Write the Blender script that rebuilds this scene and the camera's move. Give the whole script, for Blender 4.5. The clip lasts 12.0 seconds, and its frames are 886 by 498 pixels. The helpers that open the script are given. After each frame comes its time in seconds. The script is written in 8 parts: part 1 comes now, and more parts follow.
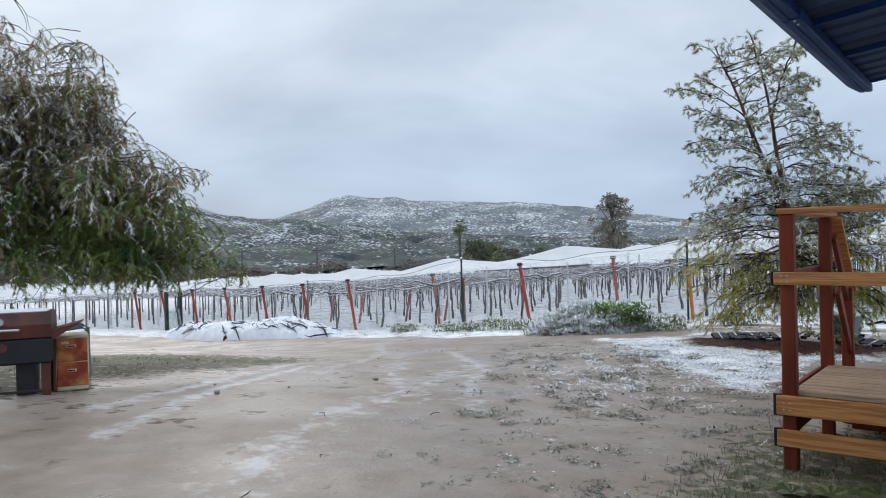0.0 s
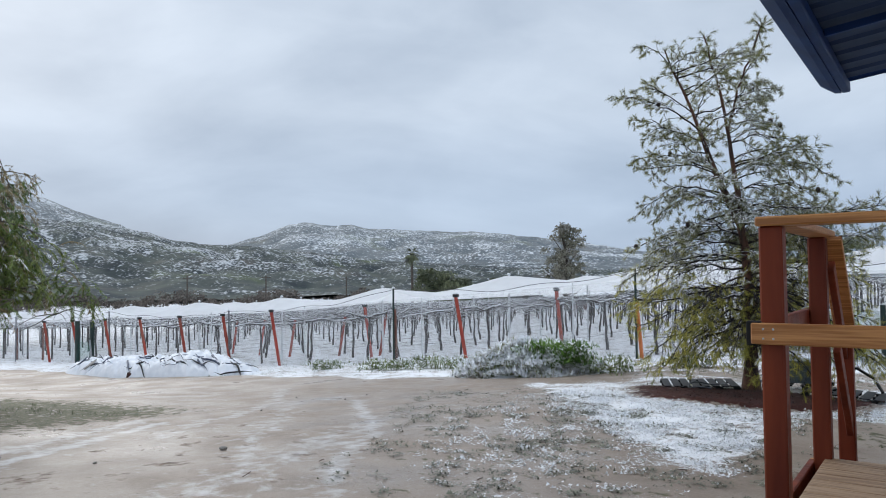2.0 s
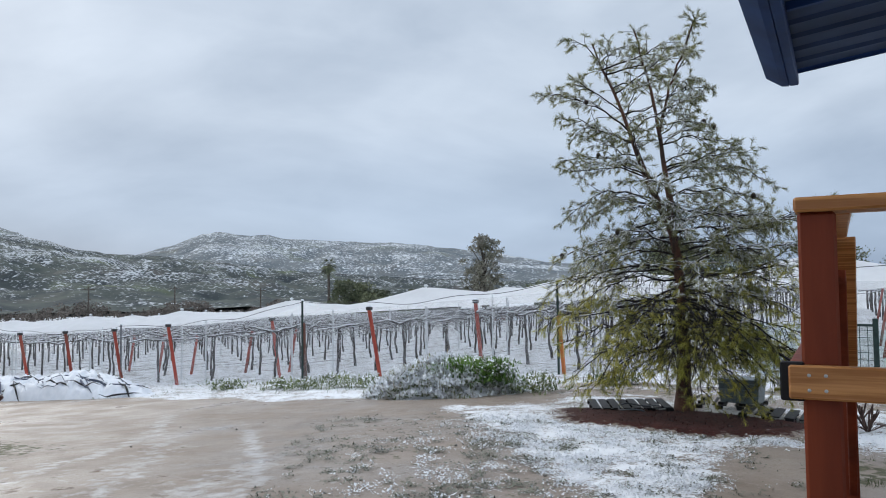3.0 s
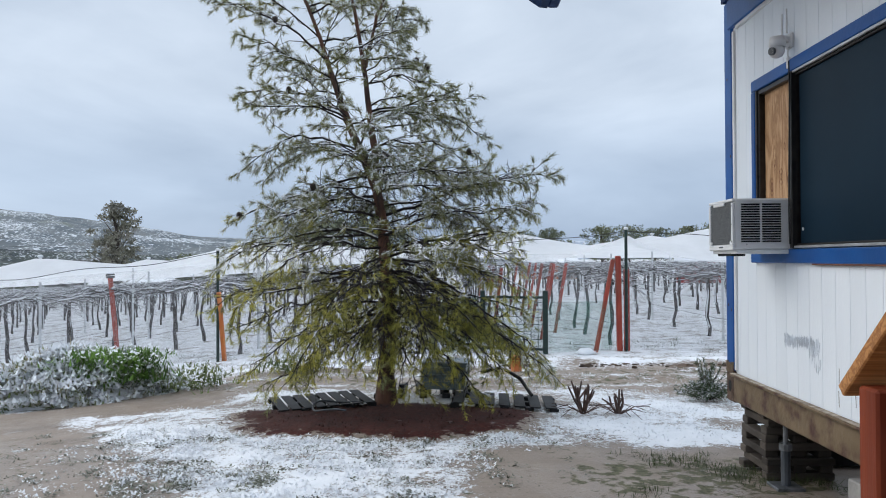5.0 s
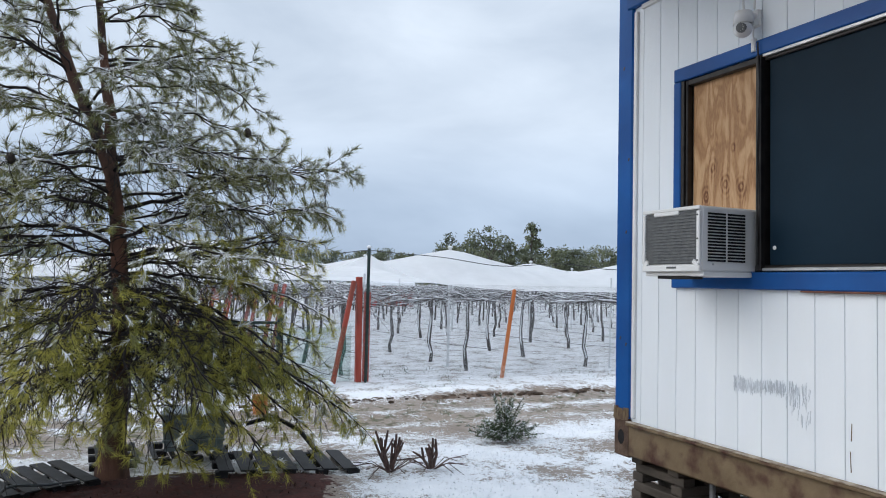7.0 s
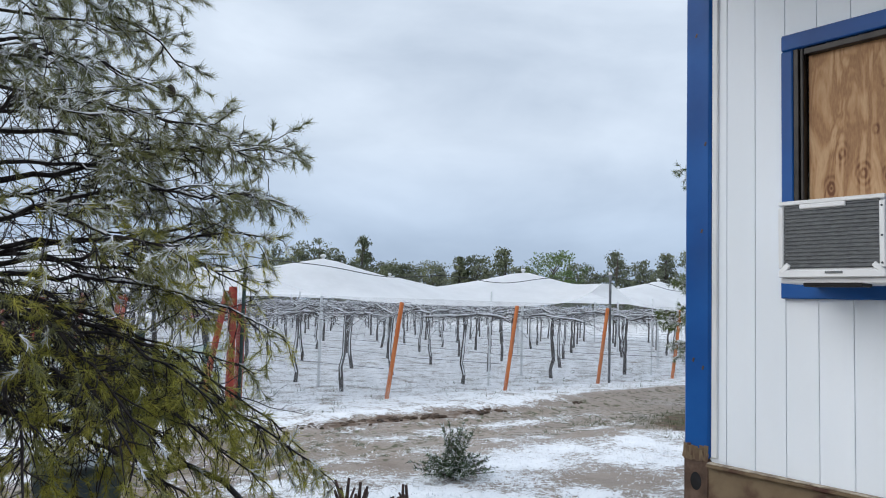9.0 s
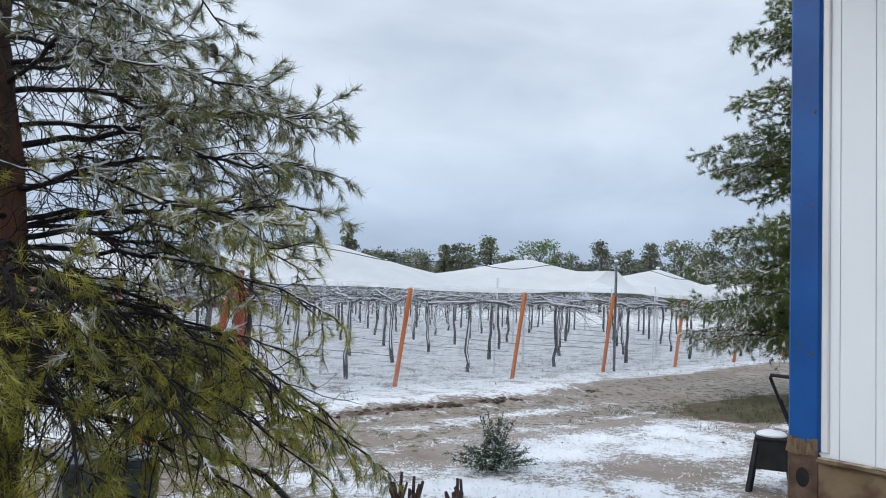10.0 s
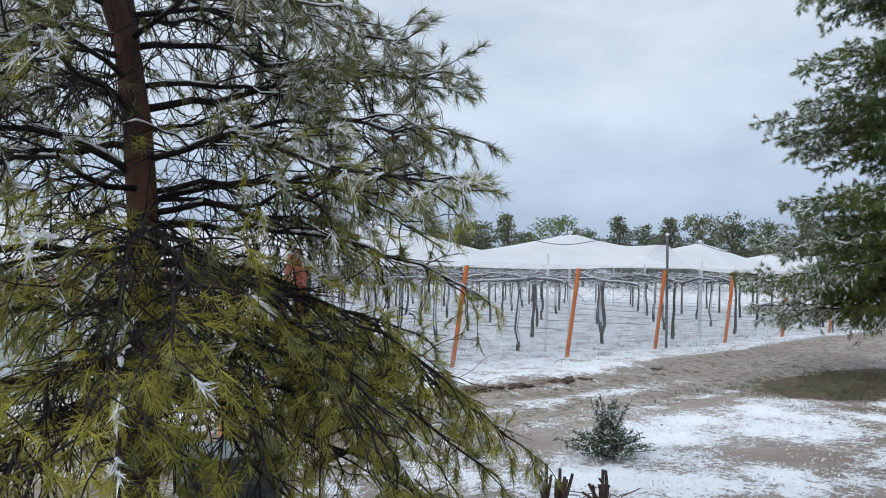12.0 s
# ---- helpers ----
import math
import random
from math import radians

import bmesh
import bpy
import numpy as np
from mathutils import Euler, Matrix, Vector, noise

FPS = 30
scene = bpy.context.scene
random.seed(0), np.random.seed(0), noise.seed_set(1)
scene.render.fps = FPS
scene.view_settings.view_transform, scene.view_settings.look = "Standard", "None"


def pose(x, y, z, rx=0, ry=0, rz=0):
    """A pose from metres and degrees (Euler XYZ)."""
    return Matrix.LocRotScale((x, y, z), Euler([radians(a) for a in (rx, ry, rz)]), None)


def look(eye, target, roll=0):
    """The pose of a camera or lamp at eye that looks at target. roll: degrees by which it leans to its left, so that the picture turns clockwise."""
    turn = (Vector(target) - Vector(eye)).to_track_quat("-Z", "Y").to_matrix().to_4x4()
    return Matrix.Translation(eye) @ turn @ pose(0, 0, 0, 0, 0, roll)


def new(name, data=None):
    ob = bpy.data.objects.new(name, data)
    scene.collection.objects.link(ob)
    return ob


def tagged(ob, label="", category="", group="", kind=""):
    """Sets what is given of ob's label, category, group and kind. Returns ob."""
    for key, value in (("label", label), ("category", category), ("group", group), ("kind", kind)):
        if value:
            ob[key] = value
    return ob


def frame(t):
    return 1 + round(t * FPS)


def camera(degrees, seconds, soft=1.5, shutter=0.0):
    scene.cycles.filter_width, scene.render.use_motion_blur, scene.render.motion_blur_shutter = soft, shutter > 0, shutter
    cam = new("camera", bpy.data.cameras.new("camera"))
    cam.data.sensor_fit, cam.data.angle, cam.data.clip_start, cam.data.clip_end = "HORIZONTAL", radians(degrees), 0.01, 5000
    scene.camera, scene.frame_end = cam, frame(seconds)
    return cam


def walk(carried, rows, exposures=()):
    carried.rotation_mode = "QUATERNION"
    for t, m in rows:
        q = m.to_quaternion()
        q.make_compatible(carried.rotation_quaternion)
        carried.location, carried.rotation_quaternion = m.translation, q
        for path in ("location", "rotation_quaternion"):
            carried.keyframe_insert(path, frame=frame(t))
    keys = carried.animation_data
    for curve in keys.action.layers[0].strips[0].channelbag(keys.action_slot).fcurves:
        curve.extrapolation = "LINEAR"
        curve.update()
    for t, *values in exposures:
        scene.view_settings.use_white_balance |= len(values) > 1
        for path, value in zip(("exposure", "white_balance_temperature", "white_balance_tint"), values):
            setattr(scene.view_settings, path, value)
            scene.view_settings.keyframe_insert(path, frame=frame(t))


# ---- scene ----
cam = camera(62.5, 12.0, soft=1.0)
METRES, EYE, TILT, LEAN, TURN = 11.811, 1.5, 0.0, 0.0, 38.1
ROWS = [
    (0.0, 0.0, 0.0, 0.0, -0.0, -0.11, 1.28),
    (0.5, 0.0103, 0.0459, -0.0008, -1.09, 0.51, 0.86),
    (1.0, 0.0283, 0.0932, -0.0017, -1.03, 0.91, 0.69),
    (1.5, 0.0494, 0.1362, -0.002, -1.39, 1.46, 0.63),
    (2.0, 0.0732, 0.1841, -0.0012, -3.35, 2.11, 0.62),
    (2.5, 0.083, 0.2371, -0.0024, -6.14, 2.66, 0.63),
    (3.0, 0.0939, 0.2903, -0.0006, -9.69, 2.92, 0.6),
    (5.0, 0.1288, 0.4959, -0.0073, -37.08, 0.76, 0.26),
    (5.5, 0.1401, 0.5476, -0.0091, -42.69, 0.61, -0.21),
    (6.0, 0.1483, 0.5947, -0.0073, -49.45, 1.06, -0.8),
    (6.5, 0.1631, 0.6388, -0.0088, -56.68, 1.82, -1.1),
    (7.0, 0.1719, 0.6827, -0.0111, -62.75, 2.69, -1.27),
    (7.5, 0.186, 0.7234, -0.0143, -67.8, 3.58, -1.46),
    (9.5, 0.2406, 0.8515, -0.019, -77.92, 3.89, -1.85),
    (10.0, 0.251, 0.876, -0.0223, -78.35, 3.32, -2.08),
    (10.5, 0.2625, 0.8961, -0.0211, -79.58, 3.07, -1.89),
    (11.0, 0.2657, 0.9206, -0.0233, -82.04, 2.68, -1.44),
    (11.5, 0.2675, 0.9346, -0.0246, -85.01, 1.63, -1.64),
    (12.0, 0.274, 0.9526, -0.0254, -77.48, 1.59, -1.18),
]
walk(cam, [(t, pose(0, 0, EYE, TILT, LEAN, TURN) @ pose(METRES * x, METRES * y, METRES * z, 90 + pitch, roll, yaw)) for t, x, y, z, yaw, pitch, roll in ROWS],
     exposures=[(0.0, 0.0), (1.0, 0.0), (2.5, -0.09), (5.0, 0.04), (7.0, 0.09), (9.0, 0.04), (12.0, 0.04)])


# ---- world, light ----
world = bpy.data.worlds.new("overcast_sky")
scene.world = world
world.use_nodes = True
wt = world.node_tree
wt.nodes.clear()


def wnode(kind, **kw):
    n = wt.nodes.new(kind)
    for k, v in kw.items():
        n.inputs[k].default_value = v
    return n


SUN_AZ, SUN_EL = radians(-72), radians(28)
w_out = wt.nodes.new("ShaderNodeOutputWorld")
w_sky = wt.nodes.new("ShaderNodeTexSky")
w_sky.sky_type, w_sky.sun_disc = "NISHITA", False
w_sky.sun_elevation, w_sky.sun_rotation = SUN_EL, SUN_AZ
w_bg1 = wnode("ShaderNodeBackground", Strength=0.008)
wt.links.new(w_sky.outputs[0], w_bg1.inputs[0])
w_tc = wt.nodes.new("ShaderNodeTexCoord")
w_map = wt.nodes.new("ShaderNodeMapping")
w_map.inputs["Scale"].default_value = (1.0, 1.0, 2.6)
w_map.inputs["Rotation"].default_value = (0.0, 0.0, 0.6)
wt.links.new(w_tc.outputs["Generated"], w_map.inputs[0])
w_n1 = wnode("ShaderNodeTexNoise", Scale=1.7, Detail=6.0, Roughness=0.52, Distortion=0.5)
w_n2 = wnode("ShaderNodeTexNoise", Scale=4.2, Detail=5.0, Roughness=0.5, Distortion=0.3)
wt.links.new(w_map.outputs[0], w_n1.inputs[0])
wt.links.new(w_map.outputs[0], w_n2.inputs[0])
w_mix = wt.nodes.new("ShaderNodeMix")
w_mix.inputs[0].default_value = 0.35
wt.links.new(w_n1.outputs[0], w_mix.inputs[2])
wt.links.new(w_n2.outputs[0], w_mix.inputs[3])
w_ramp = wt.nodes.new("ShaderNodeValToRGB")
w_ramp.color_ramp.elements[0].position, w_ramp.color_ramp.elements[0].color = 0.34, (0.470, 0.545, 0.650, 1)
w_ramp.color_ramp.elements[1].position, w_ramp.color_ramp.elements[1].color = 0.66, (0.785, 0.86, 0.955, 1)
wt.links.new(w_mix.outputs[0], w_ramp.inputs[0])
# the cloud is darker and bluer low over the hills
w_sep = wt.nodes.new("ShaderNodeSeparateXYZ")
wt.links.new(w_tc.outputs["Generated"], w_sep.inputs[0])
w_low = wt.nodes.new("ShaderNodeValToRGB")
w_low.color_ramp.elements[0].position, w_low.color_ramp.elements[0].color = 0.02, (0.30, 0.345, 0.41, 1)
w_low.color_ramp.elements[1].position, w_low.color_ramp.elements[1].color = 1.0, (1.0, 1.0, 1.0, 1)
for w_pos, w_col in ((0.10, (0.37, 0.41, 0.465, 1)), (0.22, (0.455, 0.475, 0.50, 1)), (0.42, (0.53, 0.54, 0.55, 1))):
    w_low.color_ramp.elements.new(w_pos).color = w_col
wt.links.new(w_sep.outputs[2], w_low.inputs[0])
w_mul = wt.nodes.new("ShaderNodeMix")
w_mul.data_type, w_mul.blend_type = "RGBA", "MULTIPLY"
w_mul.inputs[0].default_value = 1.0
wt.links.new(w_ramp.outputs[0], w_mul.inputs[6])
wt.links.new(w_low.outputs[0], w_mul.inputs[7])
w_bg2 = wnode("ShaderNodeBackground", Strength=1.88)
wt.links.new(w_mul.outputs[2], w_bg2.inputs[0])
w_add = wt.nodes.new("ShaderNodeAddShader")
wt.links.new(w_bg1.outputs[0], w_add.inputs[0])
wt.links.new(w_bg2.outputs[0], w_add.inputs[1])
wt.links.new(w_add.outputs[0], w_out.inputs[0])

sun_data = bpy.data.lights.new("sun", "SUN")
sun_data.energy, sun_data.angle, sun_data.color = 1.38, radians(50), (1.0, 0.955, 0.89)
sun = new("sun", sun_data)
sun.matrix_world = look((30 * math.sin(SUN_AZ), 30 * math.cos(SUN_AZ), 30 * math.tan(SUN_EL)), (0, 0, 0))


# ---- materials ----
def surf(name, c1, c2, scale=6.0, c3=None, scale3=1.2, amount3=0.5, rough=0.7, bump=0.15, bscale=None, metallic=0.0,
         stretch=(1, 1, 1), detail=6.0, lo=0.35, hi=0.65, vary=0.0, island=0.0, rough2=None, spec=0.5, translucent=None):
    """A surface of two tones at one scale, stains of a third tone at a larger scale, and fine relief."""
    m = bpy.data.materials.new(name)
    m.use_nodes = True
    nt = m.node_tree
    nd, lk = nt.nodes, nt.links
    b = nd["Principled BSDF"]
    tc, mp = nd.new("ShaderNodeTexCoord"), nd.new("ShaderNodeMapping")
    mp.inputs["Scale"].default_value = stretch
    lk.new(tc.outputs["Object"], mp.inputs[0])
    oi = nd.new("ShaderNodeObjectInfo")
    off = nd.new("ShaderNodeVectorMath")
    off.operation = "MULTIPLY_ADD"
    off.inputs[1].default_value = (1, 1, 1)
    comb = nd.new("ShaderNodeCombineXYZ")
    mm = nd.new("ShaderNodeMath")
    mm.operation = "MULTIPLY"
    mm.inputs[1].default_value = 37.0
    lk.new(oi.outputs["Random"], mm.inputs[0])
    for k in range(3):
        lk.new(mm.outputs[0], comb.inputs[k])
    lk.new(mp.outputs[0], off.inputs[0])
    lk.new(comb.outputs[0], off.inputs[2])
    n1 = nd.new("ShaderNodeTexNoise")
    n1.inputs["Scale"].default_value, n1.inputs["Detail"].default_value = scale, detail
    lk.new(off.outputs[0], n1.inputs[0])
    r1 = nd.new("ShaderNodeValToRGB")
    e = r1.color_ramp.elements
    e[0].position, e[0].color, e[1].position, e[1].color = lo, (*c1, 1), hi, (*c2, 1)
    lk.new(n1.outputs[0], r1.inputs[0])
    col = r1.outputs[0]
    if c3:
        n3 = nd.new("ShaderNodeTexNoise")
        n3.inputs["Scale"].default_value, n3.inputs["Detail"].default_value = scale3, 8.0
        lk.new(off.outputs[0], n3.inputs[0])
        r3 = nd.new("ShaderNodeValToRGB")
        e = r3.color_ramp.elements
        e[0].position, e[0].color, e[1].position, e[1].color = 0.48, (0, 0, 0, 1), 0.66, (amount3,) * 3 + (1,)
        lk.new(n3.outputs[0], r3.inputs[0])
        mx = nd.new("ShaderNodeMix")
        mx.data_type = "RGBA"
        lk.new(r3.outputs[0], mx.inputs[0])
        lk.new(col, mx.inputs[6])
        mx.inputs[7].default_value = (*c3, 1)
        col = mx.outputs[2]
    if vary or island:
        hsv = nd.new("ShaderNodeHueSaturation")
        mr = nd.new("ShaderNodeMapRange")
        a = vary or island
        mr.inputs[3].default_value, mr.inputs[4].default_value = 1 - a, 1 + a
        if island:
            gi = nd.new("ShaderNodeNewGeometry")
            lk.new(gi.outputs["Random Per Island"], mr.inputs[0])
        else:
            lk.new(oi.outputs["Random"], mr.inputs[0])
        lk.new(mr.outputs[0], hsv.inputs["Value"])
        lk.new(col, hsv.inputs["Color"])
        col = hsv.outputs[0]
    lk.new(col, b.inputs["Base Color"])
    b.inputs["Roughness"].default_value, b.inputs["Metallic"].default_value = rough, metallic
    b.inputs["Specular IOR Level"].default_value = spec
    if rough2 is not None:
        rr = nd.new("ShaderNodeMapRange")
        rr.inputs[1].default_value, rr.inputs[2].default_value = 0.35, 0.65
        rr.inputs[3].default_value, rr.inputs[4].default_value = rough, rough2
        lk.new(n1.outputs[0], rr.inputs[0])
        lk.new(rr.outputs[0], b.inputs["Roughness"])
    if bump:
        n2 = nd.new("ShaderNodeTexNoise")
        n2.inputs["Scale"].default_value, n2.inputs["Detail"].default_value = bscale or scale * 4, 6.0
        lk.new(off.outputs[0], n2.inputs[0])
        bp = nd.new("ShaderNodeBump")
        bp.inputs["Strength"].default_value, bp.inputs["Distance"].default_value = bump, 0.02
        lk.new(n2.outputs[0], bp.inputs["Height"])
        lk.new(bp.outputs[0], b.inputs["Normal"])
    if translucent:
        tr = nd.new("ShaderNodeBsdfTranslucent")
        lk.new(col, tr.inputs[0])
        ms = nd.new("ShaderNodeMixShader")
        ms.inputs[0].default_value = translucent
        lk.new(b.outputs[0], ms.inputs[1])
        lk.new(tr.outputs[0], ms.inputs[2])
        lk.new(ms.outputs[0], nd["Material Output"].inputs[0])
    return m


def netting(name, colour, cover_lo, cover_hi, scale=2.0, translucent=0.4):
    """Fine woven net: light passes between the threads."""
    m = bpy.data.materials.new(name)
    m.use_nodes = True
    nt = m.node_tree
    nd, lk = nt.nodes, nt.links
    nd.clear()
    out = nd.new("ShaderNodeOutputMaterial")
    tc = nd.new("ShaderNodeTexCoord")
    n = nd.new("ShaderNodeTexNoise")
    n.inputs["Scale"].default_value, n.inputs["Detail"].default_value = scale, 8.0
    n.inputs["Roughness"].default_value = 0.65
    lk.new(tc.outputs["Object"], n.inputs[0])
    mr = nd.new("ShaderNodeMapRange")
    mr.inputs[1].default_value, mr.inputs[2].default_value = 0.3, 0.7
    mr.inputs[3].default_value, mr.inputs[4].default_value = cover_lo, cover_hi
    lk.new(n.outputs[0], mr.inputs[0])
    d, t, tl, ms, mt = (nd.new("ShaderNodeBsdfDiffuse"), nd.new("ShaderNodeBsdfTransparent"), nd.new("ShaderNodeBsdfTranslucent"),
                        nd.new("ShaderNodeMixShader"), nd.new("ShaderNodeMixShader"))
    d.inputs[0].default_value = tl.inputs[0].default_value = (*colour, 1)
    mt.inputs[0].default_value = translucent
    lk.new(d.outputs[0], mt.inputs[1])
    lk.new(tl.outputs[0], mt.inputs[2])
    lk.new(mr.outputs[0], ms.inputs[0])
    lk.new(t.outputs[0], ms.inputs[1])
    lk.new(mt.outputs[0], ms.inputs[2])
    lk.new(ms.outputs[0], out.inputs[0])
    return m


M_SNOW = surf("snow", (0.77, 0.79, 0.825), (0.86, 0.875, 0.90), scale=14, rough=0.6, bump=0.35, bscale=70)
M_BARK = surf("pine_bark", (0.024, 0.014, 0.012), (0.098, 0.053, 0.038), scale=14, c3=(0.18, 0.080, 0.050), scale3=5, amount3=0.75, rough=0.85, bump=0.7, stretch=(1, 1, 0.3))
M_TWIG = surf("dark_twig", (0.010, 0.008, 0.009), (0.036, 0.028, 0.028), scale=18, rough=0.6, bump=0.2, spec=0.2)
M_NEEDLE = surf("pine_needle", (0.14, 0.155, 0.060), (0.32, 0.315, 0.13), scale=0.9, rough=0.45, bump=0, island=0.4, translucent=0.35)
M_NEEDLE_LOW = surf("pine_needle_yellow", (0.26, 0.265, 0.05), (0.62, 0.56, 0.115), scale=2.2, rough=0.45, bump=0, island=0.35, translucent=0.5)
M_NEEDLE_DARK = surf("pine_needle_dark", (0.050, 0.090, 0.020), (0.150, 0.185, 0.045), scale=0.9, rough=0.5, bump=0, island=0.4, translucent=0.25)
M_CONE = surf("pine_cone", (0.02, 0.014, 0.012), (0.06, 0.04, 0.03), scale=40, rough=0.7, bump=0.6)
M_PEPPER = surf("pepper_leaf", (0.050, 0.105, 0.018), (0.180, 0.225, 0.048), scale=0.8, rough=0.5, bump=0, island=0.45, translucent=0.25)
M_PEPPER_DRY = surf("pepper_leaf_brown", (0.15, 0.115, 0.055), (0.33, 0.27, 0.15), scale=1.2, rough=0.6, bump=0, island=0.35, translucent=0.35)
M_VINE = surf("vine_wood", (0.018, 0.015, 0.015), (0.068, 0.057, 0.052), scale=22, rough=0.8, bump=0.7, c3=(0.20, 0.20, 0.21), scale3=3, amount3=0.2)
M_POST = surf("painted_red_post", (0.30, 0.035, 0.022), (0.42, 0.075, 0.045), scale=9, c3=(0.17, 0.08, 0.055), scale3=3, amount3=0.6, rough=0.7, bump=0.3, stretch=(1, 1, 0.25), vary=0.2)
M_POST_OR = surf("painted_orange_post", (0.52, 0.135, 0.030), (0.62, 0.21, 0.07), scale=9, c3=(0.36, 0.17, 0.10), scale3=3, amount3=0.5, rough=0.7, bump=0.3, stretch=(1, 1, 0.25), vary=0.12)
M_POST_BR = surf("brown_post", (0.12, 0.045, 0.03), (0.22, 0.09, 0.06), scale=9, c3=(0.07, 0.04, 0.03), scale3=3, rough=0.75, bump=0.3, stretch=(1, 1, 0.25))
M_BLACKCAP = surf("black_rubber", (0.012, 0.012, 0.013), (0.03, 0.03, 0.03), scale=12, rough=0.55)
M_PVC = surf("white_pvc_pipe", (0.62, 0.64, 0.66), (0.74, 0.76, 0.78), scale=6, c3=(0.42, 0.42, 0.42), scale3=2, amount3=0.3, rough=0.45, bump=0.05)
M_GALV = surf("galvanised_pipe", (0.14, 0.15, 0.16), (0.27, 0.28, 0.30), scale=14, rough=0.45, metallic=0.7, bump=0.1)
M_WIRE = surf("wire", (0.05, 0.05, 0.052), (0.12, 0.12, 0.125), scale=20, rough=0.5, metallic=0.5, bump=0)
M_CABLE = surf("black_cable", (0.015, 0.015, 0.016), (0.03, 0.03, 0.032), scale=20, rough=0.6, bump=0)
M_CANOPY = netting("white_shade_net", (0.88, 0.89, 0.905), 0.78, 0.90, 1.2, 0.5)
M_VEIL = netting("fine_fence_net", (0.74, 0.75, 0.77), 0.04, 0.22, 3.0, 0.3)
M_GREENNET = netting("green_fence_net", (0.05, 0.30, 0.22), 0.10, 0.38, 4.0, 0.3)
M_DKGREEN = surf("dark_green_paint", (0.008, 0.022, 0.020), (0.02, 0.045, 0.04), scale=10, rough=0.45)
M_SIDING = surf("white_painted_siding", (0.81, 0.865, 0.925), (0.855, 0.905, 0.96), scale=2.2, c3=(0.75, 0.80, 0.85), scale3=0.9, amount3=0.35, rough=0.45, bump=0.10, bscale=55, stretch=(1, 1, 0.35))
M_BLUE = surf("blue_paint", (0.004, 0.072, 0.28), (0.007, 0.095, 0.345), scale=3, c3=(0.008, 0.05, 0.18), scale3=1.6, amount3=0.5, rough=0.4, bump=0.06, bscale=40, spec=0.3)
M_NAVY = surf("navy_roof_metal", (0.008, 0.028, 0.105), (0.013, 0.045, 0.155), scale=2, rough=0.6, bump=0.05, spec=0.2)
M_SHEET = surf("dull_navy_sheet", (0.016, 0.034, 0.080), (0.026, 0.050, 0.115), scale=2, rough=0.65, bump=0.05, spec=0.2)
M_BEAM = surf("brown_steel_beam", (0.135, 0.092, 0.050), (0.195, 0.140, 0.082), scale=5, c3=(0.060, 0.020, 0.013), scale3=6.5, amount3=1.0, rough=0.55, bump=0.25)
M_SCREEN = surf("dark_window_screen", (0.006, 0.019, 0.034), (0.010, 0.027, 0.046), scale=1.2, rough=0.45, bump=0.04, bscale=200, spec=0.10)
M_ALU_DK = surf("dark_bronze_frame", (0.012, 0.010, 0.010), (0.03, 0.026, 0.024), scale=14, rough=0.4, metallic=0.3, bump=0.05)
M_ALU = surf("bare_aluminium", (0.42, 0.43, 0.44), (0.55, 0.56, 0.57), scale=12, rough=0.4, metallic=0.7, bump=0.05)
M_ACWHITE = surf("white_plastic", (0.72, 0.735, 0.75), (0.80, 0.81, 0.82), scale=5, c3=(0.50, 0.50, 0.49), scale3=2.5, amount3=0.3, rough=0.4, bump=0.03)
M_COIL = surf("grey_coil_fins", (0.10, 0.108, 0.115), (0.155, 0.163, 0.17), scale=30, rough=0.6, metallic=0.2, bump=0.3, bscale=250)
M_GREYPAINT = surf("grey_primer", (0.52, 0.56, 0.62), (0.66, 0.71, 0.77), scale=12, rough=0.6, bump=0)
M_BLACK = surf("black_plastic", (0.008, 0.008, 0.009), (0.020, 0.020, 0.022), scale=9, rough=0.6, bump=0.12, spec=0.25)
M_REDWOOD = surf("red_stained_lumber", (0.120, 0.020, 0.009), (0.225, 0.046, 0.018), scale=7, c3=(0.08, 0.016, 0.009), scale3=3, amount3=0.6, rough=0.5, bump=0.25, stretch=(1, 1, 0.12), vary=0.08, spec=0.2)
M_PALLETWOOD = surf("weathered_grey_wood", (0.045, 0.036, 0.029), (0.110, 0.090, 0.074), scale=9, c3=(0.05, 0.04, 0.032), scale3=3, amount3=0.6, rough=0.8, bump=0.4, stretch=(0.3, 0.3, 1), vary=0.25)
M_RUST = surf("rusted_orange_paint", (0.26, 0.030, 0.008), (0.60, 0.17, 0.028), scale=5, c3=(0.46, 0.30, 0.13), scale3=4.5, amount3=0.7, rough=0.5, bump=0.2, lo=0.40, hi=0.60)
M_CREAM = surf("cream_enamel", (0.48, 0.42, 0.30), (0.62, 0.56, 0.42), scale=4, c3=(0.28, 0.10, 0.03), scale3=3.5, amount3=0.8, rough=0.5, bump=0.15)
M_SMOKER = surf("black_smoker_steel", (0.006, 0.008, 0.012), (0.016, 0.019, 0.026), scale=3, c3=(0.06, 0.02, 0.012), scale3=2, amount3=0.5, rough=0.5, bump=0.15)
M_SMOKER_RUST = surf("rusty_lid_steel", (0.055, 0.014, 0.009), (0.125, 0.030, 0.016), scale=3, c3=(0.02, 0.016, 0.016), scale3=2.2, amount3=0.8, rough=0.5, bump=0.15)
M_STEEL = surf("grey_painted_tube", (0.05, 0.058, 0.068), (0.09, 0.10, 0.115), scale=6, rough=0.5, metallic=0.2, bump=0.1)
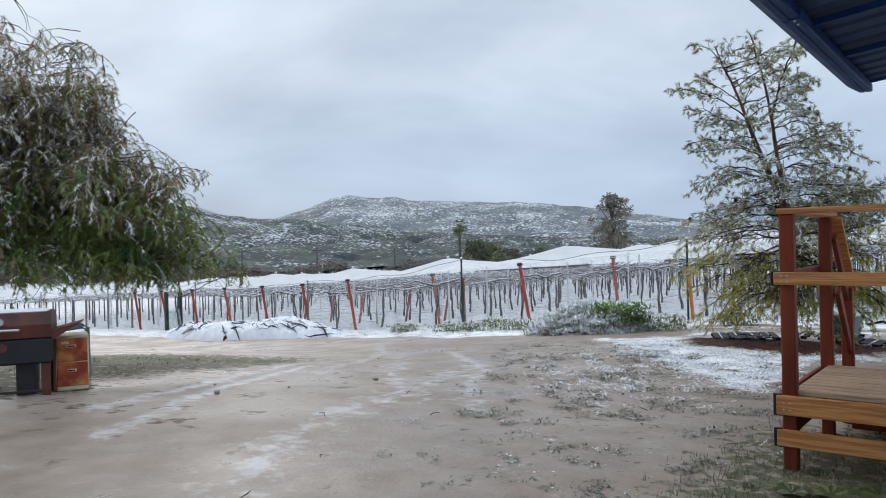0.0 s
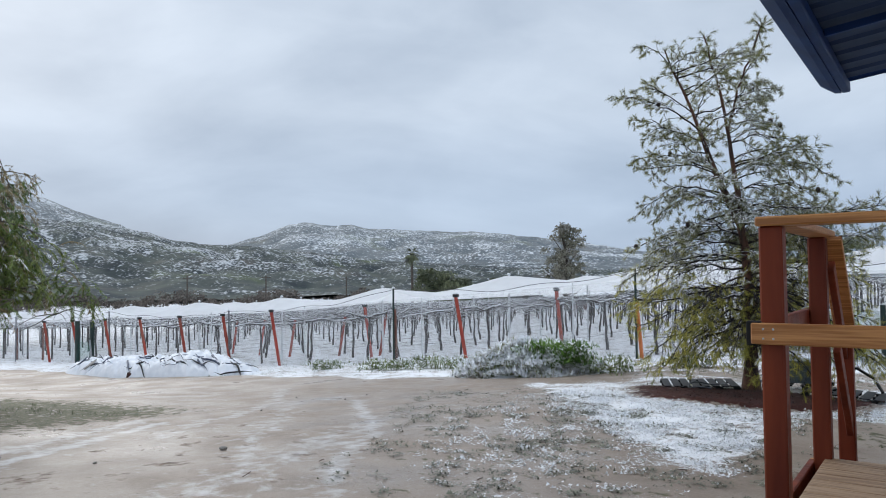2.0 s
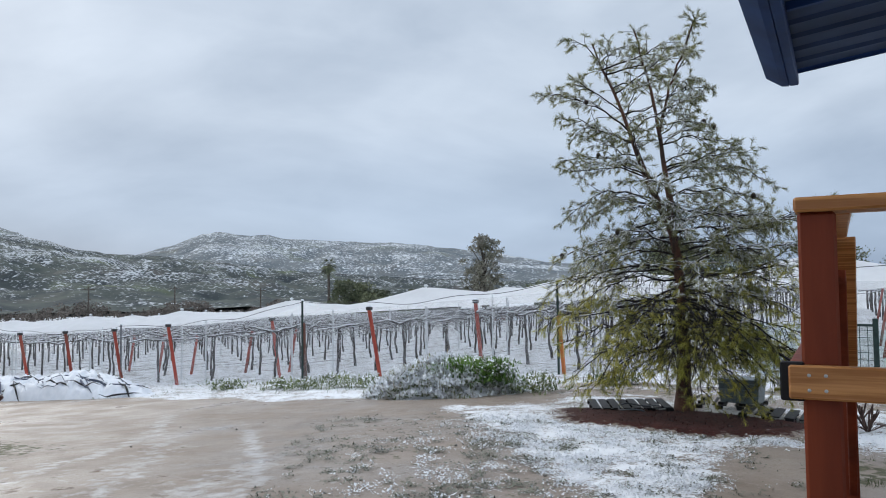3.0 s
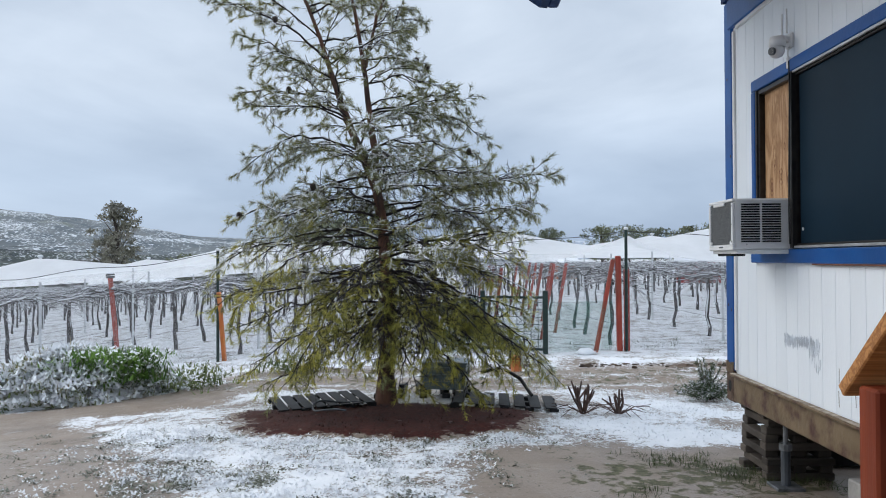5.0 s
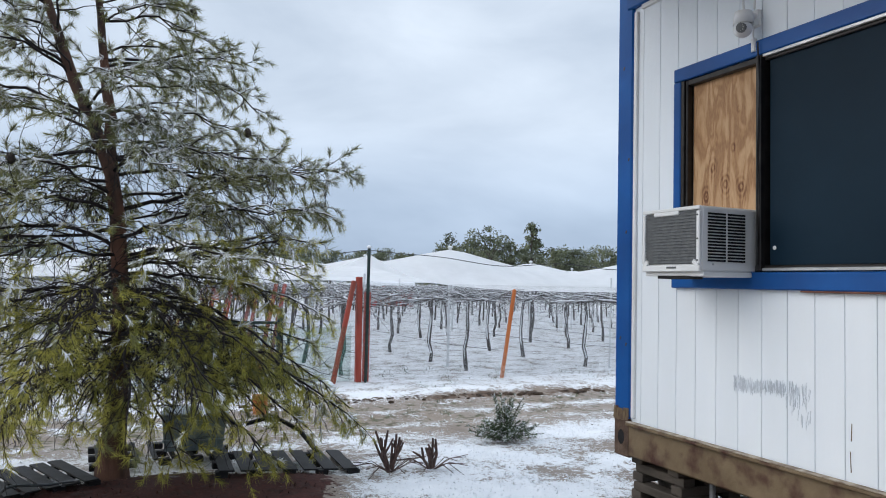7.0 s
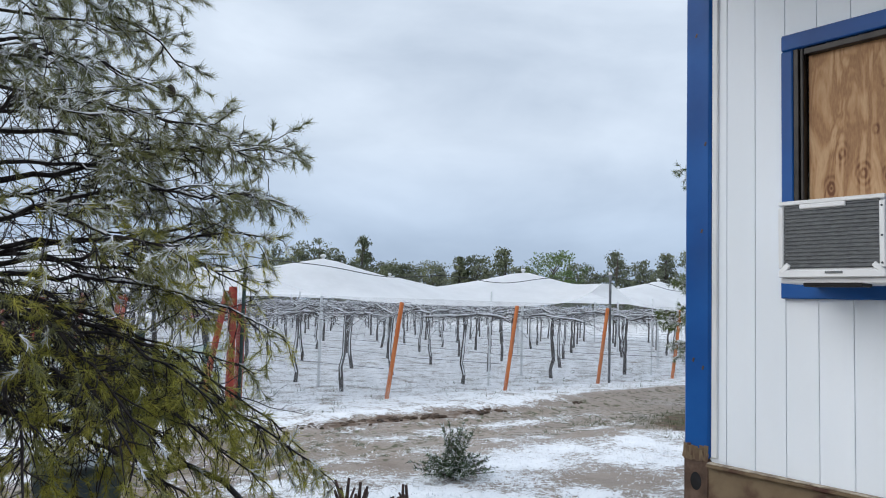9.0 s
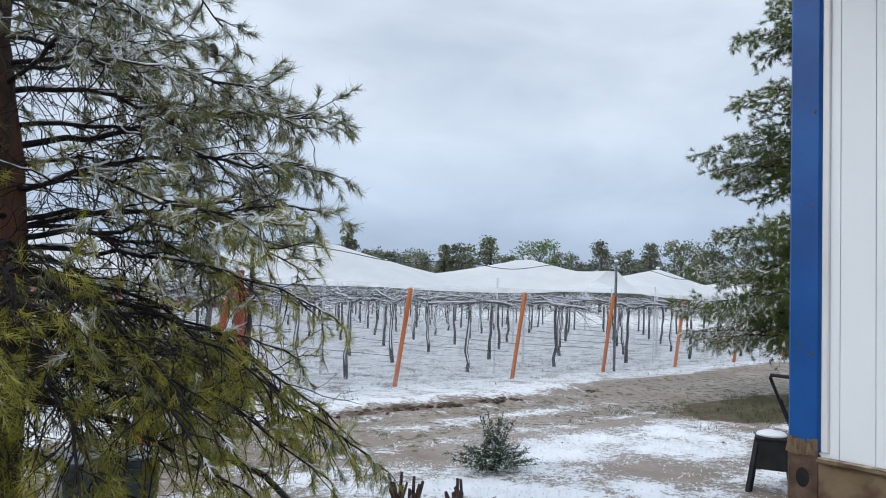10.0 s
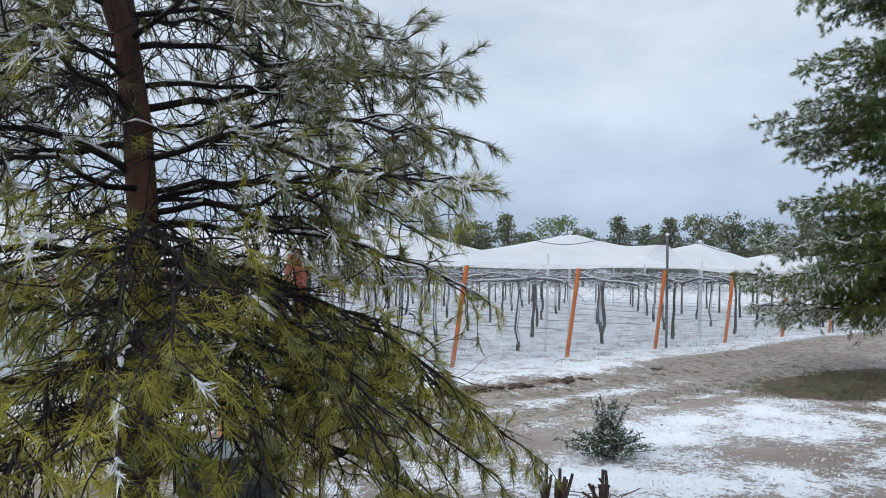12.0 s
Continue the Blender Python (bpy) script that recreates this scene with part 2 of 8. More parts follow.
M_TARP = surf("white_tarp", (0.70, 0.73, 0.78), (0.82, 0.84, 0.88), scale=4, c3=(0.55, 0.60, 0.68), scale3=1.4, amount3=0.4, rough=0.5, bump=0.25, bscale=9)
M_TARP_BLUE = surf("dark_blue_tarp", (0.02, 0.03, 0.07), (0.05, 0.07, 0.12), scale=4, rough=0.5, bump=0.2)
M_WEED = surf("green_weed_leaf", (0.075, 0.115, 0.030), (0.21, 0.25, 0.085), scale=2, rough=0.5, bump=0, island=0.4, translucent=0.25)
M_WEED_FRESH = surf("fresh_green_leaf", (0.07, 0.15, 0.025), (0.18, 0.31, 0.065), scale=2, rough=0.5, bump=0, island=0.4, translucent=0.3)
M_STRAW = surf("dry_straw", (0.22, 0.17, 0.08), (0.40, 0.32, 0.17), scale=3, rough=0.8, bump=0, island=0.35)
M_LITTER = surf("grey_wet_leaf", (0.070, 0.078, 0.052), (0.195, 0.200, 0.145), scale=3, rough=0.5, bump=0, island=0.4)
M_GRASS = surf("grass_blade", (0.035, 0.058, 0.018), (0.10, 0.115, 0.042), scale=2, rough=0.5, bump=0, island=0.4, translucent=0.2)
M_MULCH = surf("red_mulch_chip", (0.020, 0.007, 0.006), (0.075, 0.022, 0.016), scale=4, rough=0.8, bump=0, island=0.5)
M_TOTE = surf("grey_green_tote", (0.13, 0.175, 0.195), (0.20, 0.25, 0.275), scale=6, rough=0.45, bump=0.08)
M_ROSEMARY = surf("grey_green_rosemary", (0.045, 0.080, 0.035), (0.11, 0.145, 0.075), scale=3, rough=0.6, bump=0, island=0.3)
M_STUB = surf("cut_stem_wood", (0.045, 0.026, 0.022), (0.13, 0.075, 0.06), scale=25, rough=0.8, bump=0.4)
M_CONC = surf("concrete_block", (0.26, 0.25, 0.24), (0.38, 0.37, 0.35), scale=9, rough=0.9, bump=0.4, c3=(0.17, 0.16, 0.15), scale3=2)
M_BRICK = surf("red_brick", (0.22, 0.065, 0.04), (0.32, 0.11, 0.07), scale=12, rough=0.85, bump=0.4)
M_REDPAINT = surf("red_enamel", (0.30, 0.02, 0.02), (0.42, 0.04, 0.035), scale=5, rough=0.4, bump=0.05)
M_CLOD = surf("wet_soil_clod", (0.035, 0.022, 0.015), (0.115, 0.075, 0.050), scale=9, rough=0.85, bump=0.6)
M_STONE = surf("pebble", (0.12, 0.11, 0.10), (0.34, 0.32, 0.29), scale=6, rough=0.8, bump=0.2, vary=0.4)
M_FARLEAF = surf("far_tree_leaf", (0.068, 0.084, 0.045), (0.170, 0.185, 0.100), scale=0.25, rough=0.7, bump=0, island=0.4, c3=(0.28, 0.30, 0.28), scale3=0.4, amount3=0.25)
M_FARLEAF_G = surf("far_green_leaf", (0.07, 0.12, 0.035), (0.16, 0.22, 0.08), scale=0.25, rough=0.7, bump=0, island=0.35)
M_FARBARK = surf("far_tree_bark", (0.06, 0.05, 0.042), (0.12, 0.10, 0.085), scale=3, rough=0.9)
M_THICKET = surf("bare_thicket", (0.085, 0.070, 0.060), (0.165, 0.14, 0.12), scale=0.2, rough=0.9, bump=0, island=0.3)
M_OLIVE = surf("eucalyptus_leaf", (0.125, 0.125, 0.085), (0.235, 0.22, 0.165), scale=0.4, rough=0.7, bump=0, island=0.4, c3=(0.26, 0.25, 0.24), scale3=0.5, amount3=0.4)


def wood_material(name, c1, c2, scale, ring_stretch, rough=0.55, knots=0.0):
    """Sawn softwood: long grain lines, darker late wood, and knots in plywood."""
    m = bpy.data.materials.new(name)
    m.use_nodes = True
    nt = m.node_tree
    nd, lk = nt.nodes, nt.links
    b = nd["Principled BSDF"]
    tc, mp, oi = nd.new("ShaderNodeTexCoord"), nd.new("ShaderNodeMapping"), nd.new("ShaderNodeObjectInfo")
    mp.inputs["Scale"].default_value = ring_stretch
    lk.new(tc.outputs["Object"], mp.inputs[0])
    lk.new(oi.outputs["Random"], mp.inputs["Location"])
    n1, n2 = nd.new("ShaderNodeTexNoise"), nd.new("ShaderNodeTexNoise")
    n1.inputs["Scale"].default_value, n1.inputs["Detail"].default_value, n1.inputs["Distortion"].default_value = scale, 3.0, knots
    n2.inputs["Scale"].default_value, n2.inputs["Detail"].default_value = scale * 7, 4.0
    lk.new(mp.outputs[0], n1.inputs[0])
    lk.new(mp.outputs[0], n2.inputs[0])
    w = nd.new("ShaderNodeMath")
    w.operation = "MULTIPLY"
    w.inputs[1].default_value = 46.0 if knots else 30.0
    lk.new(n1.outputs[0], w.inputs[0])
    s = nd.new("ShaderNodeMath")
    s.operation = "SINE"
    lk.new(w.outputs[0], s.inputs[0])
    a = nd.new("ShaderNodeMath")
    a.operation = "MULTIPLY_ADD"
    a.inputs[1].default_value = 0.26
    lk.new(s.outputs[0], a.inputs[0])
    lk.new(n2.outputs[0], a.inputs[2])
    r = nd.new("ShaderNodeValToRGB")
    e = r.color_ramp.elements
    e[0].position, e[0].color, e[1].position, e[1].color = 0.22, (*c1, 1), 0.72, (*c2, 1)
    lk.new(a.outputs[0], r.inputs[0])
    lk.new(r.outputs[0], b.inputs["Base Color"])
    b.inputs["Roughness"].default_value = rough
    bp = nd.new("ShaderNodeBump")
    bp.inputs["Strength"].default_value, bp.inputs["Distance"].default_value = 0.12, 0.01
    lk.new(a.outputs[0], bp.inputs["Height"])
    lk.new(bp.outputs[0], b.inputs["Normal"])
    return m


M_CEDAR = wood_material("oiled_cedar_board", (0.30, 0.115, 0.028), (0.50, 0.23, 0.075), 2.2, (0.35, 9, 9), 0.5)
M_DECKING = wood_material("worn_deck_board", (0.22, 0.135, 0.080), (0.38, 0.26, 0.165), 2.2, (0.5, 8, 8), 0.6)


def plywood_material():
    """Rotary-cut veneer: soft long figure with a few ringed knots."""
    m = bpy.data.materials.new("plywood_sheet")
    m.use_nodes = True
    nd, lk = m.node_tree.nodes, m.node_tree.links
    b = nd["Principled BSDF"]
    tc, mp = nd.new("ShaderNodeTexCoord"), nd.new("ShaderNodeMapping")
    mp.inputs["Scale"].default_value = (4.0, 4.0, 0.9)
    lk.new(tc.outputs["Object"], mp.inputs[0])

    def op(kind, *src):
        x = nd.new("ShaderNodeMath")
        x.operation = kind
        for k, v in enumerate(src):
            if isinstance(v, (int, float)):
                x.inputs[k].default_value = v
            else:
                lk.new(v, x.inputs[k])
        return x.outputs[0]

    warp = nd.new("ShaderNodeTexNoise")
    warp.inputs["Scale"].default_value, warp.inputs["Detail"].default_value = 9.0, 4.0
    lk.new(tc.outputs["Object"], warp.inputs[0])
    total = None
    for y, z, r in ((10.80, 1.99, 0.10), (10.68, 1.96, 0.085), (10.90, 2.10, 0.07), (10.74, 2.20, 0.05), (10.95, 1.93, 0.08), (10.70, 2.42, 0.035)):
        dv = nd.new("ShaderNodeVectorMath")
        dv.operation = "MULTIPLY_ADD"
        dv.inputs[1].default_value, dv.inputs[2].default_value = (0, 1, 0.62), (0, -y, -z * 0.62)
        lk.new(tc.outputs["Object"], dv.inputs[0])
        ln = nd.new("ShaderNodeVectorMath")
        ln.operation = "LENGTH"
        lk.new(dv.outputs[0], ln.inputs[0])
        d = op("MULTIPLY_ADD", warp.outputs[0], 0.022, ln.outputs["Value"])
        ring = op("SINE", op("MULTIPLY", d, 300.0))
        fall = nd.new("ShaderNodeMapRange")
        fall.inputs[1].default_value, fall.inputs[2].default_value, fall.inputs[3].default_value, fall.inputs[4].default_value = 0.012, r, 1.0, 0.0
        lk.new(d, fall.inputs[0])
        w = op("MULTIPLY", op("MULTIPLY_ADD", ring, 0.45, 0.55), op("POWER", fall.outputs[0], 1.8))
        total = w if total is None else op("ADD", total, w)
    fig = nd.new("ShaderNodeTexNoise")
    fig.inputs["Scale"].default_value, fig.inputs["Detail"].default_value, fig.inputs["Distortion"].default_value = 2.2, 3.0, 1.2
    lk.new(mp.outputs[0], fig.inputs[0])
    band = op("SINE", op("MULTIPLY", fig.outputs[0], 22.0))
    grain = nd.new("ShaderNodeTexNoise")
    grain.inputs["Scale"].default_value, grain.inputs["Detail"].default_value = 40.0, 4.0
    lk.new(mp.outputs[0], grain.inputs[0])
    v = op("ADD", op("MULTIPLY_ADD", band, 0.20, 0.28), op("MULTIPLY", grain.outputs[0], 0.30))
    v = op("SUBTRACT", v, op("MULTIPLY", total, 0.55))
    r = nd.new("ShaderNodeValToRGB")
    e = r.color_ramp.elements
    e[0].position, e[0].color, e[1].position, e[1].color = 0.0, (0.15, 0.055, 0.020, 1), 0.66, (0.56, 0.36, 0.20, 1)
    e.new(0.34).color = (0.42, 0.235, 0.11, 1)
    lk.new(v, r.inputs[0])
    lk.new(r.outputs[0], b.inputs["Base Color"])
    b.inputs["Roughness"].default_value = 0.65
    return m


M_PLY = plywood_material()
M_RUSTFOOT = surf("rusty_casting", (0.055, 0.030, 0.020), (0.125, 0.075, 0.048), scale=9, c3=(0.17, 0.115, 0.085), scale3=9, amount3=0.5, rough=0.7, bump=0.4)
M_BEAMEDGE = surf("chipped_pale_paint", (0.17, 0.12, 0.08), (0.50, 0.43, 0.34), scale=16, rough=0.6, bump=0.3)


def ground_material():
    m = bpy.data.materials.new("yard_ground")
    m.use_nodes = True
    nt = m.node_tree
    nd, lk = nt.nodes, nt.links
    b = nd["Principled BSDF"]
    tc = nd.new("ShaderNodeTexCoord")

    def nz(scale, detail=8.0, rough=0.6, stretch=None):
        n = nd.new("ShaderNodeTexNoise")
        n.inputs["Scale"].default_value, n.inputs["Detail"].default_value, n.inputs["Roughness"].default_value = scale, detail, rough
        if stretch:
            mp = nd.new("ShaderNodeMapping")
            mp.inputs["Scale"].default_value = stretch
            lk.new(tc.outputs["Object"], mp.inputs[0])
            lk.new(mp.outputs[0], n.inputs[0])
        else:
            lk.new(tc.outputs["Object"], n.inputs[0])
        return n.outputs[0]

    def ramp(src, p0, c0, p1, c1):
        r = nd.new("ShaderNodeValToRGB")
        e = r.color_ramp.elements
        e[0].position, e[0].color, e[1].position, e[1].color = p0, (*c0, 1), p1, (*c1, 1)
        lk.new(src, r.inputs[0])
        return r.outputs[0]

    def mix(f, a, c):
        x = nd.new("ShaderNodeMix")
        x.data_type = "RGBA"
        lk.new(f, x.inputs[0])
        lk.new(a, x.inputs[6])
        if isinstance(c, tuple):
            x.inputs[7].default_value = (*c, 1)
        else:
            lk.new(c, x.inputs[7])
        return x.outputs[2]

    def math(op, a, c):
        x = nd.new("ShaderNodeMath")
        x.operation = op
        x.use_clamp = op != "SUBTRACT"
        for k, v in enumerate((a, c)):
            if isinstance(v, (int, float)):
                x.inputs[k].default_value = v
            else:
                lk.new(v, x.inputs[k])
        return x.outputs[0]

    def attr(name):
        a = nd.new("ShaderNodeAttribute")
        a.attribute_name = name
        return a.outputs["Fac"]

    def cover(weight, noise_out, soft):
        """Where a weight from 0 to 1 beats the noise, with a soft rim."""
        d = math("SUBTRACT", weight, noise_out)
        x = nd.new("ShaderNodeMapRange")
        x.inputs[1].default_value, x.inputs[2].default_value = -soft, soft
        lk.new(d, x.inputs[0])
        return x.outputs[0]

    def even(n):
        x = nd.new("ShaderNodeMapRange")
        x.inputs[1].default_value, x.inputs[2].default_value = 0.28, 0.72
        lk.new(n, x.inputs[0])
        return x.outputs[0]

    big, mid, fine = nz(0.35), nz(2.6), nz(34.0)
    sand = ramp(mid, 0.32, (0.205, 0.160, 0.127), 0.68, (0.300, 0.242, 0.196))
    sand = mix(ramp(big, 0.42, (0, 0, 0), 0.66, (0.7, 0.7, 0.7)), sand, (0.325, 0.275, 0.236))
    sand = mix(ramp(fine, 0.52, (0, 0, 0), 0.75, (0.5, 0.5, 0.5)), sand, (0.15, 0.115, 0.09))
    sand = mix(ramp(nz(110.0, 2.0), 0.70, (0, 0, 0), 0.74, (0.5, 0.5, 0.5)), sand, (0.55, 0.52, 0.48))
    soil = ramp(nz(9.0), 0.3, (0.05, 0.032, 0.022), 0.7, (0.17, 0.11, 0.075))
    mulch = ramp(nz(26.0), 0.3, (0.030, 0.009, 0.007), 0.7, (0.085, 0.022, 0.016))
    grass = ramp(nz(22.0), 0.3, (0.050, 0.055, 0.028), 0.7, (0.165, 0.155, 0.095))
    slush = ramp(nz(3.0), 0.3, (0.40, 0.38, 0.365), 0.7, (0.58, 0.58, 0.585))
    snow = ramp(nz(5.0), 0.3, (0.75, 0.77, 0.80), 0.7, (0.86, 0.87, 0.89))
    col = sand
    soil_f = cover(attr("soil"), even(nz(3.2)), 0.12)
    col = mix(soil_f, col, soil)
    grass_f = cover(attr("grass"), even(nz(7.5)), 0.10)
    col = mix(grass_f, col, grass)
    mulch_f = cover(attr("mulch"), even(nz(8.0)), 0.08)
    col = mix(mulch_f, col, mulch)
    slush_f = cover(attr("slush"), even(nz(5.0, 8.0, 0.65)), 0.22)
    col = mix(math("MULTIPLY", slush_f, 0.78), col, slush)
    patch = math("ADD", math("MULTIPLY", even(nz(1.9)), 0.34), math("ADD", math("MULTIPLY", even(nz(13.0, 8.0, 0.7)), 0.36), math("MULTIPLY", even(nz(42.0, 6.0, 0.7)), 0.30)))
    snow_f = cover(attr("snow"), patch, 0.045)
    col = mix(snow_f, col, snow)
    lk.new(col, b.inputs["Base Color"])
    dry = math("ADD", math("MAXIMUM", snow_f, grass_f), math("MAXIMUM", mulch_f, soil_f))
    wet = ramp(nz(0.8), 0.35, (0.26, 0.26, 0.26), 0.62, (0.60, 0.60, 0.60))
    rgh = mix(dry, wet, (0.75, 0.75, 0.75))
    lk.new(rgh, b.inputs["Roughness"])
    b.inputs["Specular IOR Level"].default_value = 0.22
    h = math("ADD", math("MULTIPLY", snow_f, 0.5), math("MULTIPLY", mid, 0.35))
    h = math("ADD", h, math("MULTIPLY", fine, 0.18))
    bp = nd.new("ShaderNodeBump")
    bp.inputs["Strength"].default_value, bp.inputs["Distance"].default_value = 0.55, 0.05
    lk.new(h, bp.inputs["Height"])
    lk.new(bp.outputs[0], b.inputs["Normal"])
    return m


def hill_material(name, scrub1, scrub2, snow_tone, amount, scale, green=(0.12, 0.15, 0.07)):
    """Chaparral slope: dark bushes with snow on the open soil between them, in gullies and tracks."""
    m = bpy.data.materials.new(name)
    m.use_nodes = True
    nd, lk = m.node_tree.nodes, m.node_tree.links
    b = nd["Principled BSDF"]
    tc = nd.new("ShaderNodeTexCoord")

    def nz(sc, detail, rough=0.55):
        n = nd.new("ShaderNodeTexNoise")
        n.inputs["Scale"].default_value, n.inputs["Detail"].default_value, n.inputs["Roughness"].default_value = sc, detail, rough
        lk.new(tc.outputs["Object"], n.inputs["Vector"])
        return n.outputs[0]

    def rng_map(src, a, c, lo=0.0, hi=1.0):
        x = nd.new("ShaderNodeMapRange")
        x.inputs[1].default_value, x.inputs[2].default_value, x.inputs[3].default_value, x.inputs[4].default_value = a, c, lo, hi
        lk.new(src, x.inputs[0])
        return x.outputs[0]

    def mad(a, k, c):
        x = nd.new("ShaderNodeMath")
        x.operation = "MULTIPLY_ADD"
        lk.new(a, x.inputs[0])
        x.inputs[1].default_value = k
        if isinstance(c, float):
            x.inputs[2].default_value = c
        else:
            lk.new(c, x.inputs[2])
        return x.outputs[0]

    def mix(f, a, c):
        x = nd.new("ShaderNodeMix")
        x.data_type = "RGBA"
        lk.new(f, x.inputs[0])
        for k, q in ((6, a), (7, c)):
            if isinstance(q, tuple):
                x.inputs[k].default_value = (*q, 1)
            else:
                lk.new(q, x.inputs[k])
        return x.outputs[2]

    bush = nd.new("ShaderNodeTexVoronoi")
    bush.inputs["Scale"].default_value, bush.inputs["Randomness"].default_value = scale, 1.0
    lk.new(tc.outputs["Object"], bush.inputs["Vector"])
    big = nz(scale * 0.022, 5.0)
    tone = mix(rng_map(nz(scale * 0.09, 6.0), 0.36, 0.64), scrub1, scrub2)
    tone = mix(rng_map(big, 0.60, 0.67, 0.0, 0.6), tone, green)
    tone = mix(rng_map(nz(scale * 0.035, 6.0), 0.60, 0.70, 0.0, 0.5), tone, (0.15, 0.135, 0.12))
    at = nd.new("ShaderNodeAttribute")
    at.attribute_name = "snow"
    open_ = mad(bush.outputs["Distance"], 0.42, mad(nz(scale * 0.35, 8.0, 0.65), 0.62, 0.0))
    open_ = mad(at.outputs["Fac"], 0.13, open_)
    f = rng_map(open_, 0.66 - amount, 0.80 - amount)
    lk.new(mix(f, tone, snow_tone), b.inputs["Base Color"])
    b.inputs["Roughness"].default_value = 0.9
    b.inputs["Specular IOR Level"].default_value = 0.1
    return m


M_GROUND = ground_material()
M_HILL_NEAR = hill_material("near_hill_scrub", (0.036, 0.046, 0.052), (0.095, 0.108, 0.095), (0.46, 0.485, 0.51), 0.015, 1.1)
# Haze is painted in: the farther ridges get paler, bluer scrub and snow.
M_HILL_FAR_HAZE = hill_material("hazed_far_scrub", (0.12, 0.14, 0.155), (0.19, 0.205, 0.21), (0.60, 0.63, 0.66), 0.035, 0.55, (0.17, 0.19, 0.15))
M_HILL_PALE_HAZE = hill_material("hazed_mountain", (0.34, 0.39, 0.46), (0.38, 0.43, 0.50), (0.55, 0.60, 0.67), 0.05, 0.05)


# ---- mesh helpers ----
TUBE_QUADS = {}


class Geo:
    """Collects vertices and faces for one mesh."""

    def __init__(self):
        self.v, self.f, self.n, self.q = [], [], 0, []

    def add(self, verts, faces):
        self.v.append(np.asarray(verts, float).reshape(-1, 3))
        self.f.extend([tuple(i + self.n for i in q) for q in faces])
        self.n += len(self.v[-1])

    def box(self, cx, cy, cz, sx, sy, sz, m=None, bevel=0.0):
        hx, hy, hz = sx / 2, sy / 2, sz / 2
        e = min(bevel, hx * 0.9, hy * 0.9, hz * 0.9)
        if e <= 0:
            p = [(a * hx, b * hy, c * hz) for c in (-1, 1) for b in (-1, 1) for a in (-1, 1)]
            q = [(0, 2, 3, 1), (4, 5, 7, 6), (0, 1, 5, 4), (2, 6, 7, 3), (0, 4, 6, 2), (1, 3, 7, 5)]
        else:
            p, idx = [], {}
            for c in (-1, 1):
                for b in (-1, 1):
                    for a in (-1, 1):
                        for ax in range(3):
                            h = [hx - e, hy - e, hz - e]
                            h[ax] = (hx, hy, hz)[ax]
                            idx[a, b, c, ax] = len(p)
                            p.append((a * h[0], b * h[1], c * h[2]))
            q = []
            for s in (-1, 1):
                q.append([idx[s, b, c, 0] for b, c in ((-1, -1), (1, -1), (1, 1), (-1, 1))][::s])
                q.append([idx[a, s, c, 1] for a, c in ((-1, -1), (1, -1), (1, 1), (-1, 1))][::-s])
                q.append([idx[a, b, s, 2] for a, b in ((-1, -1), (1, -1), (1, 1), (-1, 1))][::s])
            for a in (-1, 1):
                for b in (-1, 1):
                    q.append([idx[a, b, -1, 0], idx[a, b, 1, 0], idx[a, b, 1, 1], idx[a, b, -1, 1]][::-a * b])
                    q.append([idx[a, -1, b, 0], idx[a, 1, b, 0], idx[a, 1, b, 2], idx[a, -1, b, 2]][::a * b])
                    q.append([idx[-1, a, b, 1], idx[1, a, b, 1], idx[1, a, b, 2], idx[-1, a, b, 2]][::-a * b])
                    for c in (-1, 1):
                        q.append([idx[a, b, c, k] for k in (0, 1, 2)][::a * b * c])
        p = np.array(p)
        if m is not None:
            m3 = np.array(m.to_3x3())
            p = p @ m3.T
        self.add(p + (cx, cy, cz), q)
        return self

    def beam(self, a, b, w, h, bevel=0.004, up=(0, 0, 1)):
        """A board from a to b, w wide and h high."""
        a, b = Vector(a), Vector(b)
        d = b - a
        x = d.normalized()
        y = Vector(up).cross(x)
        y = y.normalized() if y.length > 1e-6 else Vector((0, 1, 0))
        z = x.cross(y)
        m = Matrix((x, y, z)).transposed()
        c = (a + b) / 2
        return self.box(*c, d.length, w, h, m, bevel)

    def tube(self, pts, radii, sides=6, cap=True):
        pts = np.asarray(pts, float)
        n = len(pts)
        radii = np.broadcast_to(np.asarray(radii, float), (n,))
        t = np.gradient(pts, axis=0)
        t /= np.linalg.norm(t, axis=1)[:, None] + 1e-9
        ref = np.array((0.0, 0.0, 1.0)) if abs(t[0][2]) < 0.9 else np.array((1.0, 0.0, 0.0))
        u = np.cross(t, ref)
        u /= np.linalg.norm(u, axis=1)[:, None] + 1e-9
        w = np.cross(t, u)
        an = np.arange(sides) * 2 * math.pi / sides
        ring = (pts[:, None] + radii[:, None, None] * (np.cos(an)[None, :, None] * u[:, None] + np.sin(an)[None, :, None] * w[:, None])).reshape(-1, 3)
        if (n, sides) not in TUBE_QUADS:
            TUBE_QUADS[n, sides] = np.array([(i * sides + k, i * sides + (k + 1) % sides, (i + 1) * sides + (k + 1) % sides, (i + 1) * sides + k) for i in range(n - 1) for k in range(sides)])
        self.q.append(TUBE_QUADS[n, sides] + self.n)
        self.add(ring, [tuple(range(sides)), tuple((n - 1) * sides + k for k in reversed(range(sides)))] if cap else [])
        return self

    def blob(self, c, r, squash=(1, 1, 1), rings=5, seg=8, rough=0.0, rng=None):
        p = [(0, 0, -1)]
        for i in range(1, rings):
            th = math.pi * i / rings
            for k in range(seg):
                ph = 2 * math.pi * k / seg
                p.append((math.sin(th) * math.cos(ph), math.sin(th) * math.sin(ph), -math.cos(th)))
        p.append((0, 0, 1))
        p = np.array(p)
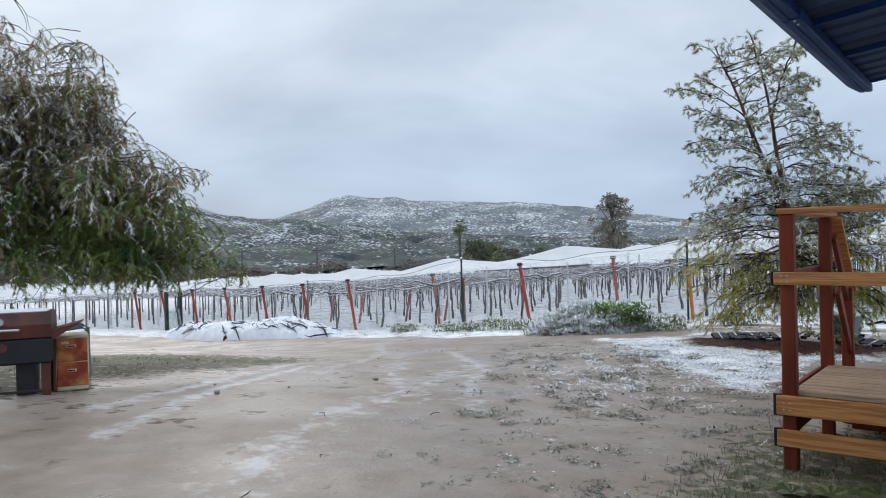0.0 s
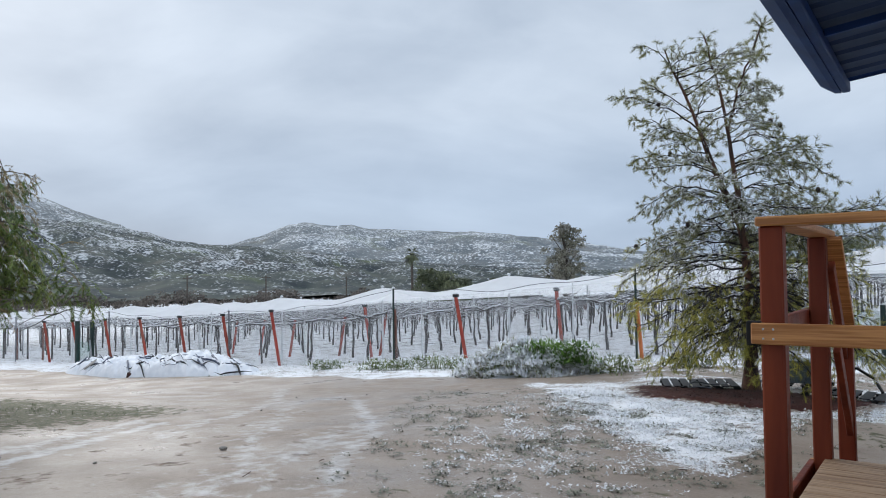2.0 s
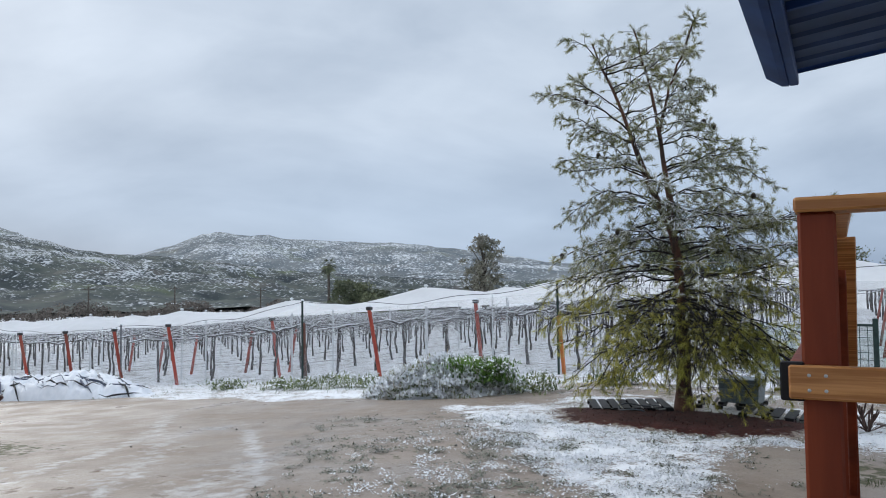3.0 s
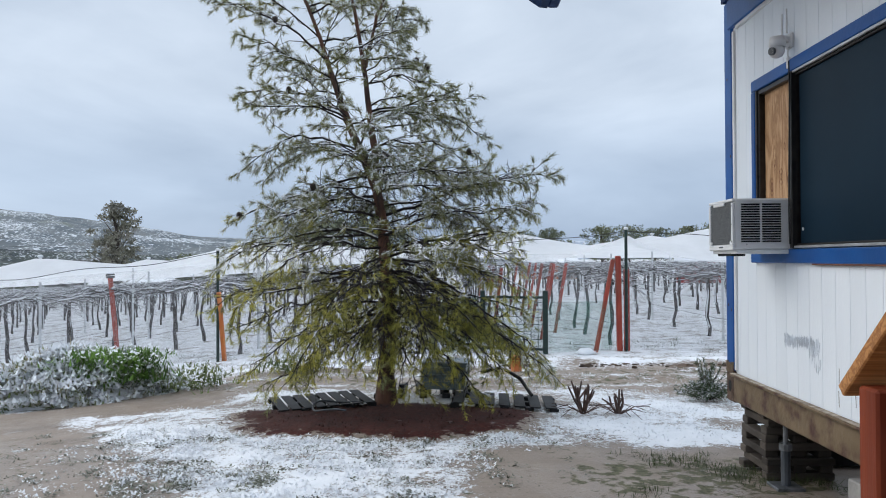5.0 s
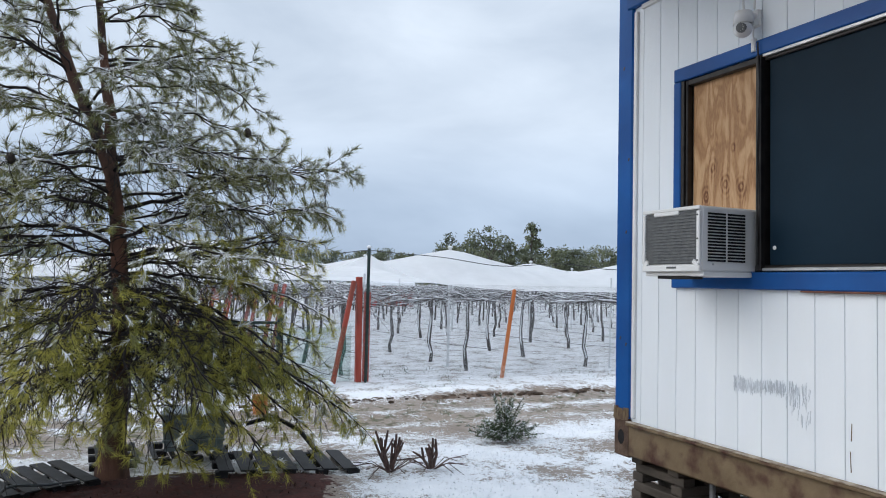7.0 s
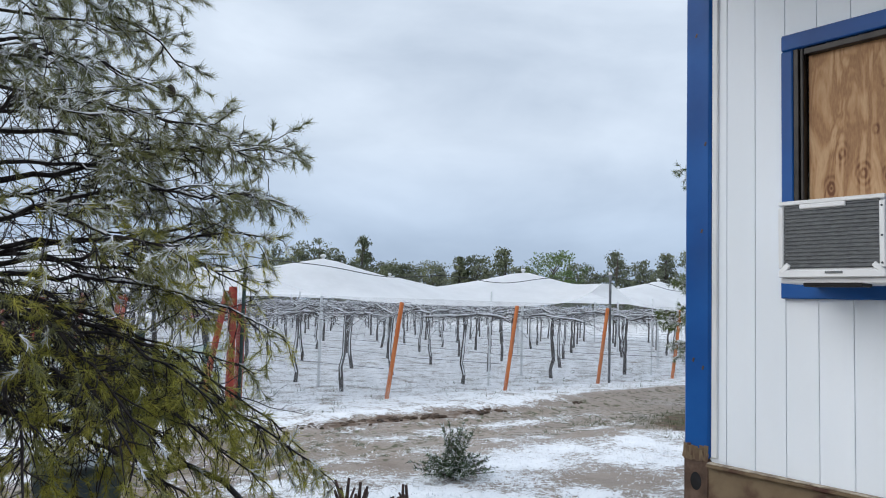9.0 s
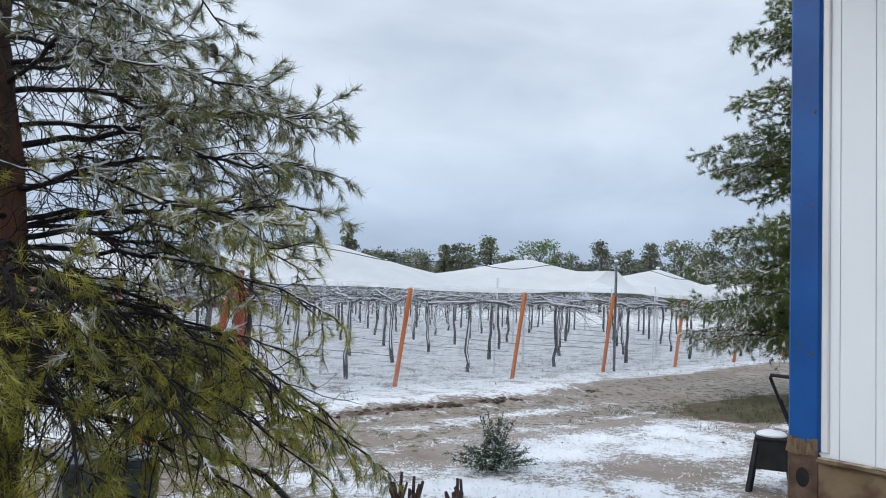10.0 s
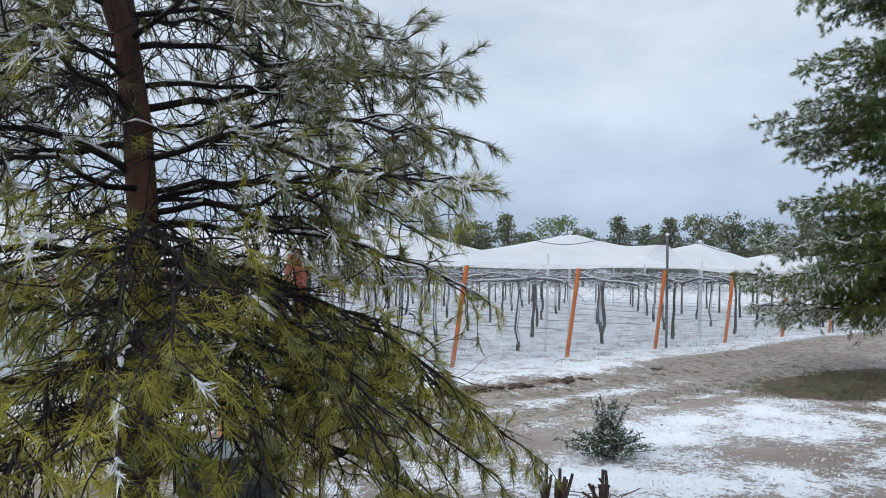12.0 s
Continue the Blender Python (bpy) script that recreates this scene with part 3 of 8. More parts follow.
        if rough:
            p *= 1 + rough * (rng.random((len(p), 1)) * 2 - 1)
        f = [(0, 1 + (k + 1) % seg, 1 + k) for k in range(seg)]
        for i in range(rings - 2):
            for k in range(seg):
                a, b = 1 + i * seg + k, 1 + i * seg + (k + 1) % seg
                f.append((a, b, b + seg, a + seg))
        last = 1 + (rings - 2) * seg
        f += [(last + k, last + (k + 1) % seg, len(p) - 1) for k in range(seg)]
        self.add(p * r * np.array(squash) + np.array(c), f)
        return self

    def mesh(self, name, material, smooth=False):
        me = bpy.data.meshes.new(name)
        me.from_pydata(np.concatenate(self.v).tolist() if self.v else [], [], self.f + (np.concatenate(self.q).tolist() if self.q else []))
        me.materials.append(material)
        if smooth:
            me.polygons.foreach_set("use_smooth", [True] * len(me.polygons))
        me.update()
        return me


def tri_mesh(name, tris, material):
    """A mesh of loose triangles from an array of n x 3 x 3."""
    tris = np.asarray(tris, np.float32).reshape(-1, 3)
    n = len(tris)
    me = bpy.data.meshes.new(name)
    me.vertices.add(n)
    me.vertices.foreach_set("co", tris.ravel())
    me.loops.add(n)
    me.loops.foreach_set("vertex_index", np.arange(n, dtype=np.int32))
    me.polygons.add(n // 3)
    me.polygons.foreach_set("loop_start", np.arange(0, n, 3, dtype=np.int32))
    me.materials.append(material)
    me.update()
    me.validate()
    return me


def thing(name, label, category, loc=(0, 0, 0), rz=0.0, group="", kind="", rx=0.0, ry=0.0):
    ob = new(name)
    ob.empty_display_size = 0.1
    ob.matrix_basis = pose(*loc, rx, ry, rz)
    return tagged(ob, label, category, group, kind)


def part(name, geo, material, parent, label="", smooth=False):
    """Links a mesh under a thing or a part."""
    me = geo.mesh(name, material, smooth) if isinstance(geo, Geo) else geo
    ob = new(name, me)
    ob.parent = parent
    return tagged(ob, label)


def single(name, geo, material, label, category, loc=(0, 0, 0), rz=0.0, group="", kind="", smooth=False):
    me = geo.mesh(name, material, smooth) if isinstance(geo, Geo) else geo
    ob = new(name, me)
    ob.matrix_basis = pose(*loc, 0, 0, rz)
    return tagged(ob, label, category, group, kind)


def sstep(a, b, v):
    u = np.clip((np.asarray(v, float) - a) / (b - a), 0, 1)
    return u * u * (3 - 2 * u)


def ground_z(x, y):
    """The yard falls gently to the vineyard and more towards the low end of it."""
    x, y = np.asarray(x, float), np.asarray(y, float)
    z = -0.026 * np.clip(y, -40, 24) - 0.004 * np.clip(y - 24, 0, 170)
    west = np.clip(-5 - x, 0, 19) * 0.075 + np.clip(-24 - x, 0, 36) * 0.045
    return z - west * sstep(0, 14, y)


def gz(x, y):
    return float(ground_z(x, y))


# ---- ground ----
def axis(lo, hi, step, far, grow=1.28):
    mid = list(np.arange(lo, hi + 1e-6, step))
    a, s = [], step
    p = lo
    while p > -far:
        s *= grow
        p -= s
        a.append(p)
    b, s = [], step
    p = mid[-1]
    while p < far:
        s *= grow
        p += s
        b.append(p)
    return np.array(a[::-1] + mid + b)


def near_line(x, y, pts, width):
    """1 on a polyline, falling to 0 at the width."""
    best = np.full(x.shape, 1e9)
    for (ax, ay), (bx, by) in zip(pts[:-1], pts[1:]):
        dx, dy = bx - ax, by - ay
        t = np.clip(((x - ax) * dx + (y - ay) * dy) / (dx * dx + dy * dy), 0, 1)
        best = np.minimum(best, np.hypot(x - ax - t * dx, y - ay - t * dy))
    return np.clip(1 - best / width, 0, 1)


def box_zone(x, y, x0, x1, y0, y1, soft=0.6):
    return sstep(x0 - soft, x0 + soft, x) * sstep(x1 + soft, x1 - soft, x) * sstep(y0 - soft, y0 + soft, y) * sstep(y1 + soft, y1 - soft, y)


TREE = (-3.28, 14.5)
PINE2 = (10.15, 14.35)


def zones(x, y):
    """How much snow, grass, soil, mulch and slush lies at a place of the yard."""
    edge = 15.4 + 0.10 * np.clip(-11 - x, 0, 12) * 1.6 + 0.9 * sstep(-8.5, -4.5, x) + 0.25 * np.sin(x * 1.7)
    strip = sstep(-0.35, 0.35, y - edge)
    snow = 0.575 * strip
    vineyard = sstep(20.6, 21.6, y)
    snow = snow * (1 - vineyard) + 0.58 * vineyard
    # service road beside the vineyard, behind the pine
    verge = 18.25 + 0.15 * np.clip(x - 4, 0, 12)
    road = sstep(-6.6, -5.8, x) * sstep(15.5, 16.2, y) * sstep(verge + 0.35, verge - 0.35, y)
    ruts = 0.25 + 0.22 * np.abs(np.sin((y - 16.6) * 2.7))
    snow = snow * (1 - road) + ruts * road
    rut_east = road * sstep(4.0, 9.0, x) * sstep(16.2, 17.2, y)
    snow = snow * (1 - rut_east) + 0.17 * rut_east
    garden = box_zone(x, y, -5.6, 30, 12.0, 15.9, 0.45)
    snow = np.maximum(snow, garden * (0.545 + 0.13 * np.sin(x * 1.9 + 1.3 * np.sin(y * 1.4)) * np.sin(y * 2.3 + 0.8 * np.sin(x * 1.1))))
    snow = snow * (1 - 0.22 * box_zone(x, y, 1.7, 3.2, 12.9, 13.8, 0.5))
    left = -2.9 - (np.clip(y, 8.2, 14.6) - 8.6) * 0.80
    fore = sstep(-0.6, 0.7, x - left) * box_zone(x, y, -8.5, -2.0, 8.5, 14.8, 0.5)
    snow = np.maximum(snow, fore * 0.57)
    speck = sstep(-0.8, 0.8, x - (-3.2 - (np.clip(y, 3, 13) - 4) * 0.55)) * box_zone(x, y, -9, -1.9, 3.8, 13.5, 0.8)
    snow = np.maximum(snow, speck * 0.33)
    bare = box_zone(x, y, -2.0, 3.2, 7.0, 12.15, 0.45)
    snow = snow * (1 - 0.85 * bare)
    d = np.hypot((x + 3.2) / 1.75, (y - 13.5) / 0.95) + 0.10 * np.sin(x * 4.1 + y * 2.0) * np.sin(y * 5.3)
    mulch = 1.15 * sstep(1.12, 0.72, d)
    d2 = np.hypot((x - 7.7) / 2.6, (y - 15.45) / 1.2)
    mulch2 = sstep(1.15, 0.7, d2)
    bank = box_zone(x, y, -1.5, 5.5, 18.2, 18.55, 0.25) * (0.35 + 0.65 * sstep(0.8, 1.6, x) * sstep(5.0, 4.0, x))
    soil = np.maximum(0.95 * mulch2, 0.85 * bank)
    # Dark mottling: brownish soil patches plus the pepper tree's shade, painted in.
    soil = np.maximum(soil, 0.20 * box_zone(x, y, -13, -5.4, 2.0, 9.5, 1.2))
    snow = snow * (1 - np.clip(mulch, 0, 1)) * (1 - 0.9 * mulch2) * (1 - 0.55 * bank)
    grass = np.maximum(0.50 * mulch2, 0.75 * box_zone(x, y, -16.5, -10.0, 4.6, 9.5, 1.0))
    grass = np.maximum(grass, 0.62 * box_zone(x, y, -1.9, 1.5, 3.6, 7.3, 0.6))
    grass = np.maximum(grass, 0.20 * speck)
    grass = np.maximum(grass, 0.35 * road)
    grass = np.maximum(grass, 0.42 * vineyard)
    grass = np.maximum(grass, 0.7 * box_zone(x, y, -14, -9.2, 1.0, 5.0, 0.8))
    grass = np.maximum(grass, 0.5 * box_zone(x, y, -1.6, 0.6, 10.6, 12.0, 0.5))
    far = sstep(55, 110, np.hypot(x, y))
    grass, snow = np.maximum(grass, 0.7 * far), snow * (1 - far) + 0.55 * far
    slush = 0.80 * near_line(x, y, [(-7.7, 3.7), (-8.2, 4.7), (-8.5, 5.5), (-9.6, 8.0)], 0.23)
    slush = np.maximum(slush, 0.90 * near_line(x, y, [(-6.4, 3.2), (-7.1, 4.3), (-7.7, 5.0), (-8.15, 5.8), (-8.6, 6.8), (-9.1, 8.0)], 0.21))
    slush = np.maximum(slush, 0.75 * near_line(x, y, [(-4.4, 6.1), (-5.0, 6.8), (-5.6, 7.7), (-6.0, 8.6), (-7.1, 9.7), (-8.9, 11.5)], 0.20))
    # Broad faint bands: the slush colour also paints the sheen of wet sand.
    slush = np.maximum(slush, 0.50 * near_line(x, y, [(-4.2, 3.0), (-4.9, 4.1), (-5.5, 5.4), (-5.9, 7.1), (-6.8, 9.7)], 0.55))
    slush = np.maximum(slush, 0.50 * near_line(x, y, [(-5.2, 6.2), (-6.9, 7.5), (-8.2, 9.2), (-9.7, 10.8), (-9.5, 12.1)], 0.42))
    slush = np.maximum(slush, 0.55 * near_line(x, y, [(-8.1, 7.3), (-9.0, 9.0), (-10.0, 10.8), (-12.5, 13.2)], 0.30))
    slush = np.maximum(slush, 0.10 * box_zone(x, y, -15, -5.0, 6.0, 14.2, 1.8))
    slush = slush * (1 - strip)
    return dict(snow=snow, grass=grass, soil=soil, mulch=np.clip(mulch, 0, 1.1), slush=slush)


def build_ground():
    xs, ys = axis(-30, 17, 0.13, 2600), axis(-3, 24, 0.13, 2600)
    X, Y = np.meshgrid(xs, ys)
    Z = ground_z(X, Y)
    zn = zones(X, Y)
    for k in range(len(ys)):
        if not -3 <= ys[k] <= 30:
            continue
        for i in range(len(xs)):
            if -31 <= xs[i] <= 18:
                p = Vector((X[k, i], Y[k, i], 0))
                Z[k, i] += 0.030 * noise.noise(p * 0.55) + 0.012 * noise.noise(p * 2.3) + zn["snow"][k, i] * 0.022 * noise.noise(p * 5.1)
    Z += 0.06 * np.clip(zn["mulch"], 0, 1) + 0.09 * np.exp(-((Y - 18.95) / 0.40) ** 2) * sstep(-3, 0, X) * sstep(14, 10, X)
    for sy, dep in ((16.7, 0.045), (17.8, 0.045)):
        Z -= dep * np.exp(-((Y - sy) / 0.22) ** 2) * sstep(-6, -3, X)
    n, m = len(xs), len(ys)
    g = Geo()
    idx = np.arange(n * m).reshape(m, n)
    g.v, g.n = [np.stack([X, Y, Z], -1).reshape(-1, 3)], n * m
    g.f = np.stack([idx[:-1, :-1], idx[:-1, 1:], idx[1:, 1:], idx[1:, :-1]], -1).reshape(-1, 4).tolist()
    ob = single("ground", g, M_GROUND, "wet sandy yard with patches of fresh snow, slush and weeds", "ground", kind="structure", smooth=True)
    for k, v in zn.items():
        a = ob.data.attributes.new(k, "FLOAT", "POINT")
        a.data.foreach_set("value", v.astype(np.float32).ravel())
    return ob


ground = build_ground()


# ---- hills and far trees ----
def build_hill(name, label, ridge, r_foot, r_top, r_back, mat, seed, rough, base=-3.0, trails=()):
    """ridge: azimuth and elevation in degrees as seen from the yard, azimuth from +y towards +x."""
    az = np.arange(ridge[0][0], ridge[-1][0] + 0.01, 0.25 if r_top < 1000 else 0.6)
    el = np.interp(az, [a for a, _ in ridge], [e for _, e in ridge])
    rr = np.concatenate([np.linspace(r_foot, r_top, 56), np.linspace(r_top, r_back, 8)[1:]])
    A, Rr = np.meshgrid(np.radians(az), rr)
    top = np.tan(np.radians(el)) * r_top
    u = np.clip((rr - r_foot) / (r_top - r_foot), 0, 1)[:, None]
    prof = np.where(rr[:, None] <= r_top, 0.28 * u + 0.72 * u ** 1.7, np.clip(1 - (rr[:, None] - r_top) / (r_back - r_top), 0, 1) ** 0.8)
    Z = base + (top[None] + 1.3 - base) * prof
    X, Y = Rr * np.sin(A), Rr * np.cos(A)
    S = np.zeros_like(Z)
    k = 5.5 / r_top
    for i in range(Z.shape[0]):
        for j in range(Z.shape[1]):
            p = Vector((X[i, j] * k + seed, Y[i, j] * k, 0))
            gully = abs(noise.noise(p * 1.6)) + 0.5 * abs(noise.noise(p * 3.7)) + 0.25 * abs(noise.noise(p * 8.0))
            Z[i, j] += rough * (0.55 - gully) * 2.0 * float(np.sin(np.pi * min(1.0, u[i, 0] * 0.9 + 0.06))) if rr[i] <= r_top else 0.0
            Z[i, j] += rough * (0.22 * noise.noise(p * 17.0) + 0.30 * noise.noise(p * 6.0)) * min(1.0, 0.25 + float(u[i, 0])) * (1.0 if rr[i] < 0.93 * r_top else 0.45)
            S[i, j] = 0.5 + 1.5 * (0.45 - gully) + 0.9 * noise.noise(p * 2.2) + 0.6 * noise.noise(p * 5.5) + 0.7 * (Z[i, j] / max(1.0, float(top.max())) - 0.4)
            for az0, az1, u0, u1, wd in trails:
                f = (float(u[i, 0]) - u0) / (u1 - u0)
                if 0 <= f <= 1 and abs(az[j] - (az0 + (az1 - az0) * f) - 0.25 * math.sin(f * 9)) < wd:
                    S[i, j] = max(S[i, j], 2.2)
    n, m = Z.shape[1], Z.shape[0]
    idx = np.arange(n * m).reshape(m, n)
    g = Geo()
    g.v, g.n = [np.stack([X, Y, Z], -1).reshape(-1, 3)], n * m
    g.f = np.stack([idx[:-1, :-1], idx[1:, :-1], idx[1:, 1:], idx[:-1, 1:]], -1).reshape(-1, 4).tolist()
    ob = single(name, g, mat, label, "hill", kind="structure", smooth=True)
    a = ob.data.attributes.new("snow", "FLOAT", "POINT")
    a.data.foreach_set("value", S.astype(np.float32).ravel())
    return ob


build_hill("hill", "dark scrub-covered hillside dusted with snow behind the vineyard",
           [(-120, 5), (-95, 5.4), (-75, 4.8), (-66, 4.3), (-63, 4.15), (-60, 4.05), (-56.3, 3.3), (-54.4, 2.75), (-51.7, 2.47), (-49.7, 2.4), (-44.3, 1.9), (-39.2, 1.2), (-33, 0.8), (-26, 0.4), (-20, 0.1)],
           170, 380, 520, M_HILL_NEAR, 3.1, 4.2, trails=((-49.2, -50.6, 0.42, 0.93, 0.16), (-60.6, -63.5, 0.40, 0.80, 0.2), (-56.0, -59.5, 0.72, 0.80, 0.5)))
build_hill("hill", "mountain ridge greyed by painted haze, speckled with snow under low cloud",
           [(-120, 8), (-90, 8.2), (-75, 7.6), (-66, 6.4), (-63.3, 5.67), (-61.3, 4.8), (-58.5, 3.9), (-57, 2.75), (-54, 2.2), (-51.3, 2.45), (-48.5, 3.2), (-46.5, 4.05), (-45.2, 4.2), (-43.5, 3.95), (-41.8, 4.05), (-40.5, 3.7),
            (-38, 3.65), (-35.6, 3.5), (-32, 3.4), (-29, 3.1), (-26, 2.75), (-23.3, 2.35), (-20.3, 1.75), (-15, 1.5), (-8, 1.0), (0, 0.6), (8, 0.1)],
           420, 850, 1200, M_HILL_FAR_HAZE, 9.7, 8.0)
build_hill("hill", "low sandy rise with scattered shrubs beyond the trees",
           [(50, 0.2), (56, 1.2), (61, 2.0), (66, 2.3), (75, 2.2), (90, 2.6), (120, 3.0)], 150, 260, 340, M_HILL_NEAR, 5.5, 2.0)
build_hill("hill", "distant mountains with haze painted into their pale colours",
           [(-20, 1.2), (-5, 1.0), (8, 1.3), (20, 0.9), (30, 1.2), (45, 0.9), (60, 1.0), (80, 0.8), (150, 1.1)], 1400, 1900, 2300, M_HILL_PALE_HAZE, 1.3, 16.0)


def leaf_tris(centres, size, rng, count, flat=0.6):
    """count small leaf triangles round each centre, within a radius."""
    c = np.repeat(centres[:, :3], count, axis=0)
    rad = np.repeat(centres[:, 3], count)
    d = rng.normal(size=(len(c), 3))
    d /= np.linalg.norm(d, axis=1)[:, None]
    p = c + d * (rad * rng.random(len(c)) ** 0.45)[:, None] * (1, 1, flat)
    a, b = rng.normal(size=p.shape), rng.normal(size=p.shape)
    a /= np.linalg.norm(a, axis=1)[:, None]
    b /= np.linalg.norm(b, axis=1)[:, None]
    s = size * (0.6 + 0.8 * rng.random(len(p)))[:, None]
    return np.stack([p - a * s, p + a * s, p + b * s * 1.2], 1)


def far_tree(name, label, x, y, h, w, mat, seed, style="round", leaf=0.16, clumps=60, per=26, z0=None):
    rng = np.random.default_rng(seed)
    z = gz(x, y) if z0 is None else z0
    t = thing(name, label, "tree", (x, y, z), rz=seed * 47 % 360, group="far trees")
    g = Geo()
    lean = rng.normal(0, 0.04, 2)
    top = h * (0.93 if style == "cone" else 0.72)
    g.tube([(lean[0] * k * h, lean[1] * k * h, -0.1 + k * top) for k in (0, 0.3, 0.6, 1)], [0.028 * h, 0.021 * h, 0.014 * h, 0.005 * h], 6)
    cl = []
    for k in range(clumps):
        f = rng.random()
        if style == "cone":
            zz = h * (0.12 + 0.88 * f)
            rr = w * (1.04 - f) ** 0.8 * (0.3 + 0.7 * rng.random())
        elif style == "tall":
            zz = h * (0.22 + 0.78 * f)
            rr = w * math.sin(math.pi * (0.12 + 0.80 * f)) ** 0.7 * (0.2 + 0.8 * rng.random())
        else:
            zz = h * (0.30 + 0.66 * f)
            rr = w * math.sin(math.pi * (0.22 + 0.72 * f)) ** 0.55 * (0.15 + 0.85 * rng.random())
        a = rng.random() * 2 * math.pi
        cl.append((rr * math.cos(a), rr * math.sin(a), zz, w * (0.13 + 0.20 * rng.random())))
        if k % 4 == 0:
            zb = max(0.15 * h, zz - 0.22 * h)
            g.tube([(lean[0] * zb, lean[1] * zb, zb), (rr * 0.5 * math.cos(a), rr * 0.5 * math.sin(a), (zb + zz) / 2), (rr * math.cos(a), rr * math.sin(a), zz)], [0.010 * h, 0.006 * h, 0.002 * h], 4)
    part("trunk", g, M_FARBARK, t)
    part("crown", tri_mesh("crown", leaf_tris(np.array(cl), leaf, rng, per), mat), mat, t)
    return t


def at_az(az, r):
    return r * math.sin(radians(az)), r * math.cos(radians(az))


def palm_tree(x, y, h, seed):
    rng = np.random.default_rng(seed)
    t = thing("palm_tree", "tall slim fan palm with a skirt of dead fronds", "palm tree", (x, y, gz(x, y)), group="far trees")
    part("trunk", Geo().tube([(0, 0, -0.1), (0.1, 0, h * 0.5), (0, 0, h)], [0.28, 0.22, 0.2], 8), M_FARBARK, t)
    tr = []
    for k in range(46):
        a, e = rng.random() * 2 * math.pi, rng.uniform(-1.2, 1.2)
        d = np.array((math.cos(a) * math.cos(e), math.sin(a) * math.cos(e), math.sin(e)))
        side = np.cross(d, (0, 0, 1.0))
        c0 = np.array((0, 0, h)) + d * 0.3
        L = rng.uniform(1.3, 2.2)
        for q in range(7):
            s = (q - 3) * 0.13
            tip = c0 + d * L * (1 - abs(s)) + side * s * 2.2 + np.array((0, 0, -0.25 * L))
            tr.append((c0 + d * 0.4 - side * 0.12, c0 + d * 0.45 + side * 0.14, tip))
    part("crown", tri_mesh("crown", np.array(tr), M_FARLEAF), M_FARLEAF, t)
    return t


def build_far_trees():
    rng = np.random.default_rng(21)
    # behind the vineyard, in front of the mountain
    x, y = at_az(-25.0, 96)
    far_tree("eucalyptus_tree", "tall upright eucalyptus with snow-dusted olive foliage", x, y, 10.8, 2.9, M_OLIVE, 5, "tall", 0.15, 150, 44)
    x, y = at_az(-36.8, 118)
    palm_tree(x, y, 9.0, 3)
    for az, r, h, w in ((-35.5, 112, 5.0, 2.9), (-34.2, 110, 4.6, 2.5), (-32.9, 114, 3.9, 2.2), (-30.4, 112, 3.7, 1.9), (-20.5, 120, 4.2, 3.0), (-17, 118, 4.0, 3.0)):
        x, y = at_az(az, r)
        far_tree("shrub_tree", "dark green bushy tree beyond the vineyard", x, y, h * 1.3, w * 1.1, M_FARLEAF, int(abs(az) * 10), "round", 0.2, 80, 50)
    # tree line to the north and east: bearing and top from the yard's north end, style
    def tree_line(az, r, el, style, wide, k):
        x, y = -3.8 + r * math.sin(radians(az)), 9.8 + r * math.cos(radians(az))
        h = r * math.tan(radians(el)) + 1.35 - gz(x, y)
        mat = M_FARLEAF_G if style == "green" else M_FARLEAF
        nm, lab = ("pine_tree", "dark conifer in the distant tree line") if style == "cone" else ("oak_tree", "round grey-green tree in the distant tree line")
        if style == "green":
            lab = "round bright green tree in the distant tree line"
        far_tree(nm, lab, x, y, h, h * wide, mat, 300 + k, "cone" if style == "cone" else "round", 0.17, 85, 40)

    line = [(-4.5, 100, 2.6, "round", 0.6), (1.9, 110, 2.6, "round", 0.62), (5.9, 120, 2.2, "round", 0.6), (8.1, 120, 2.45, "round", 0.55), (12.3, 120, 2.55, "round", 0.6), (14.4, 120, 2.6, "round", 0.55), (16.4, 120, 2.35, "round", 0.6), (18.8, 120, 2.5, "round", 0.5),
            (21.1, 120, 2.6, "round", 0.5), (22.8, 120, 2.2, "round", 0.6), (25.7, 100, 3.9, "cone", 0.40), (27.4, 98, 3.5, "round", 0.5), (29.2, 95, 4.65, "round", 0.48), (30.9, 98, 3.4, "round", 0.5), (32.5, 92, 4.75, "cone", 0.28), (34.2, 100, 3.1, "round", 0.5),
            (35.9, 105, 3.0, "round", 0.5), (37.9, 100, 3.1, "round", 0.52), (40.1, 100, 3.5, "cone", 0.34), (41.5, 100, 3.7, "round", 0.42), (43.5, 95, 4.2, "cone", 0.42), (45.2, 105, 3.0, "round", 0.4), (47.6, 100, 4.25, "green", 0.5), (49.6, 105, 3.3, "round", 0.5),
            (52.2, 100, 4.1, "cone", 0.42), (54.3, 105, 3.6, "round", 0.42), (55.9, 100, 3.95, "cone", 0.4), (58.2, 100, 4.4, "round", 0.42), (60.2, 98, 4.55, "cone", 0.42), (62.6, 100, 4.0, "round", 0.46), (65, 100, 4.3, "cone", 0.42), (67.5, 100, 3.9, "round", 0.5),
            (70, 100, 4.4, "round", 0.45), (73, 100, 4.2, "round", 0.5), (-8.0, 60, 4.0, "round", 0.62), (-10.5, 75, 3.2, "round", 0.6)]
    for k, q in enumerate(line):
        tree_line(*q, k)
    for k in range(26):
        az = 20 + k * 2.05 + rng.normal(0, 0.3)
        tree_line(az, rng.uniform(125, 150), rng.uniform(1.8, 2.5), "cone" if rng.random() < 0.3 else "round", 0.5, 60 + k)
    # bare brown thicket along the foot of the hill
    c = []
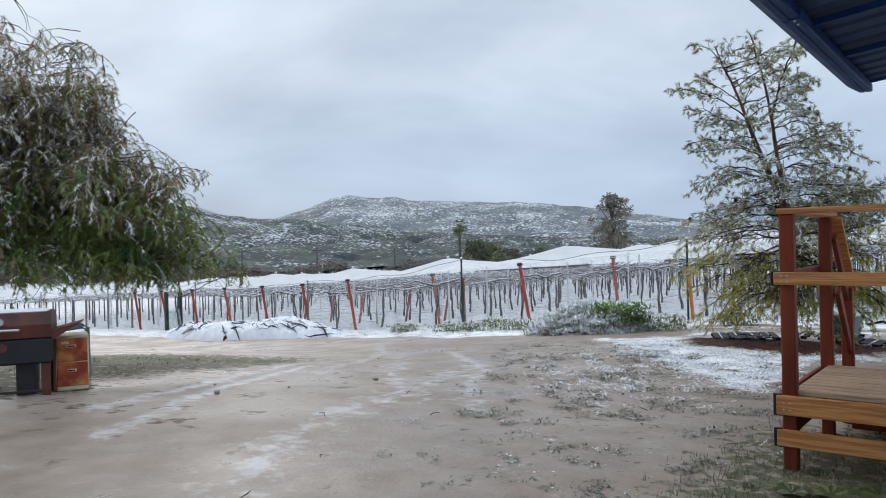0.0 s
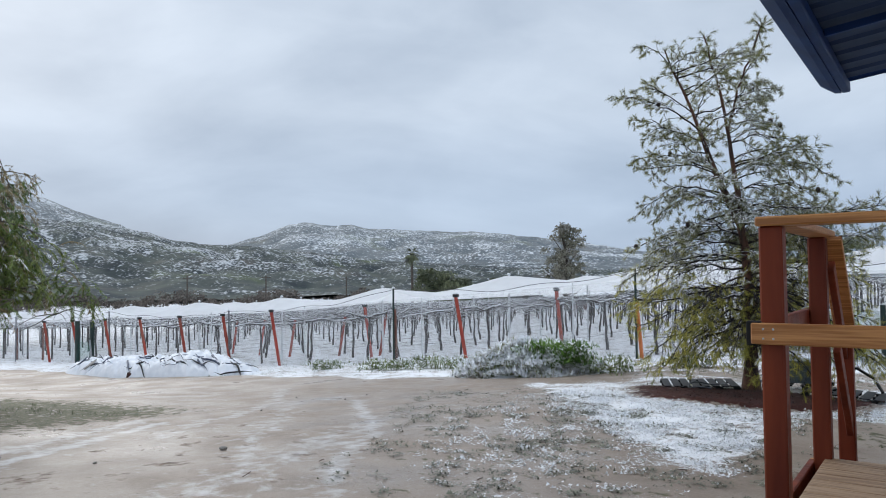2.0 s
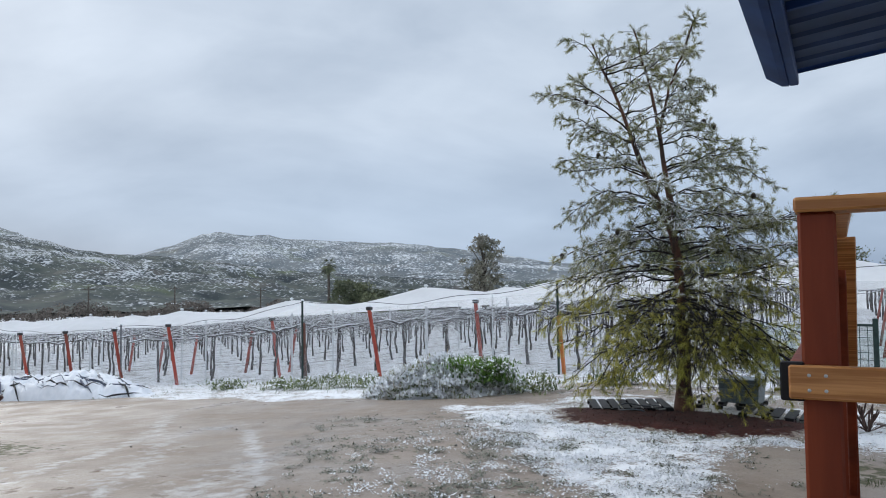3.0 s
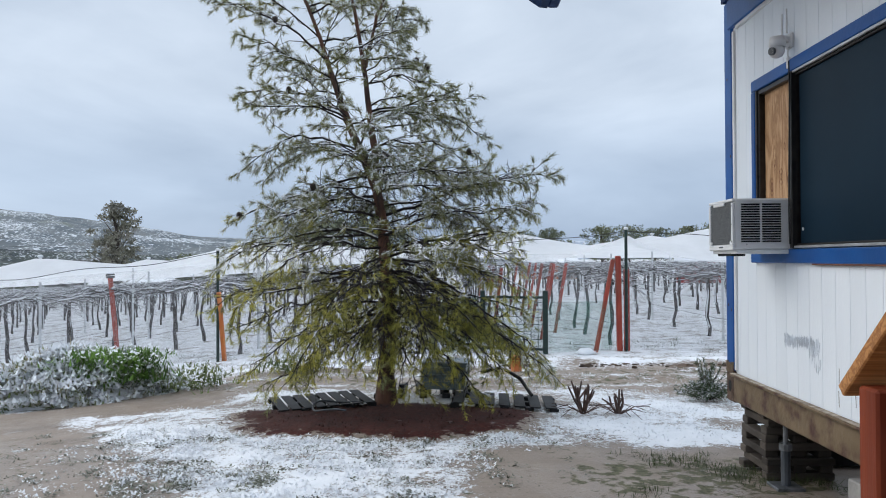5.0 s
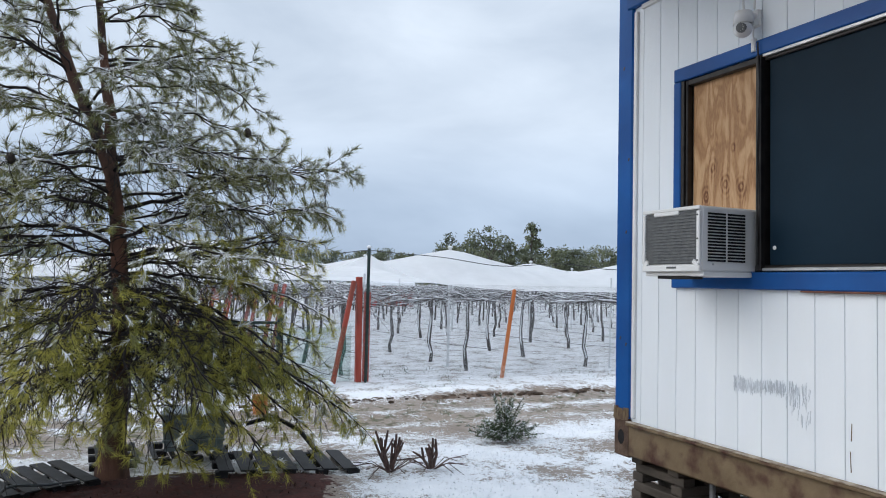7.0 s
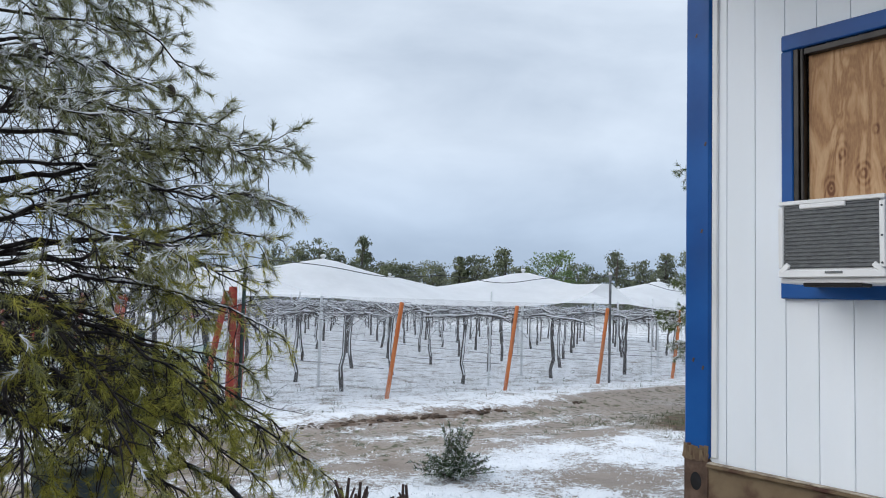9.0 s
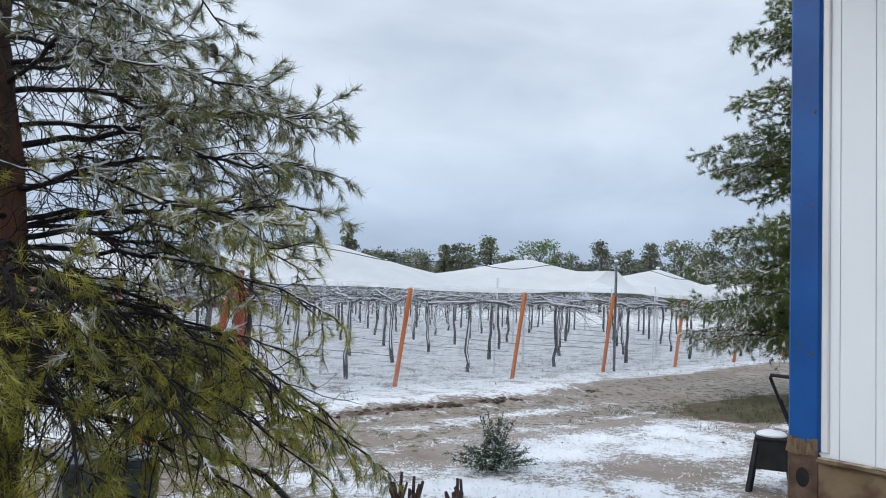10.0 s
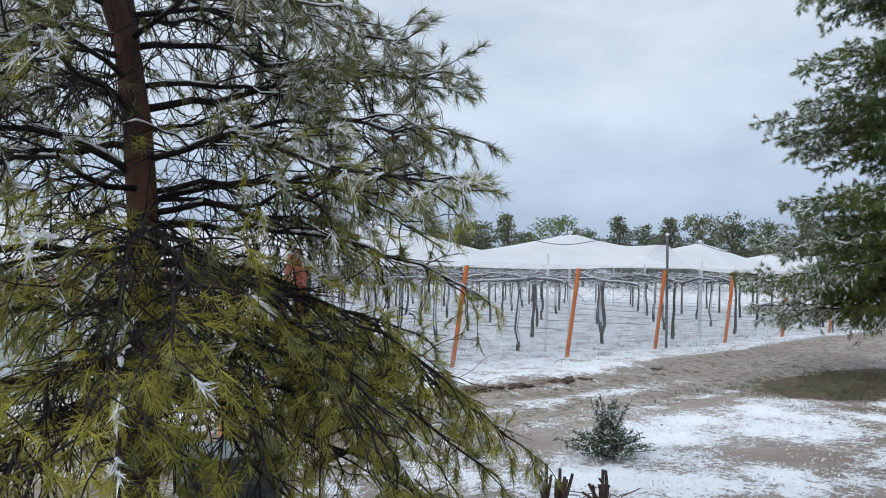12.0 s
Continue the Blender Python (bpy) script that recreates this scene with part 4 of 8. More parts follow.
    for k in range(420):
        az, r = rng.uniform(-80, -38), rng.uniform(140, 175)
        x, y = at_az(az, r)
        c.append((x, y, gz(x, y) + rng.uniform(0.3, 3.0) * (0.6 + 0.4 * math.sin(az * 0.9)), rng.uniform(0.8, 1.7)))
    single("thicket", tri_mesh("thicket", leaf_tris(np.array(c), 0.24, rng, 46), M_THICKET), M_THICKET, "brown leafless thicket at the foot of the hill", "thicket", kind="stuff")


build_far_trees()


def utility_pole(az, r, h):
    x, y = at_az(az, r)
    t = thing("utility_pole", "dark wooden utility pole with a crossarm", "utility pole", (x, y, gz(x, y)), rz=-az, group="utility poles")
    part("pole", Geo().tube([(0, 0, -0.2), (0, 0, h)], [0.16, 0.12], 8), M_FARBARK, t)
    part("crossarm", Geo().box(0, 0, h - 0.5, 2.0, 0.12, 0.14), M_FARBARK, t)
    for s in (-0.9, -0.4, 0.4, 0.9):
        part("insulator", Geo().tube([(s, 0, h - 0.44), (s, 0, h - 0.22)], 0.05, 6), M_GALV, t)


for az, r, h in ((-47.9, 150, 6.0), (-41.9, 150, 5.6), (-53.5, 150, 6.0), (6.6, 170, 8.6)):
    utility_pole(az, r, h)
wire_g = Geo()
for dz in (0.0, 0.8):
    pts = [at_az(a, 150) + (3.4 + dz - 0.35 * math.sin(math.pi * ((a + 72) % 6.0) / 6.0) - 0.02 * (a + 42),) for a in np.arange(-72, -23, 0.75)]
    wire_g.tube(pts, 0.035, 3)
single("power_line", wire_g, M_CABLE, "thin black power lines along the foot of the hill", "power line")


def far_shed(az, r, w, d, h, mat, label, rz=0):
    x, y = at_az(az, r)
    t = thing("shed", label, "shed", (x, y, gz(x, y)), rz=rz)
    part("wall", Geo().box(0, 0, h / 2 - 0.1, w, d, h, None, 0.03), mat, t)
    g = Geo()
    g.add([(-w / 2 - 0.2, -d / 2 - 0.2, h - 0.1), (w / 2 + 0.2, -d / 2 - 0.2, h - 0.1), (w / 2 + 0.2, d / 2 + 0.2, h - 0.1), (-w / 2 - 0.2, d / 2 + 0.2, h - 0.1), (-w / 2 - 0.2, 0, h + 0.6), (w / 2 + 0.2, 0, h + 0.6)],
          [(0, 1, 5, 4), (2, 3, 4, 5), (0, 4, 3), (1, 2, 5), (3, 2, 1, 0)])
    part("roof", g, M_SNOW, t, "snow-covered roof")
    part("door", Geo().box(0, -d / 2 - 0.03, h * 0.42, w * 0.22, 0.06, h * 0.8), M_POST_BR, t)


far_shed(15.6, 74, 5.0, 3.0, 1.9, M_REDPAINT, "red wooden shed with a snowy roof beyond the vines", -15)
far_shed(5.2, 88, 6.0, 3.0, 1.9, M_POST_OR, "orange painted shed beyond the vines", -5)
far_shed(-24, 100, 9.0, 4.0, 1.8, M_SIDING, "long low white building beyond the vineyard", 24)


# ---- vineyard ----
FENCE = 20.9
WEST_ROWS = [-7.3 - 2.72 * k for k in range(22)]
EAST_ROWS = [1.0 + 3.09 * k for k in range(11)]
MID_ROWS = [-4.5, -1.75]


def cane(g, s, rng, p, d, length, r0, snow=True, droop=0.15):
    pts, q, v = [np.array(p, float)], np.array(p, float), np.array(d, float)
    for k in range(4):
        v = v + rng.normal(0, 0.22, 3) + (0, 0, -droop * 0.3)
        v /= np.linalg.norm(v)
        q = q + v * length / 4
        pts.append(q)
    g.tube(pts, np.linspace(r0, r0 * 0.45, 5), 3, False)
    if snow:
        s.tube(np.array(pts) + (0, 0, r0 * 1.0), np.linspace(r0 * 0.9, r0 * 0.5, 5), 3, False)


def vine_meshes(seed):
    rng = np.random.default_rng(seed)
    g, s, a = Geo(), Geo(), Geo()
    pts, r = [], []
    x = y = 0.0
    for k in range(7):
        pts.append((x, y, -0.05 + 1.62 * k / 6))
        r.append(0.049 - 0.002 * k + rng.normal(0, 0.006))
        x, y = x + rng.normal(0, 0.035), y + rng.normal(0, 0.035)
    g.tube(pts, r, 6)
    s.tube(np.array(pts[1:]) + (-0.02, -0.025, 0), np.array(r[1:]) * rng.uniform(0.0, 0.55, 6), 4, False)
    top = np.array(pts[-1])
    for side in (-1, 1):
        arm = [top]
        for k in range(5):
            arm.append(arm[-1] + (rng.normal(0, 0.04), side * 0.23, rng.normal(0.02, 0.03)))
        a.tube(arm, np.linspace(0.036, 0.018, 6), 5, False)
        s.tube(np.array(arm) + (0, 0, 0.032), np.linspace(0.026, 0.015, 6), 4, False)
        for q in arm[1:]:
            for k in range(4):
                an = rng.uniform(-0.5, 0.5) + (0 if rng.random() < 0.5 else math.pi)
                cane(a, s, rng, q, (math.cos(an), math.sin(an), rng.uniform(-0.12, 0.20)), rng.uniform(0.5, 1.15), 0.008, rng.random() < 0.55, 0.30)
    return g.mesh("trunk", M_VINE, True), a.mesh("canes", M_VINE), s.mesh("snow", M_SNOW)


def build_vines():
    protos = [vine_meshes(40 + k) for k in range(5)]
    rng = np.random.default_rng(8)
    far = [Geo(), Geo()]
    for row in WEST_ROWS + MID_ROWS + EAST_ROWS:
        y = FENCE + (1.5 if row not in MID_ROWS else 4.0)
        while y < 78:
            p = protos[rng.integers(5)]
            x0, y0, rz, sc = row + rng.normal(0, 0.06), y + rng.normal(0, 0.12), 180 * rng.integers(2) + rng.normal(0, 8), rng.uniform(0.94, 1.06)
            if y < FENCE + 22 and -32 < row < 23:
                t = thing("grape_vine", "bare pruned grape vine with snow along its canes", "grape vine", (x0, y0, gz(x0, y0)), rz, group="vines in the vineyard")
                part("trunk", p[0], M_VINE, t)
                part("canes", p[1], M_VINE, t)
                part("snow", p[2], M_SNOW, t, "line of snow on the canes")
            else:
                z = gz(x0, y0)
                far[0].tube([(x0, y0, z), (x0 + rng.normal(0, 0.05), y0, z + 0.8), (x0, y0, z + 1.65)], [0.06, 0.05, 0.045], 4, False)
                for k in range(10):
                    an = rng.random() * 6.28
                    q = np.array((x0, y0 + rng.uniform(-1.1, 1.1), z + 1.68))
                    e = q + (math.cos(an) * 1.0, math.sin(an) * 0.5, rng.uniform(-0.1, 0.25))
                    far[0].tube([q, (q + e) / 2 + (0, 0, 0.06), e], 0.013, 3, False)
                    far[1].tube([q + (0, 0, 0.02), (q + e) / 2 + (0, 0, 0.085), e + (0, 0, 0.02)], 0.013, 3, False)
            y += 2.5
    single("vine_rows", far[0], M_VINE, "far rows of bare grape vines under the net", "grape vines", kind="stuff")
    single("vine_snow", far[1], M_SNOW, "snow lying on the far vine canes", "snow", kind="stuff")


build_vines()


def end_post(x, y, h, lean, mat, label, cap=True, thick=1.0):
    z = gz(x, y)
    t = thing("end_post", label, "post", (x, y, z), group="end posts of the vine rows")
    g = Geo().beam((0, 0, -0.15), (lean[0], lean[1], h), 0.080 * thick, 0.095 * thick, 0.012, up=(0, 1, 0))
    part("timber", g, mat, t)
    if cap:
        part("cap", Geo().box(lean[0], lean[1], h + 0.03, 0.15, 0.16, 0.10, None, 0.02), M_BLACKCAP, t, "black rubber cap")
        part("snow", Geo().blob((lean[0], lean[1], h + 0.09), 0.08, (1, 1, 0.45)), M_SNOW, t, "small cap of snow", True)
    return t


def row_wires(row, y0, y1, fence_lean):
    z = gz(row, y0)
    t = thing("trellis_wire", "taut trellis wires along the vine row", "wire", (row, y0, z), group="trellis wires")
    for h in (0.55, 1.66):
        pts = [(0, 0, h)] + [(0, yy - y0, gz(row, yy) - z + h - 0.03) for yy in np.arange(y0 + 3, y1, 6)]
        part("wire", Geo().tube(pts, 0.006, 3, False), M_WIRE, t)


rng_p = np.random.default_rng(3)
for k, row in enumerate(WEST_ROWS):
    if k == 0:
        end_post(row, FENCE, 1.45, (-0.10, -0.10), M_POST_OR, "weathered orange end post at the vineyard edge", False)
    elif k > 11:
        end_post(row, FENCE + 1.0, 1.7, (0.0, 0.0), M_POST_BR, "dark brown post at the vineyard edge", False)
    elif k == 3:
        end_post(row, FENCE, 1.75, (-0.03, -0.05), M_POST_BR, "dark brown end post at the vineyard edge", False)
    else:
        dy = 2.0 if k == 4 else (1.0 if k == 1 else 0.0)
        end_post(row, FENCE + dy, 1.98, (-0.12 + rng_p.normal(0, 0.03), -0.30), M_POST, "leaning red end post with a black cap")
    row_wires(row, FENCE + 0.1, 66, 0)
for k in range(5):
    end_post(WEST_ROWS[5 + k] + 0.9, FENCE + 3.0 + rng_p.uniform(0, 4), 1.7, (0.35, 0.05), M_POST, "red brace post between the vine rows", False)
for k, row in enumerate(EAST_ROWS):
    if k == 0:
        end_post(row, FENCE, 2.0, (-0.03, 0), M_POST, "upright red corner post of the vineyard", False, 1.3)
        end_post(row + 0.16, FENCE + 0.05, 1.72, (0, 0), M_POST, "second red corner post beside the first", False, 1.3)
        end_post(row - 0.55, FENCE - 0.1, 1.92, (0.42, 0.1), M_POST, "red brace leaning against the corner post", False)
    else:
        end_post(row, FENCE, 1.82, (0.22, -0.12), M_POST_OR, "leaning orange end post at the vineyard edge", False, 0.80)
    row_wires(row, FENCE + 0.1, 66, 0)
for row in MID_ROWS:
    row_wires(row, FENCE + 4, 66, 0)
for k, yy in enumerate((24.0, 25.6, 27.4, 29.5, 32, 35, 38.5, 42)):
    end_post(-0.3 + 0.05 * k + (0.5 if k % 2 else 0), yy, 1.9, (0.36, 0.05), M_POST, "leaning red post along the vineyard lane", False)
for yy in (24.2, 28, 31, 34, 37.5):
    end_post(-1.5, yy, 1.8, (0.25, 0.05), M_POST, "leaning red post along the vineyard lane", False)

POLES = [(-57.5, 2.3), (-49.0, 2.3), (-40.5, 2.3), (-31.9, 2.35), (-23.65, 2.15), (-15.5, 2.40), (-7.42, 2.3), (1.12, 2.52), (10.6, 2.62), (19.6, 2.55), (28.5, 2.5)]
PEAKS_X = WEST_ROWS[0::2] + EAST_ROWS[1::2] + [-1.7]
PEAKS_Y = [23.5 + 6.4 * k for k in range(9)]


def canopy_z(x, y):
    """White shade net: pulled up to a peak at each pole, sagging between."""
    d = np.full(np.shape(x), 1e9)
    for px_ in PEAKS_X:
        for py_ in PEAKS_Y:
            d = np.minimum(d, np.hypot(x - px_, y - py_))
    front = sstep(0.0, 2.6, np.asarray(y) - FENCE)
    low = np.where(np.asarray(x) > -1, 1.78, 1.96)
    lift = np.zeros(np.shape(x))
    for px_, h in POLES:
        lift = np.maximum(lift, (h - low - 0.04) * np.exp(-np.abs(x - px_) / 0.9))
    return ground_z(x, y) + (low + lift) * (1 - front) + front * (2.22 + np.where(np.asarray(x) > -3, 0.60, 0.46) * np.clip(1 - d / 3.4, 0, 1) ** 1.35)


def net_sheet(xs, ys):
    X, Y = np.meshgrid(xs, ys)
    Z = canopy_z(X, Y)
    n, m = len(xs), len(ys)
    idx = np.arange(n * m).reshape(m, n)
    g = Geo()
    g.v, g.n = [np.stack([X, Y, Z], -1).reshape(-1, 3)], n * m
    g.f = np.stack([idx[:-1, :-1], idx[:-1, 1:], idx[1:, 1:], idx[1:, :-1]], -1).reshape(-1, 4).tolist()
    return g



def front_cable(x):
    """Height over the ground of the cable along the net's edge."""
    hs = [2.3] + [h for _, h in POLES] + [2.4]
    xs = [-66.0] + [p for p, _ in POLES] + [36.0]
    for a, b, ha, hb in zip(xs[:-1], xs[1:], hs[:-1], hs[1:]):
        if a <= x <= b:
            u = (x - a) / (b - a)
            return ha + (hb - ha) * u - 0.30 * 4 * u * (1 - u) * (0.8 + 0.2 * math.sin(x * 2))
    return 2.2


def build_canopy():
    t = thing("shade_net", "white netting roof stretched over the vineyard in low peaks", "net", (0, 0, 0))
    part("canopy", net_sheet(np.arange(-66, 36.1, 0.4), np.concatenate([np.arange(FENCE, 30, 0.25), np.arange(30, 78, 0.6)])), M_CANOPY, t, smooth=True)
    xs = np.arange(-65.0, 36.01, 0.25)
    rng = np.random.default_rng(12)
    c = []
    for x in xs:
        z0 = gz(x, FENCE)
        hc = front_cable(x)
        c.append((x, FENCE - 0.045, z0 + hc))
    n = len(xs)
    part("edge_cable", Geo().tube(c, 0.007, 4), M_CABLE, t, "black edge cable")
    g = Geo()
    v = []
    for x in xs:
        z0 = gz(x, FENCE)
        v += [(x, FENCE - 0.06 + 0.05 * math.sin(x * 1.3), z0 + 0.02), (x, FENCE - 0.04 + 0.04 * math.sin(x * 2.2), z0 + 1.0), (x, FENCE - 0.03, z0 + (1.9 if x > 0 else 2.05))]
    g.add(v, [(3 * i + k, 3 * i + 3 + k, 3 * i + 4 + k, 3 * i + 1 + k) for i in range(n - 1) for k in range(2)])
    part("side_net", g, M_VEIL, t, "thin grey side netting")
    for x, h in POLES:
        z0 = gz(x, FENCE)
        p = thing("net_pole", "slim dark steel pole holding the net's edge", "pole", (x, FENCE - 0.10, z0), group="poles of the net")
        part("pipe", Geo().tube([(0, 0, -0.1), (0, 0, h + 0.03)], 0.032, 8), M_GALV if x < -20 or x > 5 else M_DKGREEN, p)
        part("cap", Geo().blob((0, 0, h + 0.05), 0.05, (1, 1, 0.7)), M_SNOW, p, "snow on the pole top", True)
    for x in PEAKS_X:
        for y in PEAKS_Y[:5]:
            z0, zt = gz(x, y), float(canopy_z(np.array(x), np.array(y)))
            p = thing("net_pole", "white pipe pole pushing up the net", "pole", (x, y, z0), group="poles of the net")
            part("pipe", Geo().tube([(0, 0, -0.1), (0, 0, zt - z0 + 0.02)], 0.035, 8), M_PVC, p)
            part("cap", Geo().blob((0, 0, zt - z0 + 0.03), 0.07, (1, 1, 0.6)), M_PVC, p, "", True)
    for k, x in enumerate(WEST_ROWS[1::2] + EAST_ROWS[2::2] + [WEST_ROWS[0] + 0.3]):
        z0 = gz(x + 0.35, FENCE + 0.9)
        p = thing("net_pole", "thin white pipe stake beside the end post", "pole", (x + 0.35, FENCE + 0.9, z0), group="poles of the net")
        part("pipe", Geo().tube([(0, 0, -0.1), (0.02, -0.02, 2.15)], 0.022, 8), M_PVC, p)


build_canopy()


def build_gate():
    x0, y0 = -0.62, 20.35
    z0 = gz(x0, y0)
    t = thing("green_gate", "dark green metal gate with green mesh", "gate", (x0, y0, z0))
    part("post", Geo().box(0, 0, 0.62, 0.10, 0.10, 1.34, None, 0.008), M_DKGREEN, t)
    part("post", Geo().box(-1.25, 0.3, 0.62, 0.10, 0.10, 1.34, None, 0.008), M_DKGREEN, t)
    part("rail", Geo().beam((0, 0, 1.15), (-1.25, 0.3, 1.15), 0.06, 0.05), M_DKGREEN, t)
    part("rail", Geo().beam((0, 0, 0.1), (-1.25, 0.3, 0.1), 0.06, 0.05), M_DKGREEN, t)
    g = Geo()
    for k in range(9):
        g.tube([(-0.14 * k, 0.034 * k, 0.1), (-0.14 * k, 0.034 * k, 1.15)], 0.006, 4)
    for k in range(7):
        g.tube([(0, 0, 0.15 + 0.15 * k), (-1.25, 0.3, 0.15 + 0.15 * k)], 0.005, 4)
    part("mesh_panel", g, M_DKGREEN, t)
    n = Geo()
    n.add([(0.05, 0.05, 0.02), (1.45, 0.5, 0.02), (1.45, 0.5, 1.05), (0.05, 0.05, 1.05)], [(0, 1, 2, 3)])
    part("green_net", n, M_GREENNET, t, "green plastic netting")
    n = Geo()
    n.add([(-2.6, 0.6, 0.02), (0.0, 0.06, 0.02), (0.0, 0.06, 1.15), (-2.6, 0.6, 1.15)], [(0, 1, 2, 3)])
    part("green_net", n, M_GREENNET, t, "green plastic netting")
    # second gate far down the fence
    x1, y1 = -33.5, 20.6
    t2 = thing("green_gate", "dark gate posts with green mesh along the fence", "gate", (x1, y1, gz(x1, y1)))
    for dx in (-0.7, 0.55):
        part("post", Geo().box(dx, 0, 0.95, 0.16, 0.16, 2.0, None, 0.01), M_DKGREEN, t2)
    n = Geo()
    n.add([(-0.7, 0.03, 0.05), (0.55, 0.03, 0.05), (0.55, 0.03, 1.0), (-0.7, 0.03, 1.0)], [(0, 1, 2, 3)])
    part("green_net", n, M_GREENNET, t2)
    part("brace", Geo().tube([(0.55, -0.1, 1.1), (2.0, -0.8, 0.02)], 0.04, 6), M_GALV, t2)


build_gate()


# ---- trees of the yard ----
def unit(v):
    return v / (np.linalg.norm(v) + 1e-9)


def needle_tufts(base, dirs, rng, per, length, spread, width):
    """Needles as thin triangles: from each base point, per needles spreading round its direction."""
    b = np.repeat(base, per, axis=0)
    d = np.repeat(dirs, per, axis=0)
    r = rng.normal(size=b.shape)
    d = d + spread * r
    d /= np.linalg.norm(d, axis=1)[:, None]
    L = length * (0.65 + 0.6 * rng.random(len(b)))[:, None]
    side = np.cross(d, rng.normal(size=b.shape))
    side /= np.linalg.norm(side, axis=1)[:, None] + 1e-9
    w = width * (0.7 + 0.6 * rng.random(len(b)))[:, None]
    tip = b + d * L + np.array((0, 0, -0.10)) * L
    return np.stack([b - side * w, b + side * w, tip], 1)


def grow(p, d, length, steps, rng, wander, droop):
    pts, q, v = [np.array(p, float)], np.array(p, float), unit(np.array(d, float))
    for k in range(steps):
        v = unit(v + rng.normal(0, wander, 3) + np.array((0, 0, -droop / steps)))
        q = q + v * length / steps
        pts.append(q)
    return np.array(pts)


def bough(p0, p1, lift, n, rng, wander):
    """An arching path from a root to a tip."""
    p0, p1 = np.array(p0, float), np.array(p1, float)
    c = p0 * 0.48 + p1 * 0.52 + (0, 0, lift)
    u = np.linspace(0, 1, n + 1)[:, None]
    q = (1 - u) ** 2 * p0 + 2 * u * (1 - u) * c + u ** 2 * p1
    walk_ = np.cumsum(rng.normal(0, wander, (n + 1, 3)), axis=0)
    return q + (walk_ - u * walk_[-1]) * np.sin(np.pi * u) ** 0.5


